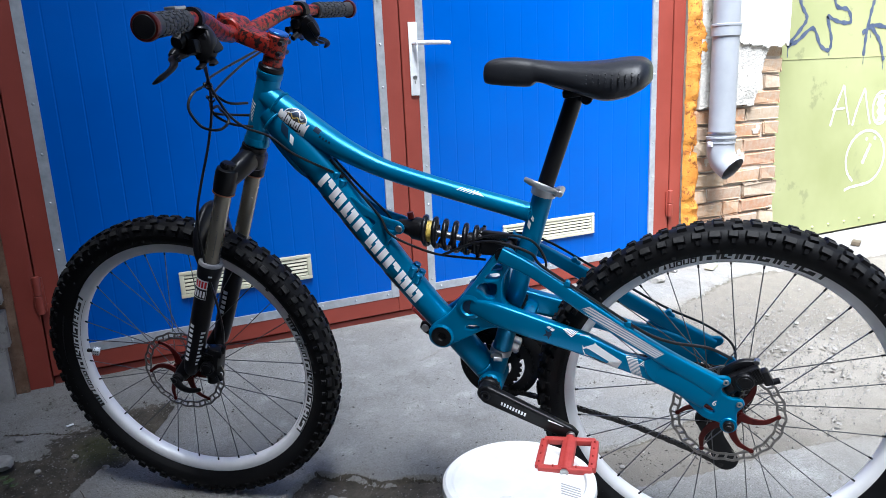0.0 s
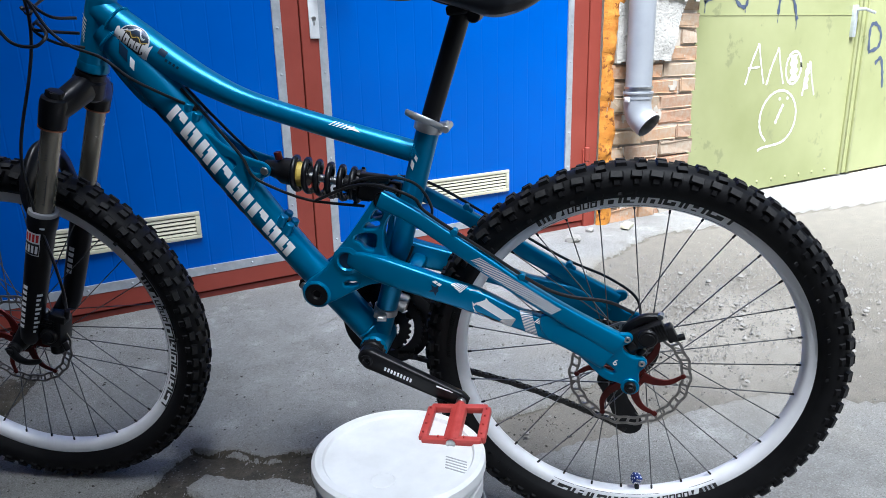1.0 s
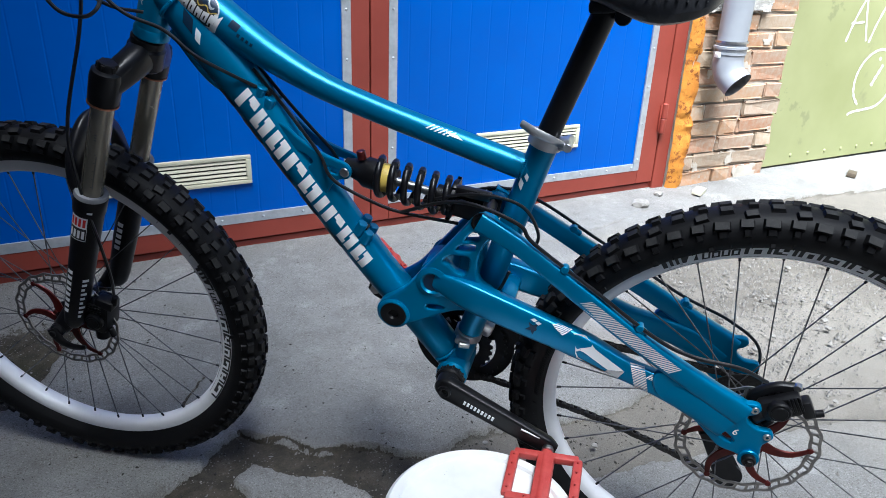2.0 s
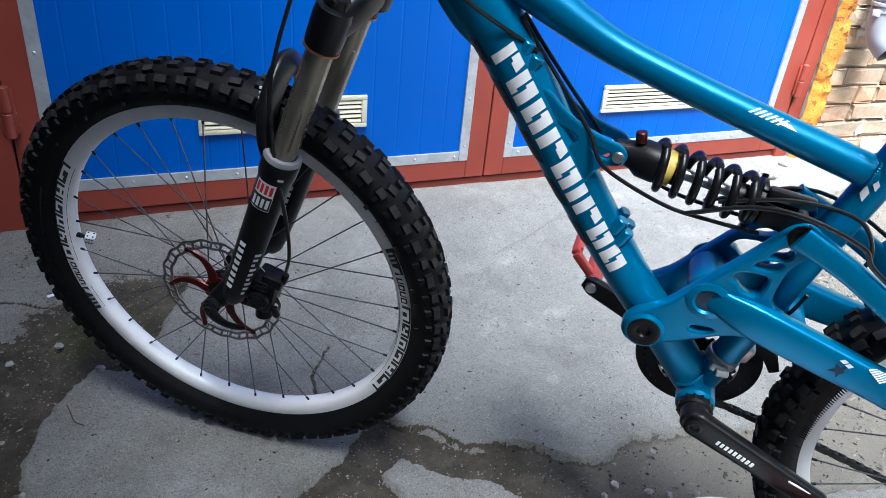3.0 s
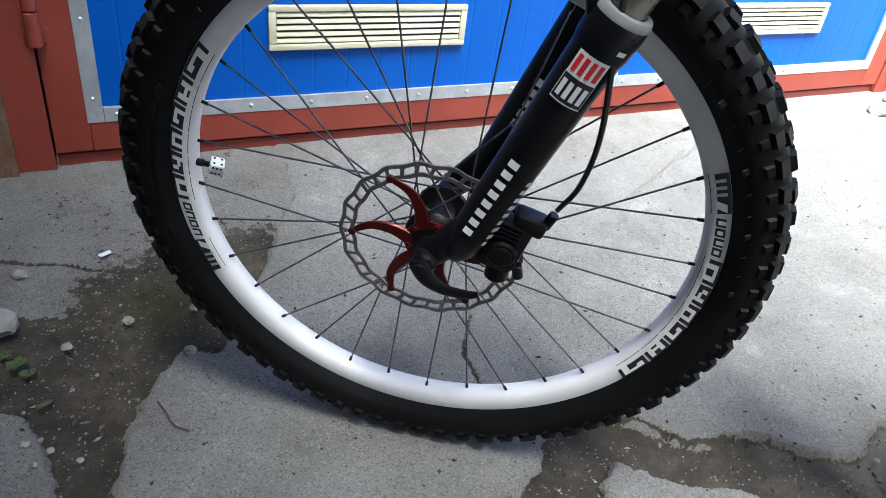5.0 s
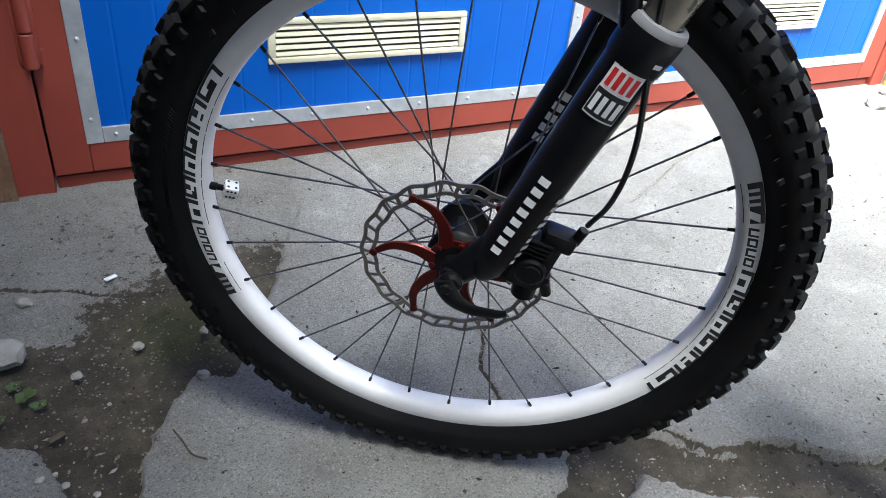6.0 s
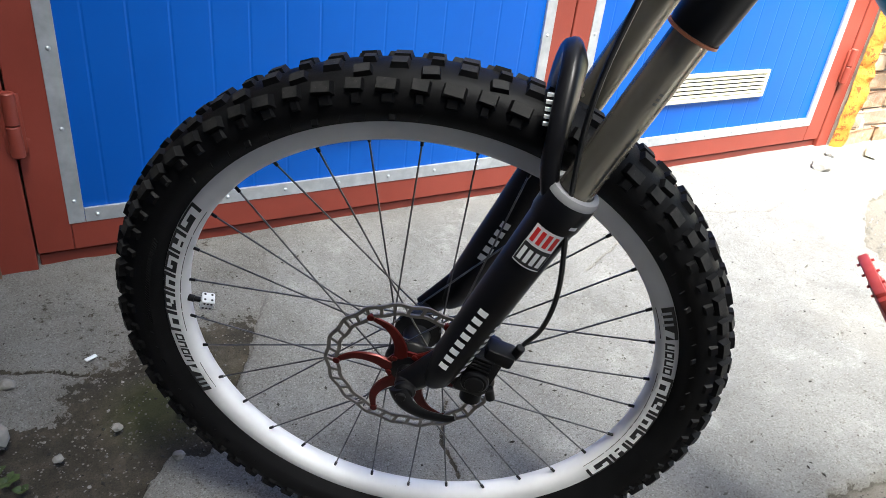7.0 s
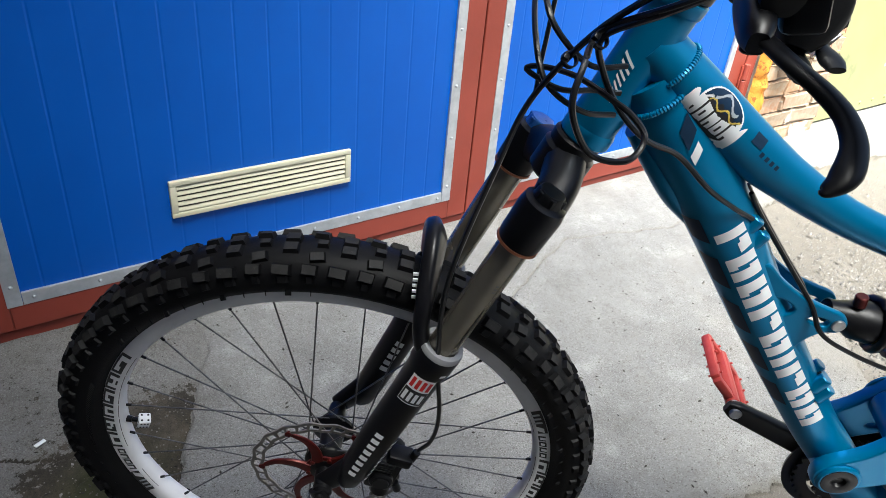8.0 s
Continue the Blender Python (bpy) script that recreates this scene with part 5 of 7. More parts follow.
# -- shock bracket and cable guides on the down tube --
BR = [(0.424, 0.713), (0.430, 0.729), (0.444, 0.727), (0.460, 0.711), (0.484, 0.695), (0.512, 0.684), (0.534, 0.678), (0.542, 0.666), (0.536, 0.654), (0.520, 0.652), (0.508, 0.641), (0.500, 0.622), (0.486, 0.622), (0.474, 0.640), (0.470, 0.664), (0.486, 0.676), (0.470, 0.688), (0.448, 0.690), (0.430, 0.696)]
BR_HOLE = [(0.508, 0.662), (0.520, 0.660), (0.522, 0.668), (0.506, 0.672), (0.498, 0.667)]
for y in (-0.018, 0.018):
    plate("shock_bracket", BR, [BR_HOLE], 0.008, TEAL, bike, Matrix.Translation((0.0035, y, -0.008)), 0.0025, rounds=2)
for x, z in ((0.413, 0.763), (0.424, 0.748), (0.551, 0.574), (0.560, 0.560)):
    bm = bmesh.new()
    for y in (-0.016, 0.006):
        rod(bm, (x - 0.004, y, z - 0.014), (x + 0.006, y, z + 0.004), 0.0085, 14, 0.0075)
    part("cable_guide", bm, TEAL, bike)
for x, z in ((0.422, 0.757), (0.557, 0.570)):
    bm = bmesh.new()
    box(bm, pose(x, -0.01, z, 0, 38), (0.012, 0.014, 0.006), 0.0015)
    part("cable_tie", bm, BLACK, bike)

# -- swingarm: perforated side plates, chain stays, seat stays, dropouts --
SW = [(0.596, 0.4245), (0.584, 0.437), (0.583, 0.456), (0.593, 0.470), (0.607, 0.479), (0.628, 0.495), (0.646, 0.519), (0.668, 0.547), (0.690, 0.575), (0.712, 0.605), (0.726, 0.624), (0.742, 0.631), (0.757, 0.625), (0.763, 0.610), (0.754, 0.597),
      (0.745, 0.587), (0.738, 0.572), (0.735, 0.555), (0.734, 0.532), (0.742, 0.519), (0.760, 0.510), (0.760, 0.472), (0.727, 0.474), (0.700, 0.469), (0.660, 0.447), (0.625, 0.428)]
H1 = [(0.713, 0.586), (0.727, 0.604), (0.736, 0.598), (0.734, 0.590), (0.722, 0.587)]
H2 = [(0.701, 0.570), (0.709, 0.580), (0.731, 0.584), (0.730, 0.575), (0.722, 0.570)]
H3 = [(0.684, 0.549), (0.693, 0.561), (0.722, 0.563), (0.723, 0.550), (0.718, 0.531), (0.702, 0.534), (0.694, 0.545)]
H4 = [(0.662, 0.474), (0.690, 0.474), (0.676, 0.466), (0.660, 0.466)]
for y, nm in ((-0.036, "left"), (0.036, "right")):
    sgn = -1 if y < 0 else 1
    sw = plate("swingarm_plate", SW, [H1, H2, H3, H4], 0.018, TEAL, bike, Matrix.Translation((0, y, 0)), 0.0035, "teal machined swingarm side plate with cut-outs", rounds=2)
    bm = bmesh.new()
    lathe(bm, [(0.0215, 0), (0.0245, 0.0015), (0.0245, 0.004), (0.0170, 0.006), (0.0145, 0.0030)], 28, Matrix.Translation((0.670, y + sgn * 0.0065, 0.513)) @ pose(0, 0, 0, 90 if sgn < 0 else -90))
    part("socket_ring", bm, TEAL, sw)
    # solid disc, coloured dark to imitate the shade of a hollow socket
    bm = bmesh.new()
    rod(bm, (0.670, y, 0.513), (0.670, y + sgn * 0.0094, 0.513), 0.0150, 24)
    part("socket_shade", bm, DARK_TEAL, sw)
    bm = bmesh.new()
    lathe(bm, [(0.0245, 0), (0.0245, 0.005), (0.0215, 0.0075), (0.020, 0.0075)], 28, Matrix.Translation((0.611, y + sgn * 0.006, 0.449)) @ pose(0, 0, 0, 90 if sgn < 0 else -90))
    part("pivot_ring", bm, TEAL, sw)
    bm = bmesh.new()
    lathe(bm, [(0.0200, 0.004), (0.0200, 0.0085), (0.0125, 0.0095), (0.0085, 0.008), (0.0065, 0.004), (1e-5, 0.004)], 24, Matrix.Translation((0.611, y + sgn * 0.0055, 0.449)) @ pose(0, 0, 0, 90 if sgn < 0 else -90))
    part("pivot_bolt", bm, BLACK, sw, "black hollow pivot bolt")
    bm = bmesh.new()
    lathe(bm, [(0.0150, 0.0), (0.0150, 0.004), (0.0115, 0.0055), (0.0080, 0.0045), (0.0040, 0.002), (1e-5, 0.002)], 20, Matrix.Translation((0.7385, y + sgn * 0.0065, 0.618)) @ pose(0, 0, 0, 90 if sgn < 0 else -90))
    part("shock_bolt", bm, BLACK, sw)
    bm = bmesh.new()
    cs = smooth_path([(0.664, sgn * 0.036, 0.519, 0.012), (0.696, sgn * 0.0425, 0.511, 0.0185), (0.732, sgn * 0.0475, 0.5015, 0.0225), (0.800, sgn * 0.0525, 0.4825, 0.0222), (0.850, sgn * 0.057, 0.4695, 0.0208), (0.892, sgn * 0.061, 0.4580, 0.0208), (0.950, sgn * 0.066, 0.4365, 0.0170), (1.000, sgn * 0.0702, 0.4230, 0.0180), (1.045, sgn * 0.073, 0.407, 0.0205), (1.095, sgn * 0.074, 0.378, 0.020)], 6)
    sweep(bm, cs, segs=20, ratio=0.55, up=(0, 1, 0), power=4.5)
    stay = part("chain_stay", bm, TEAL, bike, "teal box-section chain stay with white graphics" if sgn < 0 else "")
    bm = bmesh.new()
    ss = smooth_path([(0.735, sgn * 0.046, 0.622, 0.0145), (0.790, sgn * 0.052, 0.5965, 0.0130), (0.840, sgn * 0.0585, 0.5665, 0.0130), (0.900, sgn * 0.0655, 0.5285, 0.0140), (0.940, sgn * 0.0695, 0.5025, 0.0142), (0.980, sgn * 0.0730, 0.4780, 0.0140), (1.040, sgn * 0.0755, 0.4430, 0.0150), (1.110, sgn * 0.075, 0.403, 0.018)], 6)
    sweep(bm, ss, segs=20, ratio=0.62, up=(0, 1, 0), power=4.5)
    sstay = part("seat_stay", bm, TEAL, bike, "teal seat stay with striped graphics" if sgn < 0 else "")
    if sgn < 0:
        CS, SS, chain_stay, seat_stay = [tuple(p) for p in cs], [tuple(p) for p in ss], stay, sstay
    DR = [(0.985, 0.440), (1.010, 0.450), (1.060, 0.430), (1.098, 0.417), (1.126, 0.420), (1.132, 0.412), (1.127, 0.403), (1.116, 0.398), (1.119, 0.388), (1.132, 0.378), (1.150, 0.379), (1.156, 0.370), (1.151, 0.361), (1.143, 0.352), (1.146, 0.332), (1.131, 0.321), (1.114, 0.331), (1.090, 0.336),
          (1.074, 0.352), (1.057, 0.370), (1.038, 0.387), (0.995, 0.404)]
    SL = [(1.064, 0.374), (1.072, 0.381), (1.110, 0.353), (1.102, 0.346)]
    drop = plate("dropout", DR, [SL], 0.011, TEAL, bike, Matrix.Translation((0, sgn * 0.0755, 0.005)), 0.0025, "teal forged dropout" if sgn < 0 else "", rounds=2)
    for ex, ez in ((1.1225, 0.4155), (1.1465, 0.3745)):
        bm = bmesh.new()
        lathe(bm, [(0.0020, 0.0015), (0.0048, 0.0015), (0.0055, 0.0), (0.0055, -0.002)], 14, Matrix.Translation((ex, sgn * 0.0815, ez)) @ pose(0, 0, 0, 90 if sgn < 0 else -90))
        part("ear_bolt", bm, STEEL, drop)
    bm = bmesh.new()
    lathe(bm, [(0.0095, 0.0), (0.0135, 0.001), (0.0145, 0.0035), (0.0135, 0.005), (0.0095, 0.005)], 22, Matrix.Translation((1.131, sgn * 0.080, 0.333)) @ pose(0, 0, 0, 90 if sgn < 0 else -90))
    part("axle_boss", bm, TEAL, drop)
    bm = bmesh.new()
    rod(bm, (1.131, sgn * 0.079, 0.334), (1.131, sgn * 0.092, 0.334), 0.0095, 18)
    rod(bm, (1.131, sgn * 0.091, 0.334), (1.131, sgn * 0.096, 0.334), 0.0055, 6)
    part("axle_nut", bm, BLACK, bike)
bm = bmesh.new()
rod(bm, (0.670, -0.029, 0.513), (0.670, 0.029, 0.513), 0.0245, 24)
part("swingarm_yoke", bm, TEAL, bike)
bm = bmesh.new()
rod(bm, (0.611, -0.029, 0.447), (0.611, 0.029, 0.447), 0.021, 24)
part("pivot_shell", bm, TEAL, bike)
bm = bmesh.new()
box(bm, pose(0.772, 0, 0.480, 0, 18), (0.026, 0.082, 0.034), 0.008)
part("stay_bridge", bm, TEAL, bike)
bm = bmesh.new()
lathe(bm, [(0.0248, -0.014), (0.0252, -0.014), (0.0252, 0.014), (0.0248, 0.014)], 24, Matrix.Translation((0.671, -0.006, 0.508)) @ pose(0, 0, 0, 90), a0=0.5, a1=2.4)
part("travel_label", bm, stuff_mat("white dotted label", (0.15, 0.25, 0.3), (0.75, 0.78, 0.8), 0.5, 0, 320, bumps=0.0), bike, "small white printed label")


def stay_poly(name, stay, ratio, pts, mat, parent, off=0.0008):
    """A flat graphic with corners at (x, z), laid on the left face of a stay."""
    bm = bmesh.new()
    vs = []
    for x, z in pts:
        k = max(0, min(len(stay) - 2, sum(1 for p in stay if p[0] <= x) - 1))
        f = (x - stay[k][0]) / (stay[k + 1][0] - stay[k][0])
        p = [stay[k][i] + (stay[k + 1][i] - stay[k][i]) * f for i in range(4)]
        slope = math.hypot(1, (stay[k + 1][2] - stay[k][2]) / (stay[k + 1][0] - stay[k][0]))
        h = min(0.985, abs(z - p[2]) / (p[3] * slope))
        vs.append(bm.verts.new((x, p[1] - p[3] * ratio * (1 - h ** 4.5) ** (1 / 4.5) - off, z)))
    bm.faces.new(vs)
    return part(name, bm, mat, parent)


def hatch(name, stay, ratio, a, b, c, d, n, parent, duty=0.55):
    """Thin white stripes that run from the line a-d across to the line b-c."""
    at = lambda p, q, f: (p[0] + (q[0] - p[0]) * f, p[1] + (q[1] - p[1]) * f)
    for k in range(n):
        f0, f1 = k / n, (k + duty) / n
        q = [at(a, d, f0), at(b, c, f0), at(b, c, f1), at(a, d, f1)]
        m0, m1 = at(q[0], q[1], 0.5), at(q[3], q[2], 0.5)
        stay_poly(name, stay, ratio, [q[0], m0, q[1], q[2], m1, q[3]], WHITE, parent)


stay_poly("white_graphic", CS, 0.55, [(0.8569, 0.4487), (0.8772, 0.4829), (0.8929, 0.4818), (0.8880, 0.4579), (0.8830, 0.4553), (0.8870, 0.4465), (0.8810, 0.4415)], WHITE, chain_stay)
stay_poly("white_graphic", CS, 0.55, [(0.8932, 0.4815), (0.9087, 0.4651), (0.9509, 0.4382), (0.9285, 0.4352), (0.8929, 0.4572), (0.8883, 0.4579)], WHITE, chain_stay)
stay_poly("white_graphic", CS, 0.55, [(0.9509, 0.4378), (0.9433, 0.4240), (0.8813, 0.4413), (0.8873, 0.4463), (0.9128, 0.4316), (0.9226, 0.4296), (0.9285, 0.4348)], WHITE, chain_stay)
hatch("stripe", CS, 0.55, (0.8469, 0.4893), (0.8550, 0.4910), (0.8759, 0.4869), (0.8628, 0.4759), 7, chain_stay, 0.6)
hatch("stripe", CS, 0.55, (0.9566, 0.4526), (0.9757, 0.4508), (0.9862, 0.4103), (0.9679, 0.4120), 15, chain_stay, 0.6)
hatch("stripe", CS, 0.55, (0.9789, 0.4355), (0.9864, 0.4428), (1.0092, 0.4381), (0.9981, 0.4316), 6, chain_stay, 0.6)
bx = [(0.821 + 0.011 * math.cos(a) * (1 if i % 2 else 0.42), 0.4775 + 0.011 * math.sin(a) * (1 if i % 2 else 0.42)) for i, a in enumerate(np.linspace(0.3, 0.3 + 2 * math.pi, 11)[:-1])]
plate("star_mark", bx, [], 0.0016, DARK_TEAL, chain_stay, Matrix.Translation((0, -0.0658, 0)), 0.0002)
hatch("bar_mark", CS, 0.55, (0.8166, 0.4918), (0.8218, 0.4944), (0.8338, 0.4873), (0.8297, 0.4837), 2, chain_stay, 0.8)
hatch("stripe", SS, 0.62, (0.8745, 0.5314), (0.8958, 0.5402), (1.0224, 0.4627), (1.0069, 0.4527), 46, seat_stay, 0.6)

# -- shock --
S0, S1 = Vector((0.5335, 0, 0.657)), Vector((0.7385, 0, 0.618))
sm = between(S0, S1)
L = (S1 - S0).length
bm = bmesh.new()
lathe(bm, [(1e-5, -0.008), (0.012, -0.006), (0.014, 0.006), (0.017, 0.018), (0.022, 0.026), (0.0225, 0.046), (0.017, 0.048), (0.0165, 0.072), (1e-5, 0.072)], 24, sm)
shock = part("rear_shock", bm, BLACK, bike, "black coil shock absorber")
bm = bmesh.new()
rod(bm, sm @ Vector((0, 0, 0.07)), sm @ Vector((0, 0, 0.135)), 0.0065, 16)
part("shaft", bm, STEEL, shock)
bm = bmesh.new()
lathe(bm, [(0.008, 0.048), (0.020, 0.049), (0.021, 0.056), (0.020, 0.063), (0.008, 0.064)], 24, sm)
part("bump_ring", bm, YELLOW, shock, "yellow preload ring")
bm = bmesh.new()
turns, z0, z1 = 5.6, 0.040, 0.152
pts = []
for k in range(int(turns * 22) + 1):
    a = 2 * math.pi * k / 22
    pts.append((*(sm @ Vector((0.0258 * math.cos(a), 0.0258 * math.sin(a), z0 + (z1 - z0) * k / (turns * 22)))), 0.0050))
sweep(bm, pts, segs=10)
part("coil_spring", bm, FORK_BLACK, shock, "thick black coil spring")
bm = bmesh.new()
lathe(bm, [(0.008, 0.130), (0.014, 0.132), (0.015, 0.150), (0.026, 0.152), (0.0285, 0.155), (0.0285, 0.160), (0.018, 0.163), (0.0165, 0.20), (1e-5, 0.20)], 24, sm)
for k in range(6):
    a = math.pi / 3 * k
    box(bm, sm @ Matrix.Rotation(a, 4, "Z") @ Matrix.Translation((0.029, 0, 0.157)), (0.006, 0.008, 0.006), 0.001)
part("spring_perch", bm, BLACK, shock)
bm = bmesh.new()
for y in (-0.022, 0.022):
    box(bm, sm @ Matrix.Translation((y, 0, 0.192)), (0.010, 0.026, 0.060), 0.004)
part("shock_yoke", bm, BLACK, shock)
bm = bmesh.new()
rod(bm, (0.555, -0.004, 0.672), (0.553, -0.004, 0.685), 0.0065, 10)
part("adjuster", bm, RED_ANO, shock, "small red adjuster knob")
bm = bmesh.new()
rod(bm, (0.5345, -0.0245, 0.657), (0.5345, 0.0245, 0.657), 0.0070, 16)
part("mount_bolt", bm, STEEL, shock)
bm = bmesh.new()
rod(bm, (0.7385, -0.034, 0.618), (0.7385, 0.034, 0.618), 0.0095, 16)
part("eye_bolt", bm, BLACK, shock)

# -- seat post, clamp, saddle --
bm = bmesh.new()
sweep(bm, [(0.800, 0, 0.700, 0.0150), (0.8105, 0, 0.736, 0.0150), (0.863, 0, 0.890, 0.0150), (0.868, 0, 0.903, 0.013)], segs=24)
post = part("seat_post", bm, BLACK, bike, "matt black seat post")
bm = bmesh.new()
box(bm, pose(0.872, 0, 0.900, 0, -6), (0.055, 0.040, 0.014), 0.004)
rod(bm, (0.885, -0.022, 0.890), (0.885, 0.022, 0.890), 0.010, 14)
part("post_head", bm, BLACK, post)
cm = between((0.806, 0, 0.720), (0.8125, 0, 0.742))
bm = bmesh.new()
lathe(bm, [(0.0185, 0.0), (0.0225, 0.001), (0.0225, 0.016), (0.0185, 0.018), (0.0155, 0.018)], 28, cm)
box(bm, pose(0.833, -0.006, 0.728, 0, -15), (0.016, 0.020, 0.014), 0.002)
clampo = part("seat_clamp", bm, SILVER, bike, "silver quick-release seat clamp")
bm = bmesh.new()
sweep(bm, smooth_path([(0.832, -0.014, 0.728, 0.005), (0.820, -0.027, 0.738, 0.0052), (0.795, -0.028, 0.748, 0.006), (0.778, -0.018, 0.753, 0.005)], 5), segs=10, ratio=0.6)
rod(bm, (0.838, -0.019, 0.726), (0.838, 0.02, 0.726), 0.0058, 14)
part("clamp_lever", bm, SILVER, clampo)


def saddle():
    bm = bmesh.new()
    rows = []
    stations = [(0.709, 0.006, 0.940, 0.012), (0.714, 0.016, 0.952, 0.028), (0.729, 0.0205, 0.959, 0.037), (0.762, 0.0235, 0.960, 0.041), (0.792, 0.0265, 0.9555, 0.038), (0.803, 0.028, 0.954, 0.031), (0.836, 0.037, 0.950, 0.034), (0.876, 0.052, 0.948, 0.043),
                (0.914, 0.066, 0.949, 0.053), (0.946, 0.071, 0.952, 0.052), (0.971, 0.066, 0.951, 0.042), (0.984, 0.046, 0.944, 0.028), (0.989, 0.02, 0.934, 0.015)]
    sm_ = smooth_path(stations, 4)
    for s, w, zt, dp in sm_:
        row = []
        for k in range(-10, 11):
            t = k / 10
            a = abs(t)
            y = w * math.sin(min(1.0, a * 1.18) * math.pi / 2) if a < 0.85 else w * (1.0 - 0.25 * (a - 0.85) / 0.15)
            dropz = dp * (a / 0.85) ** 2.6 if a < 0.85 else dp * (1 + 0.12 * (a - 0.85) / 0.15)
            row.append(bm.verts.new((s, math.copysign(y, t), zt - dropz - (0.004 * math.exp(-((t / 0.12) ** 2)) if s > 0.86 else 0))))
        rows.append(row)
    for p, q in zip(rows, rows[1:]):
        for k in range(20):
            bm.faces.new((p[k], p[k + 1], q[k + 1], q[k]))
        bm.faces.new((p[20], p[0], q[0], q[20]))
    bm.faces.new(rows[0])
    bm.faces.new(rows[-1][::-1])
    sad = part("saddle", bm, VINYL, bike, "black vinyl saddle with a dimpled side")
    bm = bmesh.new()
    for y in (-0.020, 0.020):
        sweep(bm, smooth_path([(0.790, y * 0.6, 0.928), (0.815, y * 0.8, 0.920), (0.850, y, 0.9085), (0.90, y, 0.9065), (0.948, y * 1.7, 0.921)], 5), 0.0036, 8)
    part("rail", bm, BLACK, sad)
    bm = bmesh.new()
    box(bm, pose(0.752, 0, 0.932), (0.070, 0.034, 0.014), 0.005)
    box(bm, pose(0.93, 0, 0.916, 0, -8), (0.10, 0.075, 0.020), 0.007)
    part("shell", bm, BLACK, sad)
    bm = bmesh.new()
    for i in range(9):
        for j in range(3):
            s, z = 0.888 + 0.010 * i, 0.931 - 0.006 * j + 0.002 * (i % 2)
            rod(bm, (s, -0.0655 + (0.006 if i < 3 else 0.0) - 0.0015 * j, z), (s, -0.0685 + (0.006 if i < 3 else 0.0) - 0.0015 * j, z), 0.0012, 6)
    part("dimple", bm, VINYL, sad)


saddle()

# -- fork --
def leg(z, y):
    return Vector((leg_at(z), y, z))


fork_parts = []
bm = bmesh.new()
sweep(bm, smooth_path([(leg_at(0.770) + 0.004, -0.066, 0.770, 0.020), (axis_at(0.79) - 0.004, -0.034, 0.786, 0.0215), (axis_at(0.795), 0, 0.795, 0.023), (axis_at(0.79) - 0.004, 0.034, 0.786, 0.0215), (leg_at(0.770) + 0.004, 0.066, 0.770, 0.020)], 6), segs=20, ratio=0.9, up=(1, 0, 0), power=2.6)
rod(bm, (axis_at(0.775), 0, 0.775), (axis_at(0.808), 0, 0.808), 0.0265, 28)
for y in (-0.066, 0.066):
    lathe(bm, [(0.0165, 0), (0.0205, 0.001), (0.0215, 0.006), (0.0222, 0.040), (0.0205, 0.049), (0.0150, 0.052), (1e-5, 0.052)], 28, between(leg(0.742, y), leg(0.9, y)))
crown = turned(part("fork_crown", bm, FORK_BLACK, bike, "black forged fork crown"))
for y, mat, lab in ((-0.066, BLACK, "black adjuster knob"), (0.066, BLUE_CAP, "blue adjuster cap")):
    bm = bmesh.new()
    base = between(leg(0.788, y), leg(0.95, y))
    prof = [(0.0150, 0), (0.0150, 0.003), (0.0142, 0.005), (0.0138, 0.010), (0.0118, 0.0122), (0.007, 0.0126), (1e-5, 0.0126)]
    lathe(bm, prof, 28, base)
    for k in range(6):
        a = math.pi / 3 * k
        rod(bm, base @ Vector((0.0120 * math.cos(a), 0.0120 * math.sin(a), 0.002)), base @ Vector((0.0120 * math.cos(a), 0.0120 * math.sin(a), 0.0112)), 0.0034, 8)
    part("leg_cap", bm, mat, crown, lab)
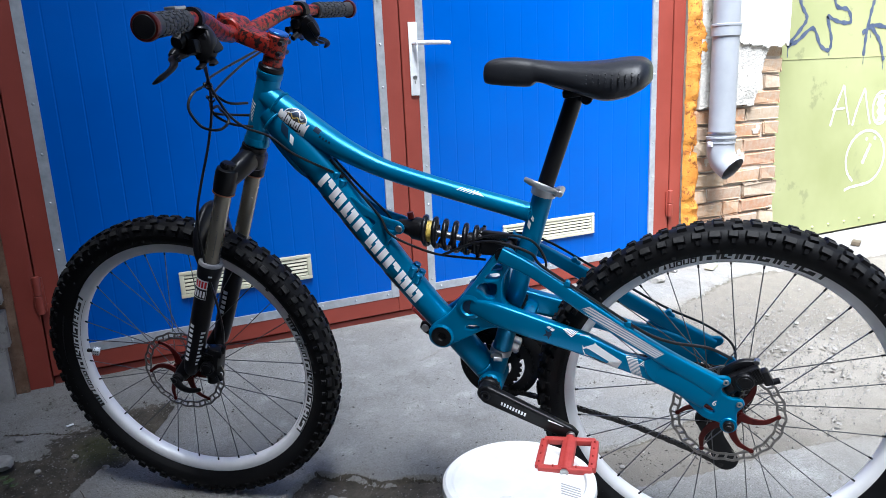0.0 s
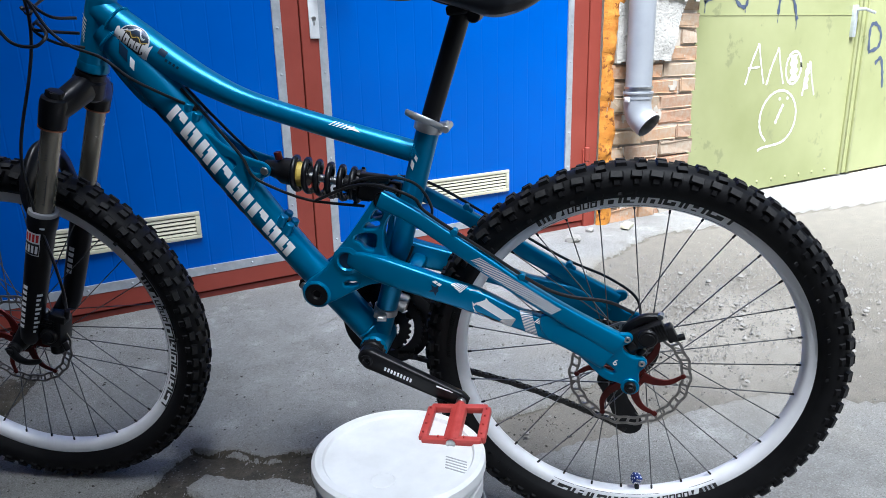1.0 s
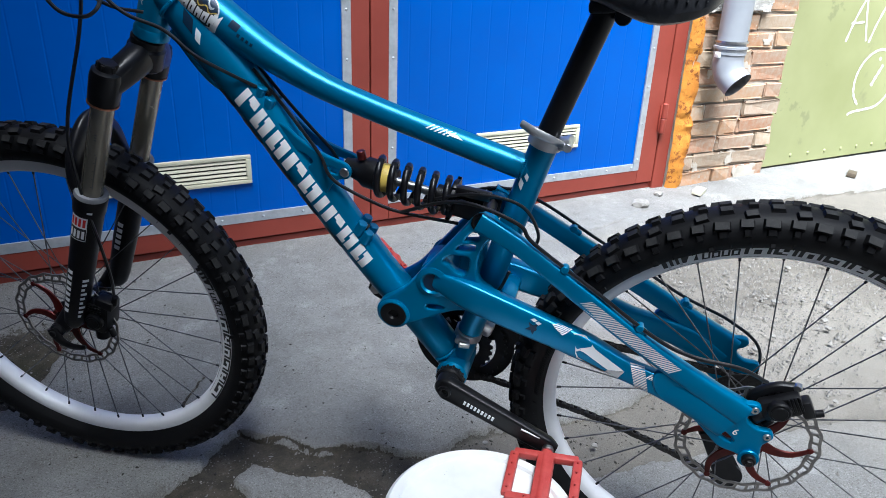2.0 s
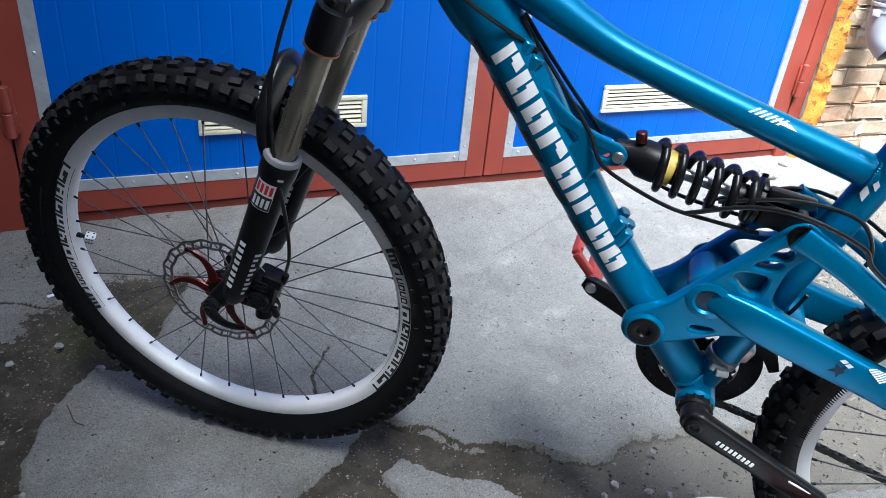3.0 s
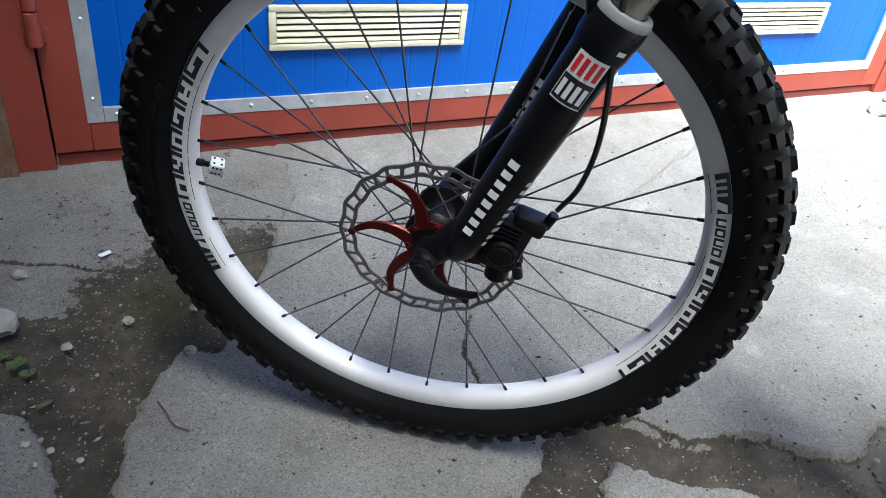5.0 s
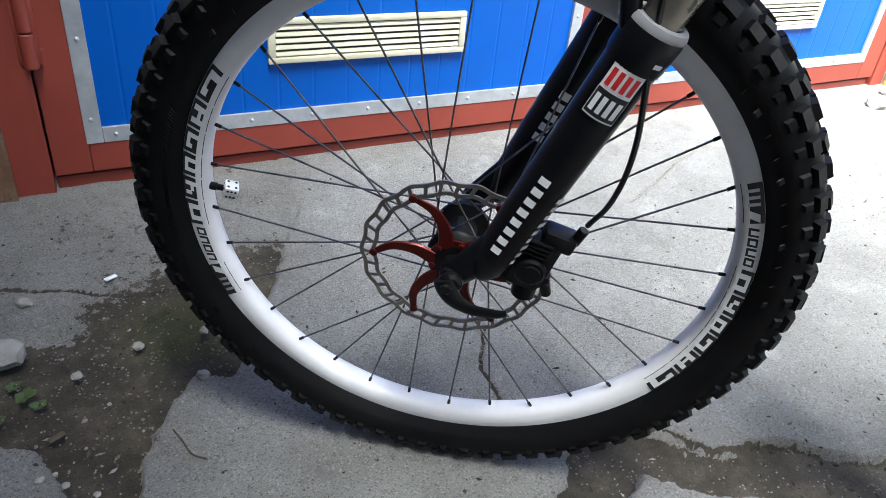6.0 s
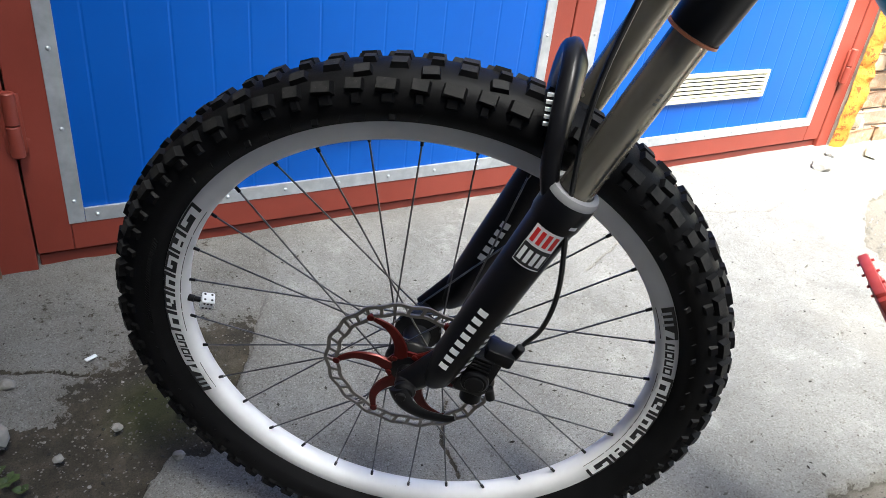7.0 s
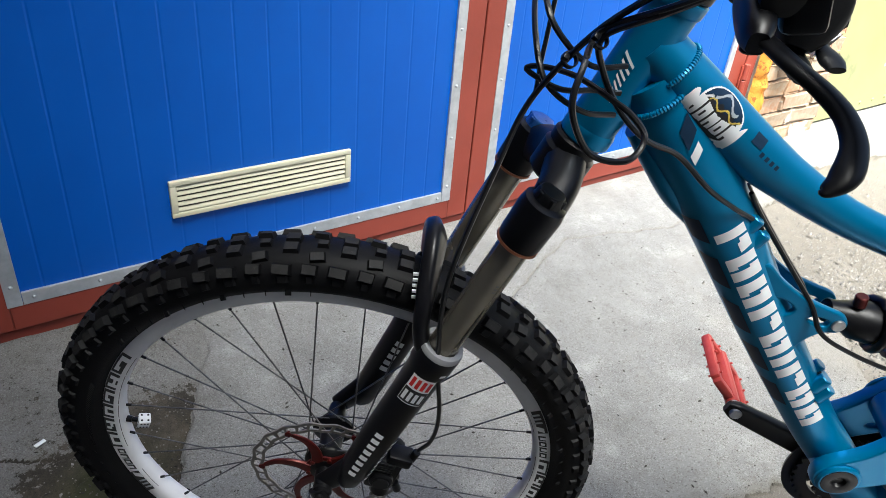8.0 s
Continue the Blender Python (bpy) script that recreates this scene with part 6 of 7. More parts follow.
for y in (-0.066, 0.066):
    bm = bmesh.new()
    rod(bm, leg(0.58, y), leg(0.752, y), 0.0162, 32)
    st = turned(part("stanchion", bm, STANCHION, bike, "champagne-coloured fork stanchion"))
    bm = bmesh.new()
    lathe(bm, [(0.0164, 0), (0.0166, 0.0006), (0.0214, 0.0012), (0.0216, -0.0012)], 28, between(leg(0.7415, y), leg(0.9, y)))
    part("copper_ring", bm, stuff_mat("copper seal", (0.35, 0.13, 0.07), (0.4, 0.16, 0.09), 0.4, 0.6, 30), st)
    if y < 0:
        def leg_patch(name, z0, z1, a0, a1, mat, parent, r, yy, off=0.0004, label=""):
            bm = bmesh.new()
            base = between(leg(0.3, yy), leg(0.9, yy))
            axis_len = lambda z: (leg(z, yy) - leg(0.3, yy)).length
            cols = []
            for i in range(9):
                a = radians(a0 + (a1 - a0) * i / 8)
                cols.append([bm.verts.new(base @ Vector(((r + off) * math.cos(a), (r + off) * math.sin(a), axis_len(z)))) for z in (z0, z1)])
            for p, q in zip(cols, cols[1:]):
                bm.faces.new((p[0], q[0], q[1], p[1]))
            return part(name, bm, mat, parent, label)
        probe = between(leg(0.3, y), leg(0.9, y)).to_3x3().inverted() @ Vector((0, -1, 0))
        OUT = math.degrees(math.atan2(probe.y, probe.x))
        fw = between(leg(0.3, y), leg(0.9, y)).to_3x3().inverted() @ Vector((1, 0, 0))
        BACK = 1 if ((math.degrees(math.atan2(fw.y, fw.x)) - OUT + 540) % 360 - 180) > 0 else -1
        for k in range(5):
            leg_patch("sag_mark", 0.614 + 0.0135 * k, 0.6155 + 0.0135 * k, OUT + BACK * 18, OUT + BACK * (26 + 5 * (k % 2)), BLACK_DECAL, st, 0.0162, y)
        leg_patch("sag_mark", 0.612, 0.666, OUT + BACK * 26, OUT + BACK * 32, BLACK_DECAL, st, 0.0162, y)
        for k in range(3):
            leg_patch("sag_mark", 0.690 + 0.004 * k, 0.692 + 0.004 * k, OUT + BACK * 8, OUT + BACK * 20, BLACK_DECAL, st, 0.0162, y)
for y in (-0.066, 0.066):
    bm = bmesh.new()
    low = leg(0.594, y)
    h = (low - leg(0.334, y)).length
    k = h / 0.26
    lathe(bm, [(1e-5, -0.006), (0.010, -0.004), (0.0165, 0.008), (0.0188, 0.03), (0.0205, 0.10), (0.0215, 0.18 * k), (0.0225, h - 0.035), (0.0242, h - 0.028), (0.0248, h - 0.006), (0.0240, h - 0.002), (0.0166, h)], 36, between(leg(0.334, y), low))
    # dropout reaching forward to the axle
    sweep(bm, smooth_path([(leg_at(0.375), y, 0.375, 0.017), (0.015, y * 0.985, 0.337, 0.0165), (0.000, y * 0.97, 0.3213, 0.015)], 4), segs=16, ratio=0.62)
    lower = turned(part("fork_lower", bm, FORK_BLACK, bike, "satin black fork lower leg" + (" with white and red label" if y < 0 else "")))
    bm = bmesh.new()
    lathe(bm, [(0.0164, 0.0), (0.0175, 0.004), (0.0228, 0.0035), (0.0245, 0.0), (0.0245, -0.003)], 32, between(leg(0.5945, y), leg(0.9, y)))
    part("wiper_seal", bm, stuff_mat("grey seal rubber", (0.22, 0.22, 0.23), (0.3, 0.3, 0.31), 0.5, 0, 40), lower, "grey dust wiper seal")
    if y < 0:
        r = 0.0226
        leg_patch("label_white", 0.544, 0.564, OUT - 42, OUT + 28, WHITE, lower, r, y, 0.0004, "white and red label half")
        leg_patch("label_edge", 0.5215, 0.5445, OUT - 43, OUT + 29, WHITE, lower, r, y, 0.0002)
        leg_patch("label_black", 0.523, 0.544, OUT - 41.5, OUT + 27.5, BLACK_DECAL, lower, r, y, 0.0005, "black label half")
        for q in range(4):
            leg_patch("label_bar", 0.547, 0.561, OUT - 36 + 16 * q, OUT - 26 + 16 * q, RED_DECAL, lower, r, y, 0.0008)
            leg_patch("label_bar", 0.526, 0.540, OUT - 36 + 16 * q, OUT - 26 + 16 * q, WHITE, lower, r, y, 0.0008)
        for q in range(8):
            leg_patch("side_bar", 0.372 + 0.0115 * q, 0.3788 + 0.0115 * q, OUT - BACK * 31, OUT - BACK * 5, WHITE, lower, 0.0203 + 0.00016 * q, y, 0.0006)
        for q in range(9):
            leg_patch("small_print", 0.365 + 0.0095 * q, 0.370 + 0.0095 * q, OUT + BACK * 38, OUT + BACK * (52 + 6 * (q % 3)), WHITE, lower, 0.0202 + 0.00014 * q, y, 0.0007)
        leg_patch("small_print", 0.5725, 0.576, OUT + BACK * 22, OUT + BACK * 40, WHITE, lower, 0.0238, y, 0.0008)
    else:
        for q in range(5):
            leg_patch("side_bar", 0.42 + 0.012 * q, 0.428 + 0.012 * q, OUT - 20, OUT + 8, WHITE, lower, 0.0212, y, 0.0008)
# arch over the tyre, in front of the legs
bm = bmesh.new()
arch = [(leg_at(0.580) - 0.012, -0.062, 0.578, 0.014), (leg_at(0.61) - 0.030, -0.060, 0.614, 0.014), (leg_at(0.65) - 0.044, -0.050, 0.648, 0.0145), (leg_at(0.68) - 0.052, -0.024, 0.678, 0.015), (leg_at(0.69) - 0.054, 0, 0.688, 0.015)]
arch = arch + [(x, -y, z, r) for x, y, z, r in arch[-2::-1]]
sweep(bm, smooth_path(arch, 6), segs=14, ratio=0.62, up=(1, 0, 0.45), power=3.2)
arch_ob = turned(part("fork_arch", bm, FORK_BLACK, bike, "black fork arch over the tyre"))
bm = bmesh.new()
for q in range(5):
    box(bm, pose(leg_at(0.664) - 0.046 - 0.012, -0.0395 - 0.0025 * q, 0.668 - 0.0055 * q, 0, 0, 0), (0.012, 0.0022, 0.0030))
part("arch_bars", bm, WHITE, arch_ob)
# quick release
bm = bmesh.new()
rod(bm, (-0.001, -0.066, 0.338), (-0.001, -0.082, 0.338), 0.0125, 20, rim=0.003)
qr = turned(part("quick_release", bm, BLACK, bike, "black quick-release skewer with curved lever"))
bm = bmesh.new()
sweep(bm, smooth_path([(-0.008, -0.080, 0.344, 0.0105), (-0.003, -0.081, 0.332, 0.0110), (0.006, -0.083, 0.321, 0.0095), (0.024, -0.086, 0.315, 0.0072), (0.046, -0.090, 0.318, 0.0058), (0.058, -0.091, 0.322, 0.0035)], 6), segs=14, ratio=0.5)
part("release_lever", bm, BLACK, qr)
bm = bmesh.new()
rod(bm, (-0.004, -0.084, 0.337), (-0.004, -0.0885, 0.337), 0.0058, 16)
part("lever_cap", bm, BLACK, qr)
qr.matrix_basis = STEER @ Matrix.Translation((0.001, 0, -0.0167))


def caliper(name, x, y, z, ang, label, steer, size=1.0):
    """A two-piston disc caliper with mount, bolts and hose banjo."""
    m = pose(x, y, z, 0, ang) @ Matrix.Scale(size, 4)
    bm = bmesh.new()
    box(bm, m @ pose(0, -0.011, 0), (0.036, 0.021, 0.062), 0.005)
    box(bm, m @ pose(0, 0.014, 0), (0.034, 0.018, 0.056), 0.005)
    box(bm, m @ pose(0.014, 0, 0.0), (0.012, 0.040, 0.054), 0.004)
    rod(bm, m @ Vector((0.0, -0.014, -0.004)), m @ Vector((0.0, -0.029, -0.004)), 0.0155, 20)
    rod(bm, m @ Vector((0.0, -0.028, -0.004)), m @ Vector((0.0, -0.0315, -0.004)), 0.0105, 18)
    box(bm, m @ pose(0.012, -0.010, 0.034), (0.032, 0.024, 0.018), 0.004)
    for q in range(4):
        box(bm, m @ pose(-0.004, -0.0225, 0.014 + 0.005 * q), (0.026, 0.004, 0.0026), 0.0008)
    rod(bm, m @ Vector((0.006, -0.008, -0.028)), m @ Vector((0.010, -0.010, -0.048)), 0.0125, 18, rim=0.003)
    rod(bm, m @ Vector((0.022, -0.012, -0.02)), m @ Vector((0.030, -0.012, -0.034)), 0.0055, 12)
    cal = part(name, bm, BLACK, bike, label)
    bm = bmesh.new()
    sweep(bm, smooth_path([m @ Vector((-0.016, 0.004, 0.026)), m @ Vector((-0.026, 0.002, 0.002)), m @ Vector((-0.020, 0.003, -0.032)), m @ Vector((-0.002, 0.003, -0.044))], 5), 0.0075, 10, ratio=0.8, power=3)
    part("caliper_mount", bm, BLACK, cal)
    for q in ((-0.020, 0.030), (-0.006, -0.040)):
        bm = bmesh.new()
        rod(bm, m @ Vector((q[0], -0.006, q[1])), m @ Vector((q[0], 0.004, q[1] + (0.003))), 0.0052, 12)
        part("caliper_bolt", bm, STEEL, cal)
    bm = bmesh.new()
    rod(bm, m @ Vector((0.026, -0.012, 0.036)), m @ Vector((0.028, -0.012, 0.054)), 0.0052, 12)
    part("banjo", bm, BLACK, cal)
    if steer:
        turned(cal)
    return m


fm = caliper("front_caliper", 0.075, -0.047, 0.351, 16, "black front disc brake caliper", True)
rm = caliper("rear_caliper", 1.156, -0.055, 0.418, 62, "black rear disc brake caliper", False, 0.86)

# -- stem and bars --
BM = STEER @ Matrix.Translation((0.250, 0, 1.029)) @ Matrix.Rotation(radians(-1.4), 4, AXIS) @ pose(0, 0, 0, -1.2) @ Matrix.Diagonal((1, 0.935, 1, 1)) @ Matrix.Translation((-0.245, 0, -1.035))
bm = bmesh.new()
rod(bm, (axis_at(0.966), 0, 0.966), (axis_at(0.984), 0, 0.984), 0.0185, 24)
turned(part("red_spacers", bm, STEM_RED, bike, "red headset spacers"))
bm = bmesh.new()
rod(bm, (axis_at(0.982), 0, 0.982), (axis_at(1.022), 0, 1.022), 0.0200, 28)
box(bm, pose(0.278, 0, 1.017, 0, 24), (0.078, 0.050, 0.030), 0.007)
rod(bm, (0.243, -0.029, 1.036), (0.243, 0.029, 1.036), 0.0225, 24)
box(bm, pose(0.226, 0, 1.043, 0, 24), (0.020, 0.056, 0.044), 0.004)
stem = turned(part("stem", bm, STEM_RED, bike, "short red stem with black streaks"))
bm = bmesh.new()
rod(bm, (axis_at(1.022), 0, 1.022), (axis_at(1.026), 0, 1.026), 0.0185, 24)
part("top_cap", bm, BLUE_CAP, stem, "blue-printed top cap")
bolts = [((axis_at(z) + 0.014, -0.022, z - 0.004), (axis_at(z) + 0.014, 0.022, z - 0.004), 0.0048) for z in (0.992, 1.010)]
bolts += [((0.222 + dz * -0.4, y, 1.043 + dz), (0.210 + dz * -0.4, y, 1.048 + dz), 0.0042) for y in (-0.02, 0.02) for dz in (-0.014, 0.016)]
for a, b, r in bolts:
    bm = bmesh.new()
    rod(bm, a, b, r, 12)
    part("stem_bolt", bm, BLACK, stem)
half = [(0.243, 0, 1.036, 0.0155), (0.243, -0.045, 1.036, 0.0155), (0.247, -0.085, 1.043, 0.0150), (0.262, -0.148, 1.060, 0.0130), (0.276, -0.195, 1.066, 0.0112), (0.297, -0.290, 1.064, 0.0111), (0.319, -0.408, 1.061, 0.0111)]
bm = bmesh.new()
sweep(bm, smooth_path([(x, -y, z, r) for x, y, z, r in half[::-1]] + half[1:], 6), segs=20, up=(0, 0, 1))
bar = part("handlebar", bm, BAR_RED, bike, "red riser handlebar splattered with black")
bar.matrix_basis = BM
for s in (-1, 1):
    e0, e1 = Vector((0.294, s * 0.272, 1.064)), Vector((0.322, s * 0.420, 1.0605))
    gm = between(e0, e1)
    gl = (e1 - e0).length
    bm = bmesh.new()
    lathe(bm, [(0.0115, 0), (0.0165, 0.001), (0.0165, 0.010), (0.0155, 0.012), (0.0158, gl - 0.012), (0.0165, gl - 0.010)], 28, gm)
    for i in range(7):
        for k in range(10):
            a = 2 * math.pi * k / 10 + 0.3 * (i % 2)
            box(bm, gm @ Matrix.Rotation(a, 4, "Z") @ Matrix.Translation((0.0158, 0, 0.022 + 0.0145 * i)), (0.0022, 0.0075, 0.0115), 0.0006)
    grip = part("grip", bm, GRIP, bike, "dark ribbed rubber grip with red end ring")
    grip.matrix_basis = BM
    bm = bmesh.new()
    lathe(bm, [(0.0165, gl - 0.010), (0.0195, gl - 0.009), (0.0200, gl - 0.002), (0.0185, gl + 0.001), (0.016, gl + 0.0015)], 28, gm)
    part("end_ring", bm, RED_ANO, grip, "red lock ring")
    bm = bmesh.new()
    lathe(bm, [(0.0162, gl + 0.001), (0.015, gl + 0.003), (0.010, gl + 0.004), (1e-5, gl + 0.004)], 24, gm)
    part("end_plug", bm, BLACK, grip)
    # brake lever with reservoir, clamp and blade
    bm = bmesh.new()
    cx = Vector((0.281, s * 0.222, 1.0655))
    lathe(bm, [(0.0112, -0.009), (0.0180, -0.008), (0.0180, 0.008), (0.0112, 0.009)], 24, between(cx, cx + Vector((0.18, s * 1.0, 0))))
    box(bm, pose(0.271, s * 0.222, 1.049, 0, -18, s * 9), (0.022, 0.020, 0.026), 0.004)
    lv = part("brake_lever", bm, BLACK, bike, "black hydraulic brake lever")
    lv.matrix_basis = BM
    # slim master cylinder, reservoir bulge and pivot ears
    bm = bmesh.new()
    sweep(bm, smooth_path([(0.274, s * 0.196, 1.040, 0.009), (0.272, s * 0.214, 1.041, 0.0120), (0.270, s * 0.244, 1.038, 0.0125), (0.268, s * 0.262, 1.032, 0.0095)], 5), segs=18, power=2.6)
    part("master_cylinder", bm, BLACK, lv)
    bm = bmesh.new()
    sweep(bm, smooth_path([(0.268, s * 0.206, 1.028, 0.007), (0.265, s * 0.232, 1.021, 0.0105), (0.262, s * 0.258, 1.016, 0.0100), (0.260, s * 0.270, 1.013, 0.006)], 5), segs=16, ratio=0.8, power=3)
    part("reservoir", bm, FORK_BLACK, lv)
    bm = bmesh.new()
    rod(bm, (0.262, s * 0.256, 1.004), (0.262, s * 0.256, 1.026), 0.0048, 12, rim=0.001)
    part("pivot_pin", bm, BLACK, lv)
    bm = bmesh.new()
    rod(bm, (0.260, s * 0.186, 1.030), (0.262, s * 0.200, 1.030), 0.0068, 6)
    part("hose_nut", bm, BLACK, lv)
    bm = bmesh.new()
    back = BM.inverted()
    bent = [back @ Vector(q) for q in ((0.292, -0.272, 1.004), (0.305, -0.287, 0.998), (0.312, -0.301, 0.993), (0.313, -0.316, 0.987), (0.308, -0.329, 0.980), (0.301, -0.334, 0.975))]
    radii = (0.0058, 0.0062, 0.0060, 0.0060, 0.0066, 0.0040)
    sweep(bm, smooth_path([(0.262, s * 0.254, 1.015, 0.0055)] + [(q.x, q.y * -s, q.z, r) for q, r in zip(bent, radii)] + [(bent[-1].x - 0.003, bent[-1].y * -s, bent[-1].z - 0.001, 0.0012)], 6), segs=16, ratio=0.62, up=(0, 0, 1))
    part("lever_blade", bm, BLACK, lv, "curved black lever blade")
    # trigger shifter: rounded pod with cover, two thumb paddles and cable barrel
    bm = bmesh.new()
    sweep(bm, smooth_path([(0.286, s * 0.214, 1.050, 0.013), (0.292, s * 0.220, 1.038, 0.018), (0.296, s * 0.226, 1.022, 0.019), (0.294, s * 0.232, 1.010, 0.015), (0.292, s * 0.236, 1.002, 0.008)], 5), segs=20, ratio=0.66, power=5)
    box(bm, pose(0.306, s * 0.222, 1.028, 10, -24, s * 14), (0.014, 0.026, 0.034), 0.004)
    box(bm, pose(0.286, s * 0.246, 1.024, -8, -10, s * 10), (0.022, 0.016, 0.022), 0.004)
    rod(bm, (0.278, s * 0.196, 1.020), (0.272, s * 0.180, 1.012), 0.0060, 14)
    sh = part("gear_shifter", bm, BLACK, bike, "black trigger gear shifter")
    sh.matrix_basis = BM
    for q in (0, 1):
        bm = bmesh.new()
        sweep(bm, smooth_path([(0.300 - 0.012 * q, s * 0.226, 1.010 - 0.004 * q, 0.006), (0.308 - 0.014 * q, s * (0.230 + 0.008 * q), 1.002 - 0.004 * q, 0.0060), (0.312 - 0.018 * q, s * (0.238 + 0.010 * q), 0.998 - 0.004 * q, 0.0075), (0.313 - 0.019 * q, s * (0.246 + 0.010 * q), 0.996 - 0.004 * q, 0.005)], 4), segs=12, ratio=0.4, up=(0, 0, 1))
        part("thumb_paddle", bm, BLACK, sh)
    bm = bmesh.new()
    lathe(bm, [(1e-5, 0.004), (0.013, 0.0035), (0.0165, 0.001), (0.017, -0.003)], 24, Matrix.Translation((0.290, s * 0.223, 1.046)) @ pose(0, 0, 0, -24, -14))
    part("shifter_cover", bm, FORK_BLACK, sh)
    bm = bmesh.new()
    box(bm, pose(0.270, s * 0.250, 1.083, 0, 0, s * 10), (0.022, 0.026, 0.005), 0.0015)
    part("clamp_plate", bm, SILVER, sh)

# -- cranks, pedals, chain --
PED_L, PED_R, BB = (0.862, 0.287), (0.535, 0.401), (0.699, 0.344)
for s, (px, pz) in ((-1, PED_L), (1, PED_R)):
    bm = bmesh.new()
    cpath = [(BB[0] + (px - BB[0]) * t, s * (0.066 + 0.020 * t), BB[1] + (pz - BB[1]) * t, r) for t, r in ((-0.06, 0.012), (0.0, 0.0185), (0.10, 0.0185), (0.5, 0.0165), (0.93, 0.0145), (1.0, 0.0135), (1.07, 0.008))]
    sweep(bm, smooth_path(cpath, 4), segs=20, ratio=0.55, up=(0, 1, 0), power=4)
    rod(bm, (BB[0], s * 0.048, BB[1]), (BB[0], s * 0.072, BB[1]), 0.0175, 24)
    crank = part("crank_arm", bm, BLACK, bike, "black crank arm" + (" with white print" if s < 0 else ""))
    bm = bmesh.new()
    lathe(bm, [(0.0105, 0), (0.0105, 0.003), (0.0075, 0.0042), (0.005, 0.003), (0.0045, 0.0), (1e-5, 0.0)], 18, Matrix.Translation((BB[0], s * 0.0760, BB[1])) @ pose(0, 0, 0, 90 if s < 0 else -90))
    part("crank_bolt", bm, STEEL if s > 0 else BLACK, crank)
    bm = bmesh.new()
    rod(bm, (px, s * 0.076, pz), (px, s * 0.0985, pz), 0.0085, 14)
    part("pedal_axle", bm, STEEL, crank)
    if s < 0:
        bm = bmesh.new()
        dx, dz = px - BB[0], pz - BB[1]
        for k in range(9):
            t = 0.20 + 0.034 * k
            box(bm, Matrix.Translation((BB[0] + dx * t, -(0.0758 + 0.020 * t), BB[1] + dz * t - 0.001)) @ pose(0, 0, 0, 0, -math.degrees(math.atan2(dz, dx))), (0.0034, 0.0016, 0.0066))
        part("print_bar", bm, WHITE, crank, "small white printed bars")
        bm = bmesh.new()
        box(bm, Matrix.Translation((BB[0] + dx * 0.83, -0.0905, BB[1] + dz * 0.83 + 0.0105)) @ pose(0, 0, 0, 0, -math.degrees(math.atan2(dz, dx))), (0.030, 0.002, 0.0016))
        part("print_line", bm, WHITE, crank)


def pedal(name, m, label):
    """A platform pedal: axle body, two cross bars, two side rails and pins; axle along y, at the pose m."""
    bm = bmesh.new()
    rod(bm, m @ Vector((0, -0.046, 0)), m @ Vector((0, 0.050, 0)), 0.0095, 14)
    for x in (-0.046, 0.046):
        box(bm, m @ pose(x, 0, 0), (0.0135, 0.080, 0.0125), 0.003)
    for y in (-0.041, 0.041):
        box(bm, m @ pose(0, y, 0), (0.094, 0.012, 0.0125), 0.003)
    box(bm, m @ pose(0, 0, 0), (0.025, 0.090, 0.0165), 0.004)
    p = part(name, bm, PEDAL_RED, bike, label)
    pins = [(x, y, z) for x in (-0.046, 0.046) for y in (-0.03, -0.008, 0.014, 0.032) for z in (-1, 1)] + [(x, -0.041, z) for x in (-0.02, 0.02) for z in (-1, 1)]
    for x, y, z in pins:
        bm = bmesh.new()
        rod(bm, m @ Vector((x, y, z * 0.005)), m @ Vector((x, y, z * 0.0098)), 0.0017, 6)
        part("pedal_pin", bm, PEDAL_RED, p)
    bm = bmesh.new()
    lathe(bm, [(0.0075, 0), (0.0075, 0.0025), (0.0048, 0.003), (0.0040, 0.0005), (1e-5, 0.0005)], 14, m @ Matrix.Translation((0, -0.0475, 0)) @ pose(0, 0, 0, 90))
    part("axle_end", bm, STEEL, p)


pedal("left_pedal", Matrix.Translation((0.862, -0.146, 0.281)) @ pose(0, 0, 0, 1.5, -4), "red platform pedal resting on the bucket lid")
pedal("right_pedal", Matrix.Translation((0.535, 0.146, 0.401)) @ pose(0, 0, 0, 0, -48, 180), "red platform pedal on the far crank")


def toothed(bm, r, y, teeth, th=0.003, hole=0.5):
    outer, inner = [], []
    n = teeth * 4
    pts = []
    for k in range(n):
        a = 2 * math.pi * k / n
        rr = r + (0.004 if k % 4 in (1, 2) else 0.0)
        pts.append((rr, a))
    for yy in (y - th / 2, y + th / 2):
        outer.append([bm.verts.new((BB[0] + q * math.cos(a), yy, BB[1] + q * math.sin(a))) for q, a in pts])
        inner.append([bm.verts.new((BB[0] + r * hole * math.cos(a), yy, BB[1] + r * hole * math.sin(a))) for q, a in pts])
    for k in range(n):
        q = (k + 1) % n
        bm.faces.new((outer[0][k], outer[0][q], inner[0][q], inner[0][k]))
        bm.faces.new((outer[1][k], inner[1][k], inner[1][q], outer[1][q]))
        bm.faces.new((outer[0][k], outer[1][k], outer[1][q], outer[0][q]))
        bm.faces.new((inner[0][k], inner[0][q], inner[1][q], inner[1][k]))


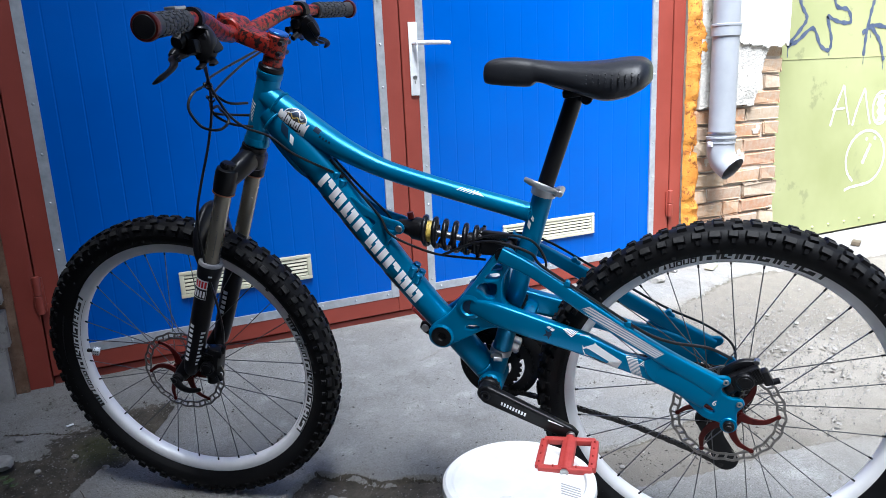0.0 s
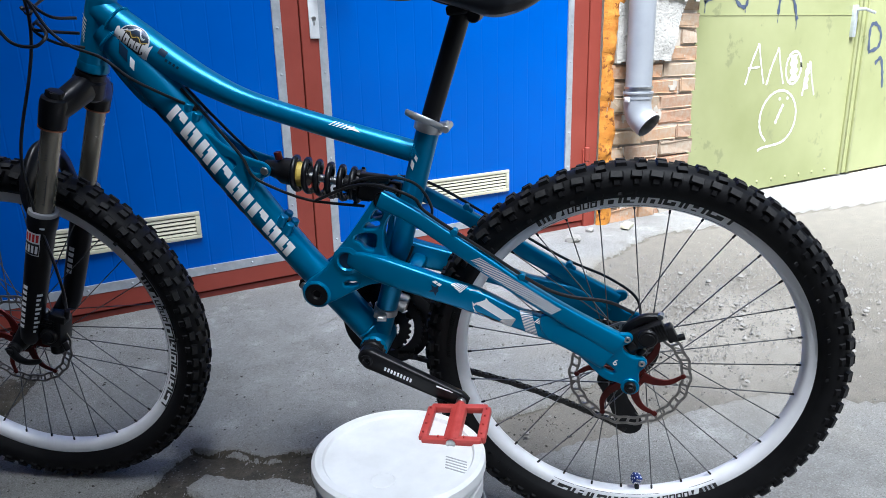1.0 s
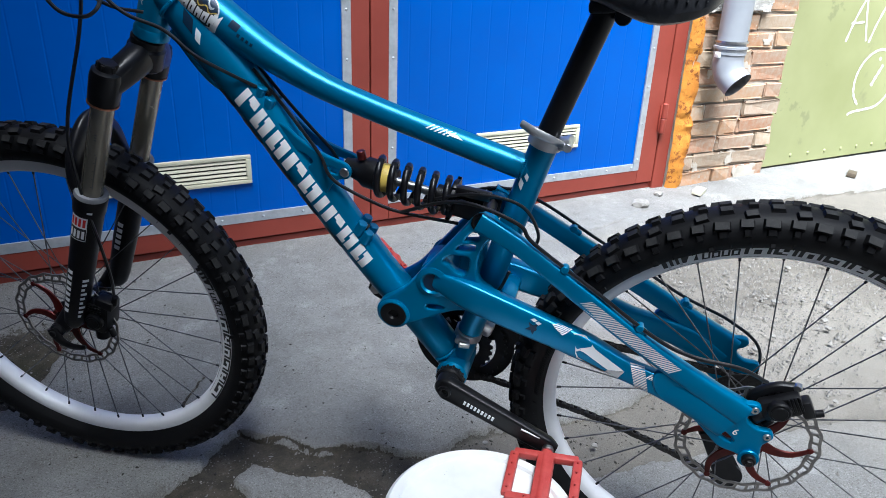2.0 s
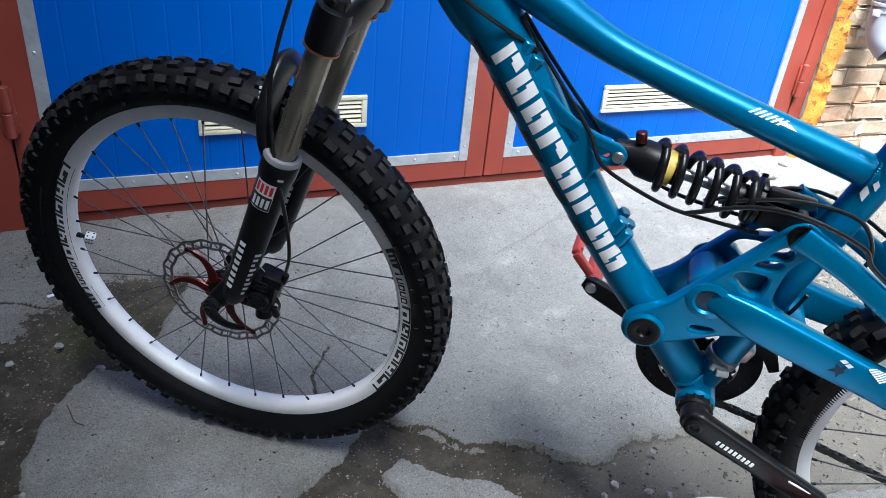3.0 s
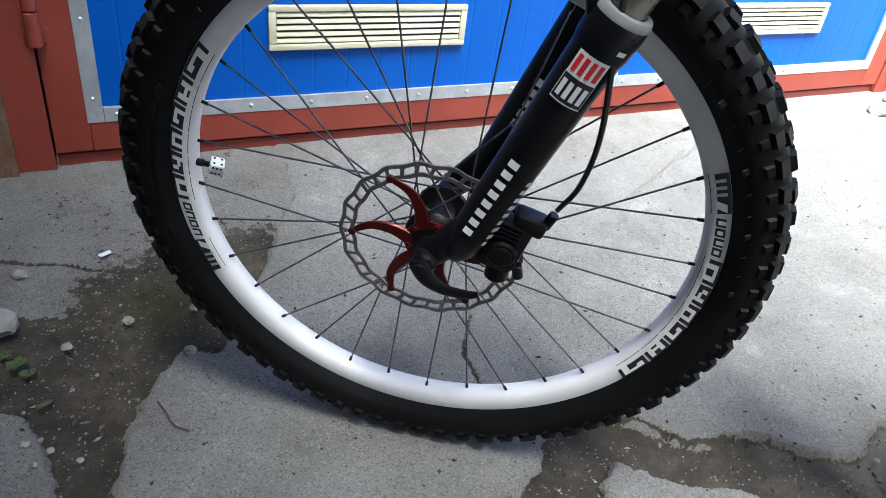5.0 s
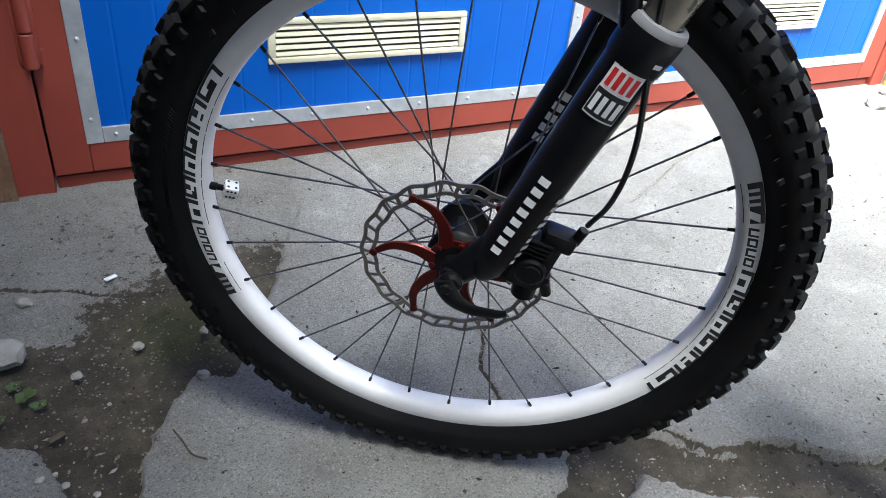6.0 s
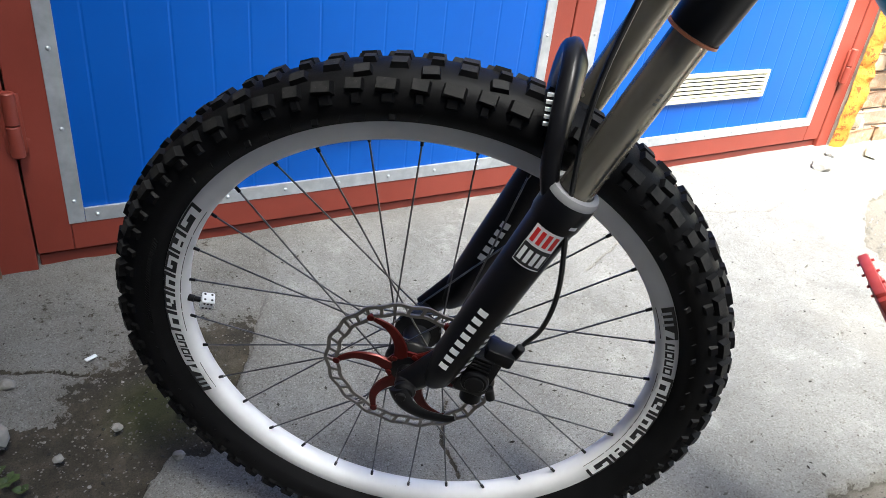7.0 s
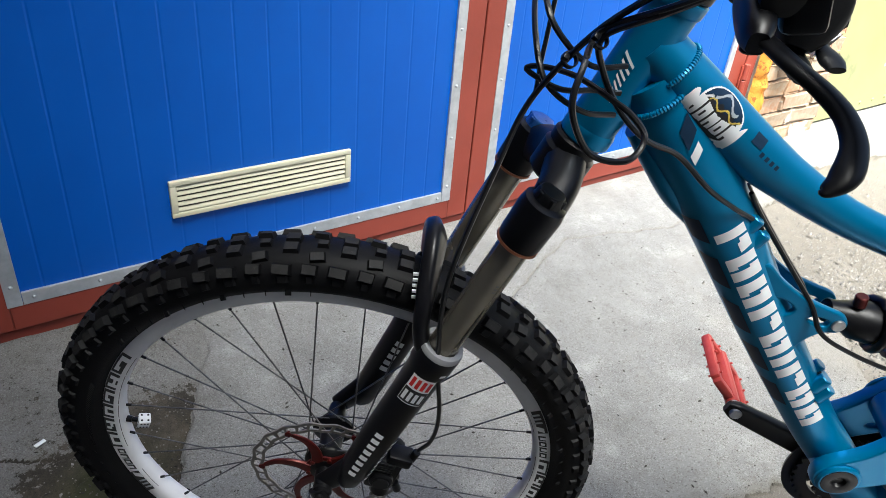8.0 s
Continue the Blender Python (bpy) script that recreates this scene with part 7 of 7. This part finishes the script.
bm = bmesh.new()
toothed(bm, 0.069, 0.050, 36, hole=0.78)
toothed(bm, 0.046, 0.043, 24, hole=0.6)
ringset = part("chainring", bm, BLACK, bike, "black toothed chainrings")
bm = bmesh.new()
lathe(bm, [(0.056, -0.002), (0.083, -0.002), (0.084, 0.002), (0.056, 0.002)], 48, Matrix.Translation((BB[0], 0.058, BB[1])) @ pose(0, 0, 0, 90), closed=True)
for k in range(4):
    a = math.pi / 2 * k + 0.4
    box(bm, Matrix.Translation((BB[0] + 0.035 * math.cos(a), 0.056, BB[1] + 0.035 * math.sin(a))) @ pose(0, 0, 0, 0, -math.degrees(a)), (0.050, 0.006, 0.018), 0.003)
part("bash_guard", bm, BLACK, ringset)
# chain: upper and lower runs of links
def chain_run(pts):
    path = smooth_path(pts, 40)
    d = [0.0]
    for a, b in zip(path, path[1:]):
        d.append(d[-1] + float(np.linalg.norm(b - a)))
    n = int(d[-1] / 0.0127)
    bm = bmesh.new()
    for k in range(n):
        f = (k + 0.5) / n * d[-1]
        i = max(j for j in range(len(d)) if d[j] <= f)
        i = min(i, len(path) - 2)
        p = path[i] + (path[i + 1] - path[i]) * ((f - d[i]) / (d[i + 1] - d[i] + 1e-9))
        t = path[i + 1] - path[i]
        ang = -math.degrees(math.atan2(t[2], t[0]))
        w = 0.0066 if k % 2 else 0.0042
        for sd in (-1, 1):
            box(bm, Matrix.Translation((p[0], p[1] + sd * w / 2, p[2])) @ pose(0, 0, 0, 0, ang), (0.0165, 0.0011, 0.0088))
        rod(bm, (p[0] + 0.0062, p[1] - 0.004, p[2]), (p[0] + 0.0062, p[1] + 0.004, p[2]), 0.0038, 8)
    return bm


part("chain", chain_run([(0.722, 0.044, 0.284), (0.771, 0.044, 0.2785), (0.947, 0.045, 0.2365), (1.089, 0.045, 0.1845), (1.138, 0.045, 0.158)]), stuff_mat("oily chain steel", (0.010, 0.0095, 0.009), (0.040, 0.038, 0.036), 0.45, 0.4, 200), bike, "dark oily chain, lower run")
part("chain", chain_run([(0.705, 0.048, 0.411), (0.90, 0.047, 0.392), (1.125, 0.046, 0.372)]), bpy.data.materials["oily chain steel"], bike, "dark oily chain, upper run")
# cassette and rear derailleur
bm = bmesh.new()
ry = Matrix.Translation((1.131, 0, 0.334)) @ pose(0, 0, 0, 90)
for k in range(8):
    r = 0.055 - 0.0042 * k
    lathe(bm, [(0.018, -(0.030 + 0.0040 * k)), (r, -(0.030 + 0.0040 * k)), (r, -(0.0318 + 0.0040 * k)), (0.018, -(0.0318 + 0.0040 * k))], 36, ry, closed=True)
part("cassette", bm, bpy.data.materials["oily chain steel"], bike, "dark steel sprocket cassette")
bm = bmesh.new()
box(bm, pose(1.135, 0.078, 0.292, 0, 70), (0.050, 0.020, 0.030), 0.006)
box(bm, pose(1.120, 0.060, 0.255, 0, 62), (0.062, 0.022, 0.028), 0.007)
rd = part("rear_derailleur", bm, BLACK, bike, "black rear derailleur")
bm = bmesh.new()
for y in (0.038, 0.052):
    sweep(bm, [(1.108, y, 0.262, 0.021), (1.126, y, 0.215, 0.017), (1.146, y, 0.174, 0.021)], segs=16, ratio=0.12)
for x, z in ((1.108, 0.262), (1.146, 0.174)):
    lathe(bm, [(0.004, -0.003), (0.023, -0.003), (0.023, 0.003), (0.004, 0.003)], 22, Matrix.Translation((x, 0.045, z)) @ pose(0, 0, 0, 90), closed=True)
part("derailleur_cage", bm, BLACK, rd)
# front derailleur: silver band and cage
bm = bmesh.new()
fmx = between((0.715, 0, 0.397), (0.7185, 0, 0.410))
lathe(bm, [(0.0190, 0), (0.0212, 0.001), (0.0212, 0.013), (0.0190, 0.014)], 24, fmx)
box(bm, pose(0.712, -0.022, 0.402, 0, 15), (0.022, 0.012, 0.012), 0.003)
fd = part("front_derailleur", bm, SILVER, bike, "silver front derailleur band and cage")
bm = bmesh.new()
box(bm, pose(0.735, 0.020, 0.410, 0, 20), (0.036, 0.030, 0.026), 0.006)
rod(bm, (0.708, -0.030, 0.400), (0.724, -0.026, 0.398), 0.0055, 10)
part("derailleur_body", bm, STEEL, fd)
bm = bmesh.new()
for y in (0.038, 0.062):
    sweep(bm, smooth_path([(0.690, y, 0.424, 0.010), (0.735, y, 0.418, 0.011), (0.775, y, 0.395, 0.010), (0.792, y, 0.368, 0.007)], 4), segs=10, ratio=0.12)
part("derailleur_cage", bm, BLACK, fd)

# -- cables and hoses --
def cable(pts, r=0.0025, label="", name="cable"):
    bm = bmesh.new()
    # the upper ends hang from the bars, which lie level with the frame
    pts = [(x, y, z - 0.084 * y * min(max((z - 0.86) / 0.1, 0), 1)) for x, y, z in pts]
    sweep(bm, smooth_path(pts, 8), r, 8)
    return part(name, bm, CABLE, bike, label)


cable([(0.270, -0.190, 1.010), (0.255, -0.147, 0.985), (0.228, -0.098, 0.946), (0.205, -0.067, 0.905), (0.186, -0.054, 0.866), (0.172, -0.058, 0.820), (0.140, -0.082, 0.700), (0.136, -0.083, 0.600), (0.144, -0.080, 0.500), (0.138, -0.070, 0.440), (0.123, -0.057, 0.400)], 0.0026, "black front brake hose", "brake_hose")
cable([(0.284, -0.192, 1.000), (0.262, -0.152, 0.976), (0.228, -0.100, 0.944), (0.217, -0.132, 0.929), (0.213, -0.148, 0.908), (0.225, -0.147, 0.884), (0.240, -0.143, 0.873), (0.262, -0.135, 0.871), (0.272, -0.122, 0.882), (0.262, -0.114, 0.893), (0.247, -0.104, 0.899), (0.220, -0.068, 0.901), (0.194, -0.044, 0.897), (0.182, -0.038, 0.892), (0.192, -0.048, 0.889), (0.212, -0.062, 0.887), (0.240, -0.042, 0.882), (0.262, -0.036, 0.880)])
cable([(0.282, -0.186, 0.996), (0.258, -0.142, 0.968), (0.230, -0.099, 0.940), (0.236, -0.090, 0.915), (0.255, -0.092, 0.888), (0.281, -0.087, 0.866), (0.315, -0.067, 0.846), (0.350, -0.060, 0.815), (0.385, -0.036, 0.786), (0.418, -0.016, 0.763)])
cable([(0.250, 0.185, 1.035), (0.208, 0.100, 0.995), (0.186, 0.020, 0.965), (0.190, -0.045, 0.945), (0.205, -0.057, 0.925), (0.232, -0.052, 0.905), (0.262, -0.034, 0.902)])
cable([(0.246, 0.196, 1.030), (0.196, 0.11, 0.985), (0.182, 0.03, 0.945), (0.186, -0.035, 0.915), (0.200, -0.058, 0.888), (0.232, -0.054, 0.868), (0.262, -0.030, 0.858)])
cable([(0.246, 0.186, 1.025), (0.210, 0.120, 0.950), (0.200, 0.085, 0.870), (0.198, 0.072, 0.822)])
for tx, ty, tz in ((0.228, -0.099, 0.944), (0.212, -0.074, 0.918)):
    bm = bmesh.new()
    lathe(bm, [(0.0055, -0.0022), (0.0068, -0.002), (0.0068, 0.002), (0.0055, 0.0022)], 14, pose(tx, ty, tz, 40, 30), closed=True)
    box(bm, pose(tx - 0.004, ty - 0.006, tz + 0.004, 40, 30), (0.005, 0.005, 0.006), 0.001)
    part("cable_tie", bm, BLACK, bike)
for dy, dz in ((-0.010, 0.006), (0.005, 0.007)):
    cable([(0.405, dy - 0.002, 0.790), (0.418, dy, 0.766 + dz), (0.440, dy, 0.740 + dz), (0.470, dy * 1.5, 0.712), (0.500, dy * 2.2, 0.678), (0.516, dy * 3, 0.652), (0.545, dy * 3.0, 0.634), (0.600, dy * 2.6, 0.612), (0.650, dy * 2.2, 0.604), (0.70, dy * 2, 0.60)])
cable([(0.620, -0.028, 0.610), (0.680, -0.034, 0.636), (0.730, -0.048, 0.645), (0.790, -0.058, 0.630), (0.812, -0.060, 0.606), (0.900, -0.068, 0.551), (0.980, -0.078, 0.503), (1.030, -0.083, 0.486), (1.090, -0.080, 0.478), (1.130, -0.07, 0.456)], 0.0028, "black rear brake hose", name="brake_hose")
cable([(0.650, -0.020, 0.628), (0.720, -0.030, 0.652), (0.785, -0.030, 0.645), (0.812, -0.026, 0.605), (0.806, -0.02, 0.57)])
cable([(0.640, 0.03, 0.60), (0.76, 0.05, 0.63), (0.90, 0.068, 0.553), (1.02, 0.082, 0.478), (1.10, 0.088, 0.44), (1.150, 0.085, 0.40), (1.155, 0.08, 0.33)])
cable([(0.775, -0.012, 0.53), (0.765, -0.016, 0.505), (0.752, -0.02, 0.485)], 0.0024)
for x, z, y in ((0.855, 0.581, -0.060), (0.960, 0.516, -0.071), (0.855, 0.581, 0.060), (1.03, 0.474, 0.076)):
    bm = bmesh.new()
    box(bm, pose(x, y, z - 0.012, 0, 32), (0.020, 0.012, 0.016), 0.003)
    rod(bm, (x, y - 0.008, z - 0.004), (x, y + 0.004, z - 0.004), 0.0055, 10)
    part("hose_clip", bm, TEAL, bike)
bm = bmesh.new()
box(bm, pose(0.720, -0.018, 0.648, 0, 6), (0.05, 0.014, 0.014), 0.004)
part("cable_sleeve", bm, CABLE, bike)

# size mark on the dropout
cu = bpy.data.curves.new("size_mark", "FONT")
cu.body, cu.size, cu.extrude = "6", 0.015, 0.0002
tmp = bpy.data.objects.new("size_mark", cu)
scene.collection.objects.link(tmp)
bpy.context.view_layer.update()
me = bpy.data.meshes.new_from_object(tmp.evaluated_get(bpy.context.evaluated_depsgraph_get()))
bpy.data.objects.remove(tmp)
me.transform(Matrix.Translation((1.1015, -0.0815, 0.3705)) @ pose(0, 0, 0, 90) @ Matrix.Rotation(radians(-20), 4, "Z"))
me.materials.clear()
link("size_mark", me, WHITE, bike, "small white printed numeral", smooth=False)

# small white mark on the seat tube
mark = [(0.699, 0, 0.345, 0.019), (0.728, 0, 0.44, 0.0185), (0.765, 0, 0.575, 0.0185), (0.8105, 0, 0.734, 0.0185)]
tube_patch("white_mark", mark, 1.0, 0.845, 0.868, 18, 40, WHITE, bike, 0.0006, skew=0.012)
tube_patch("white_mark", mark, 1.0, 0.875, 0.890, 8, 30, WHITE, bike, 0.0006, skew=0.012)

# ---- bucket under the pedal ----
def bucket():
    cx, cy, top = 1.988, 2.562, 0.297
    root = new("paint_bucket")
    root.location = (cx, cy, 0)
    tagged(root, "white plastic paint bucket with closed scuffed lid", "bucket")
    r0, r1 = 0.112, 0.126
    bm = bmesh.new()
    lathe(bm, [(1e-5, 0.002), (r0 - 0.004, 0.002), (r0, 0.006), (r1 - 0.002, top - 0.060), (r1 + 0.004, top - 0.058), (r1 + 0.004, top - 0.036), (r1, top - 0.034), (r1, top - 0.012), (1e-5, top - 0.012)], 64)
    part("bucket_body", bm, BUCKET, root)
    bm = bmesh.new()
    lathe(bm, [(1e-5, top - 0.006), (r1 - 0.016, top - 0.005), (r1 - 0.012, top - 0.0045), (r1 - 0.009, top), (r1 + 0.002, top + 0.0015), (r1 + 0.0075, top - 0.003), (r1 + 0.0085, top - 0.016), (r1 + 0.006, top - 0.018), (r1 + 0.006, top - 0.026), (r1 + 0.003, top - 0.028)], 72)
    lid = part("lid", bm, BUCKET, root, "scuffed white lid with a raised rim")
    bm = bmesh.new()
    lathe(bm, [(0.0165, top - 0.0052), (0.0172, top - 0.0046), (0.0182, top - 0.0046), (0.019, top - 0.0052)], 28, pose(-0.05, -0.045, 0))
    part("moulded_ring", bm, BUCKET, lid)
    bm = bmesh.new()
    for k in range(5):
        box(bm, pose(0.052 + 0.004 * k, -0.083 + 0.006 * k, top - 0.0048, 0, 0, -60), (0.036, 0.0022, 0.0006))
    part("lid_print", bm, stuff_mat("faint grey print", (0.3, 0.3, 0.3), (0.4, 0.4, 0.4), 0.5), lid, "faint grey printed bars")

    def wrap(a0, a1, z0, z1, mat, name, z0b=None, z1b=None, label="", n=18, off=0.0012):
        bm = bmesh.new()
        cols = []
        for k in range(n + 1):
            t = k / n
            a = radians(a0 + (a1 - a0) * t)
            lo = z0 + ((z0b if z0b is not None else z0) - z0) * t
            hi = z1 + ((z1b if z1b is not None else z1) - z1) * t
            cols.append([bm.verts.new(((r0 + (r1 - r0) * z / (top - 0.06) + off) * math.cos(a), (r0 + (r1 - r0) * z / (top - 0.06) + off) * math.sin(a), z)) for z in (lo, hi)])
        for a, b in zip(cols, cols[1:]):
            bm.faces.new((a[0], b[0], b[1], a[1]))
        return part(name, bm, mat, root, label)

    wrap(196, 262, 0.05, 0.195, LABEL_DARK, "label_panel", label="dark brown printed panel")
    wrap(222, 262, 0.09, 0.198, LABEL_BLUE, "label_swoosh", 0.16, 0.165, "dark blue printed swoosh", off=0.0018)
    wrap(262, 330, 0.158, 0.164, LABEL_BLUE, "label_swoosh", 0.190, 0.196, off=0.0016)
    wrap(212, 234, 0.115, 0.195, ORANGE, "label_patch", label="orange printed patch", off=0.0024)
    wrap(300, 312, 0.15, 0.168, ORANGE, "label_dot", off=0.0018)
    for k in range(3):
        wrap(330 + 9 * k, 336 + 9 * k, 0.11, 0.155, LABEL_DARK, "label_bar", off=0.0016)
    cu = bpy.data.curves.new("label_number", "FONT")
    cu.body, cu.size, cu.align_x = "85", 0.044, "CENTER"
    cu.extrude = 0.0003
    tmp = bpy.data.objects.new("label_number", cu)
    scene.collection.objects.link(tmp)
    bpy.context.view_layer.update()
    me = bpy.data.meshes.new_from_object(tmp.evaluated_get(bpy.context.evaluated_depsgraph_get()))
    bpy.data.objects.remove(tmp)
    for v in me.vertices:
        x, z = v.co.x, v.co.y + 0.138
        a = radians(223) + x / 0.122
        r = r0 + (r1 - r0) * z / (top - 0.06) + 0.0032
        v.co = (r * math.cos(a), r * math.sin(a), z)
    me.materials.clear()
    link("label_number", me, WHITE, root, "white printed number", smooth=False)
    bm = bmesh.new()
    sweep(bm, smooth_path([((r1 + 0.004) * math.cos(radians(a)) * f, (r1 + 0.004) * math.sin(radians(a)) * f, z) for a, z, f in ((178, 0.205, 1.0), (180, 0.19, 1.06), (200, 0.09, 1.14), (240, 0.03, 1.2), (280, 0.035, 1.2), (320, 0.10, 1.13), (340, 0.19, 1.05), (341, 0.205, 1.0))], 6), 0.0021, 8)
    part("wire_handle", bm, SILVER, root, "thin wire bail hanging down")


bucket()


# ---- rubble, weeds and litter on the ground ----
def pebble(x, y, r, seed, mat=STONE, name="stone", label="small pale lump of broken concrete", group="stones on the yard", flat=0.6):
    rng = random.Random(seed)
    bm = bmesh.new()
    bmesh.ops.create_icosphere(bm, subdivisions=2, radius=r)
    for v in bm.verts:
        d = 1 + 0.28 * noise.noise(v.co * (1.6 / r) + Vector((seed, 0, 0))) + 0.12 * rng.uniform(-1, 1)
        v.co = Vector((v.co.x * d * rng.uniform(0.97, 1.03), v.co.y * d, v.co.z * d * flat))
    ob = part(name, bm, mat, None, "", smooth=False)
    ob.location = (x, y, g(x, y) + r * flat * 0.45)
    ob.rotation_euler = (0, 0, rng.uniform(0, 6))
    tagged(ob, label, "stone", group)


pebble(1.038, 3.693, 0.030, 3)
pebble(1.071, 3.807, 0.012, 4)
pebble(1.128, 3.622, 0.008, 5)
pebble(1.217, 3.654, 0.009, 6)
pebble(1.293, 3.561, 0.010, 8)
pebble(1.316, 3.656, 0.008, 18)
for k in range(14):
    a = random.Random(k + 40)
    pebble(a.uniform(1.9, 2.5), a.uniform(2.88, 3.01), a.uniform(0.004, 0.009), 100 + k)
for k in range(12):
    a = random.Random(k + 80)
    pebble(a.uniform(1.06, 1.20), a.uniform(3.25, 3.58), a.uniform(0.003, 0.006), 140 + k)
for k in range(40):
    a = random.Random(k + 120)
    pebble(a.uniform(3.1, 4.0), a.uniform(2.7, 3.5), a.uniform(0.004, 0.011), 200 + k)
pebble(3.595, 3.994, 0.035, 300)
pebble(3.757, 4.065, 0.02, 301)


def chips():
    """Crumbs and grit too small to count."""
    rng = np.random.RandomState(5)
    vs, fs = [], []
    for k in range(4200):
        x, y = (rng.uniform(1.0, 3.2), rng.uniform(2.8, 4.1)) if k % 3 else ((rng.uniform(1.0, 1.5), rng.uniform(3.25, 3.9)) if k % 2 else (rng.uniform(1.6, 2.9), rng.uniform(2.85, 3.2)))
        s = rng.uniform(0.0007, 0.0023) * (1.6 if rng.rand() > 0.93 else 1)
        z = g(x, y) + 0.001
        a = rng.uniform(0, 6.28)
        c, d = math.cos(a) * s, math.sin(a) * s
        i = len(vs)
        vs += [(x + c, y + d, z), (x - d, y + c, z), (x - c, y - d * 0.7, z), (x + d * 0.8, y - c, z), (x, y, z + s * 1.1)]
        fs += [(i, i + 1, i + 4), (i + 1, i + 2, i + 4), (i + 2, i + 3, i + 4), (i + 3, i, i + 4)]
    me = bpy.data.meshes.new("grit")
    me.from_pydata(vs, [], fs)
    ob = link("grit", me, stuff_mat("mixed grit", (0.04, 0.036, 0.03), (0.36, 0.34, 0.30), 0.9, 0, 240), smooth=False)
    tagged(ob, "scattered dark grit and crumbs of concrete", "grit", kind="stuff")


chips()


def gravel():
    """Loose grey gravel on the open ground by the green gate."""
    rng = np.random.RandomState(15)
    vs, fs = [], []
    while len(fs) < 26000:
        x, y = rng.uniform(2.7, 4.6), rng.uniform(2.5, 3.75)
        d = math.hypot((x - 3.55) / 0.75, (y - 3.25) / 0.38)
        if rng.rand() > math.exp(-d * d):
            continue
        s = rng.uniform(0.0014, 0.0042) * (2.0 if rng.rand() > 0.95 else 1)
        z = g(x, y) - 0.006
        a = rng.uniform(0, 6.28)
        i = len(vs)
        for q in range(5):
            r = s * rng.uniform(0.7, 1.25)
            vs.append((x + r * math.cos(a + 1.257 * q), y + r * math.sin(a + 1.257 * q), z))
        vs.append((x + rng.uniform(-0.3, 0.3) * s, y + rng.uniform(-0.3, 0.3) * s, z + s * rng.uniform(1.2, 2.2)))
        fs += [(i + q, i + (q + 1) % 5, i + 5) for q in range(5)]
    me = bpy.data.meshes.new("gravel")
    me.from_pydata(vs, [], fs)
    ob = link("gravel", me, stuff_mat("grey gravel", (0.10, 0.095, 0.085), (0.36, 0.34, 0.31), 0.9, 0, 90), smooth=False)
    tagged(ob, "loose grey gravel spilt over the yard", "gravel", kind="stuff")


gravel()


def weed(x, y, size, seed):
    rng = random.Random(seed)
    root = new("weed")
    root.location = (x, y, g(x, y) - 0.002)
    tagged(root, "small green broad-leaved weed in the dirt", "weed", "weeds in the cracks")
    for k in range(10):
        a = k * 2.4 + rng.uniform(-0.3, 0.3)
        ln = size * rng.uniform(0.6, 1.1)
        bm = bmesh.new()
        rows = []
        for i in range(7):
            t = i / 6
            w = 0.30 * ln * math.sin(math.pi * min(1, t * 0.93 + 0.03)) ** 1.3 * (0.25 if t < 0.35 else 1) + 0.0008
            zz = ln * (0.75 * t - 0.45 * t * t)
            rows.append([bm.verts.new((ln * t, s * w, zz - 0.12 * abs(s) * w)) for s in (-1, 0, 1)])
        for p, q in zip(rows, rows[1:]):
            for i in range(2):
                bm.faces.new((p[i], p[i + 1], q[i + 1], q[i]))
        lf = part("leaf", bm, LEAF, root)
        lf.rotation_euler = (0, 0, a)


weed(1.059, 3.608, 0.017, 1)
weed(1.047, 3.633, 0.012, 2)
weed(1.075, 3.584, 0.012, 3)
weed(1.028, 3.573, 0.010, 4)
bm = bmesh.new()
sweep(bm, smooth_path([(1.233, 3.469, g(1.25, 3.47) + 0.004), (1.240, 3.442, 0.007), (1.247, 3.416, 0.004), (1.263, 3.400, 0.004)], 4), 0.0012, 6)
tagged(part("twig", bm, TWIG), "short dry twig lying on the concrete", "twig")
for x, y, c in ((1.201, 3.829, WHITE), (1.094, 3.515, TWIG), (3.95, 4.02, CREAM), (4.9, 3.95, TWIG)):
    bm = bmesh.new()
    box(bm, pose(0, 0, 0, 6, 4, 30), (0.022 if x < 2 else 0.09, 0.008 if x < 2 else 0.04, 0.003 if x < 2 else 0.02), 0.001)
    ob = part("litter", bm, c)
    ob.location = (x, y, g(x, y) + (0.002 if x < 2 else 0.01))
    tagged(ob, "small scrap of litter on the ground", "litter", "litter on the yard")
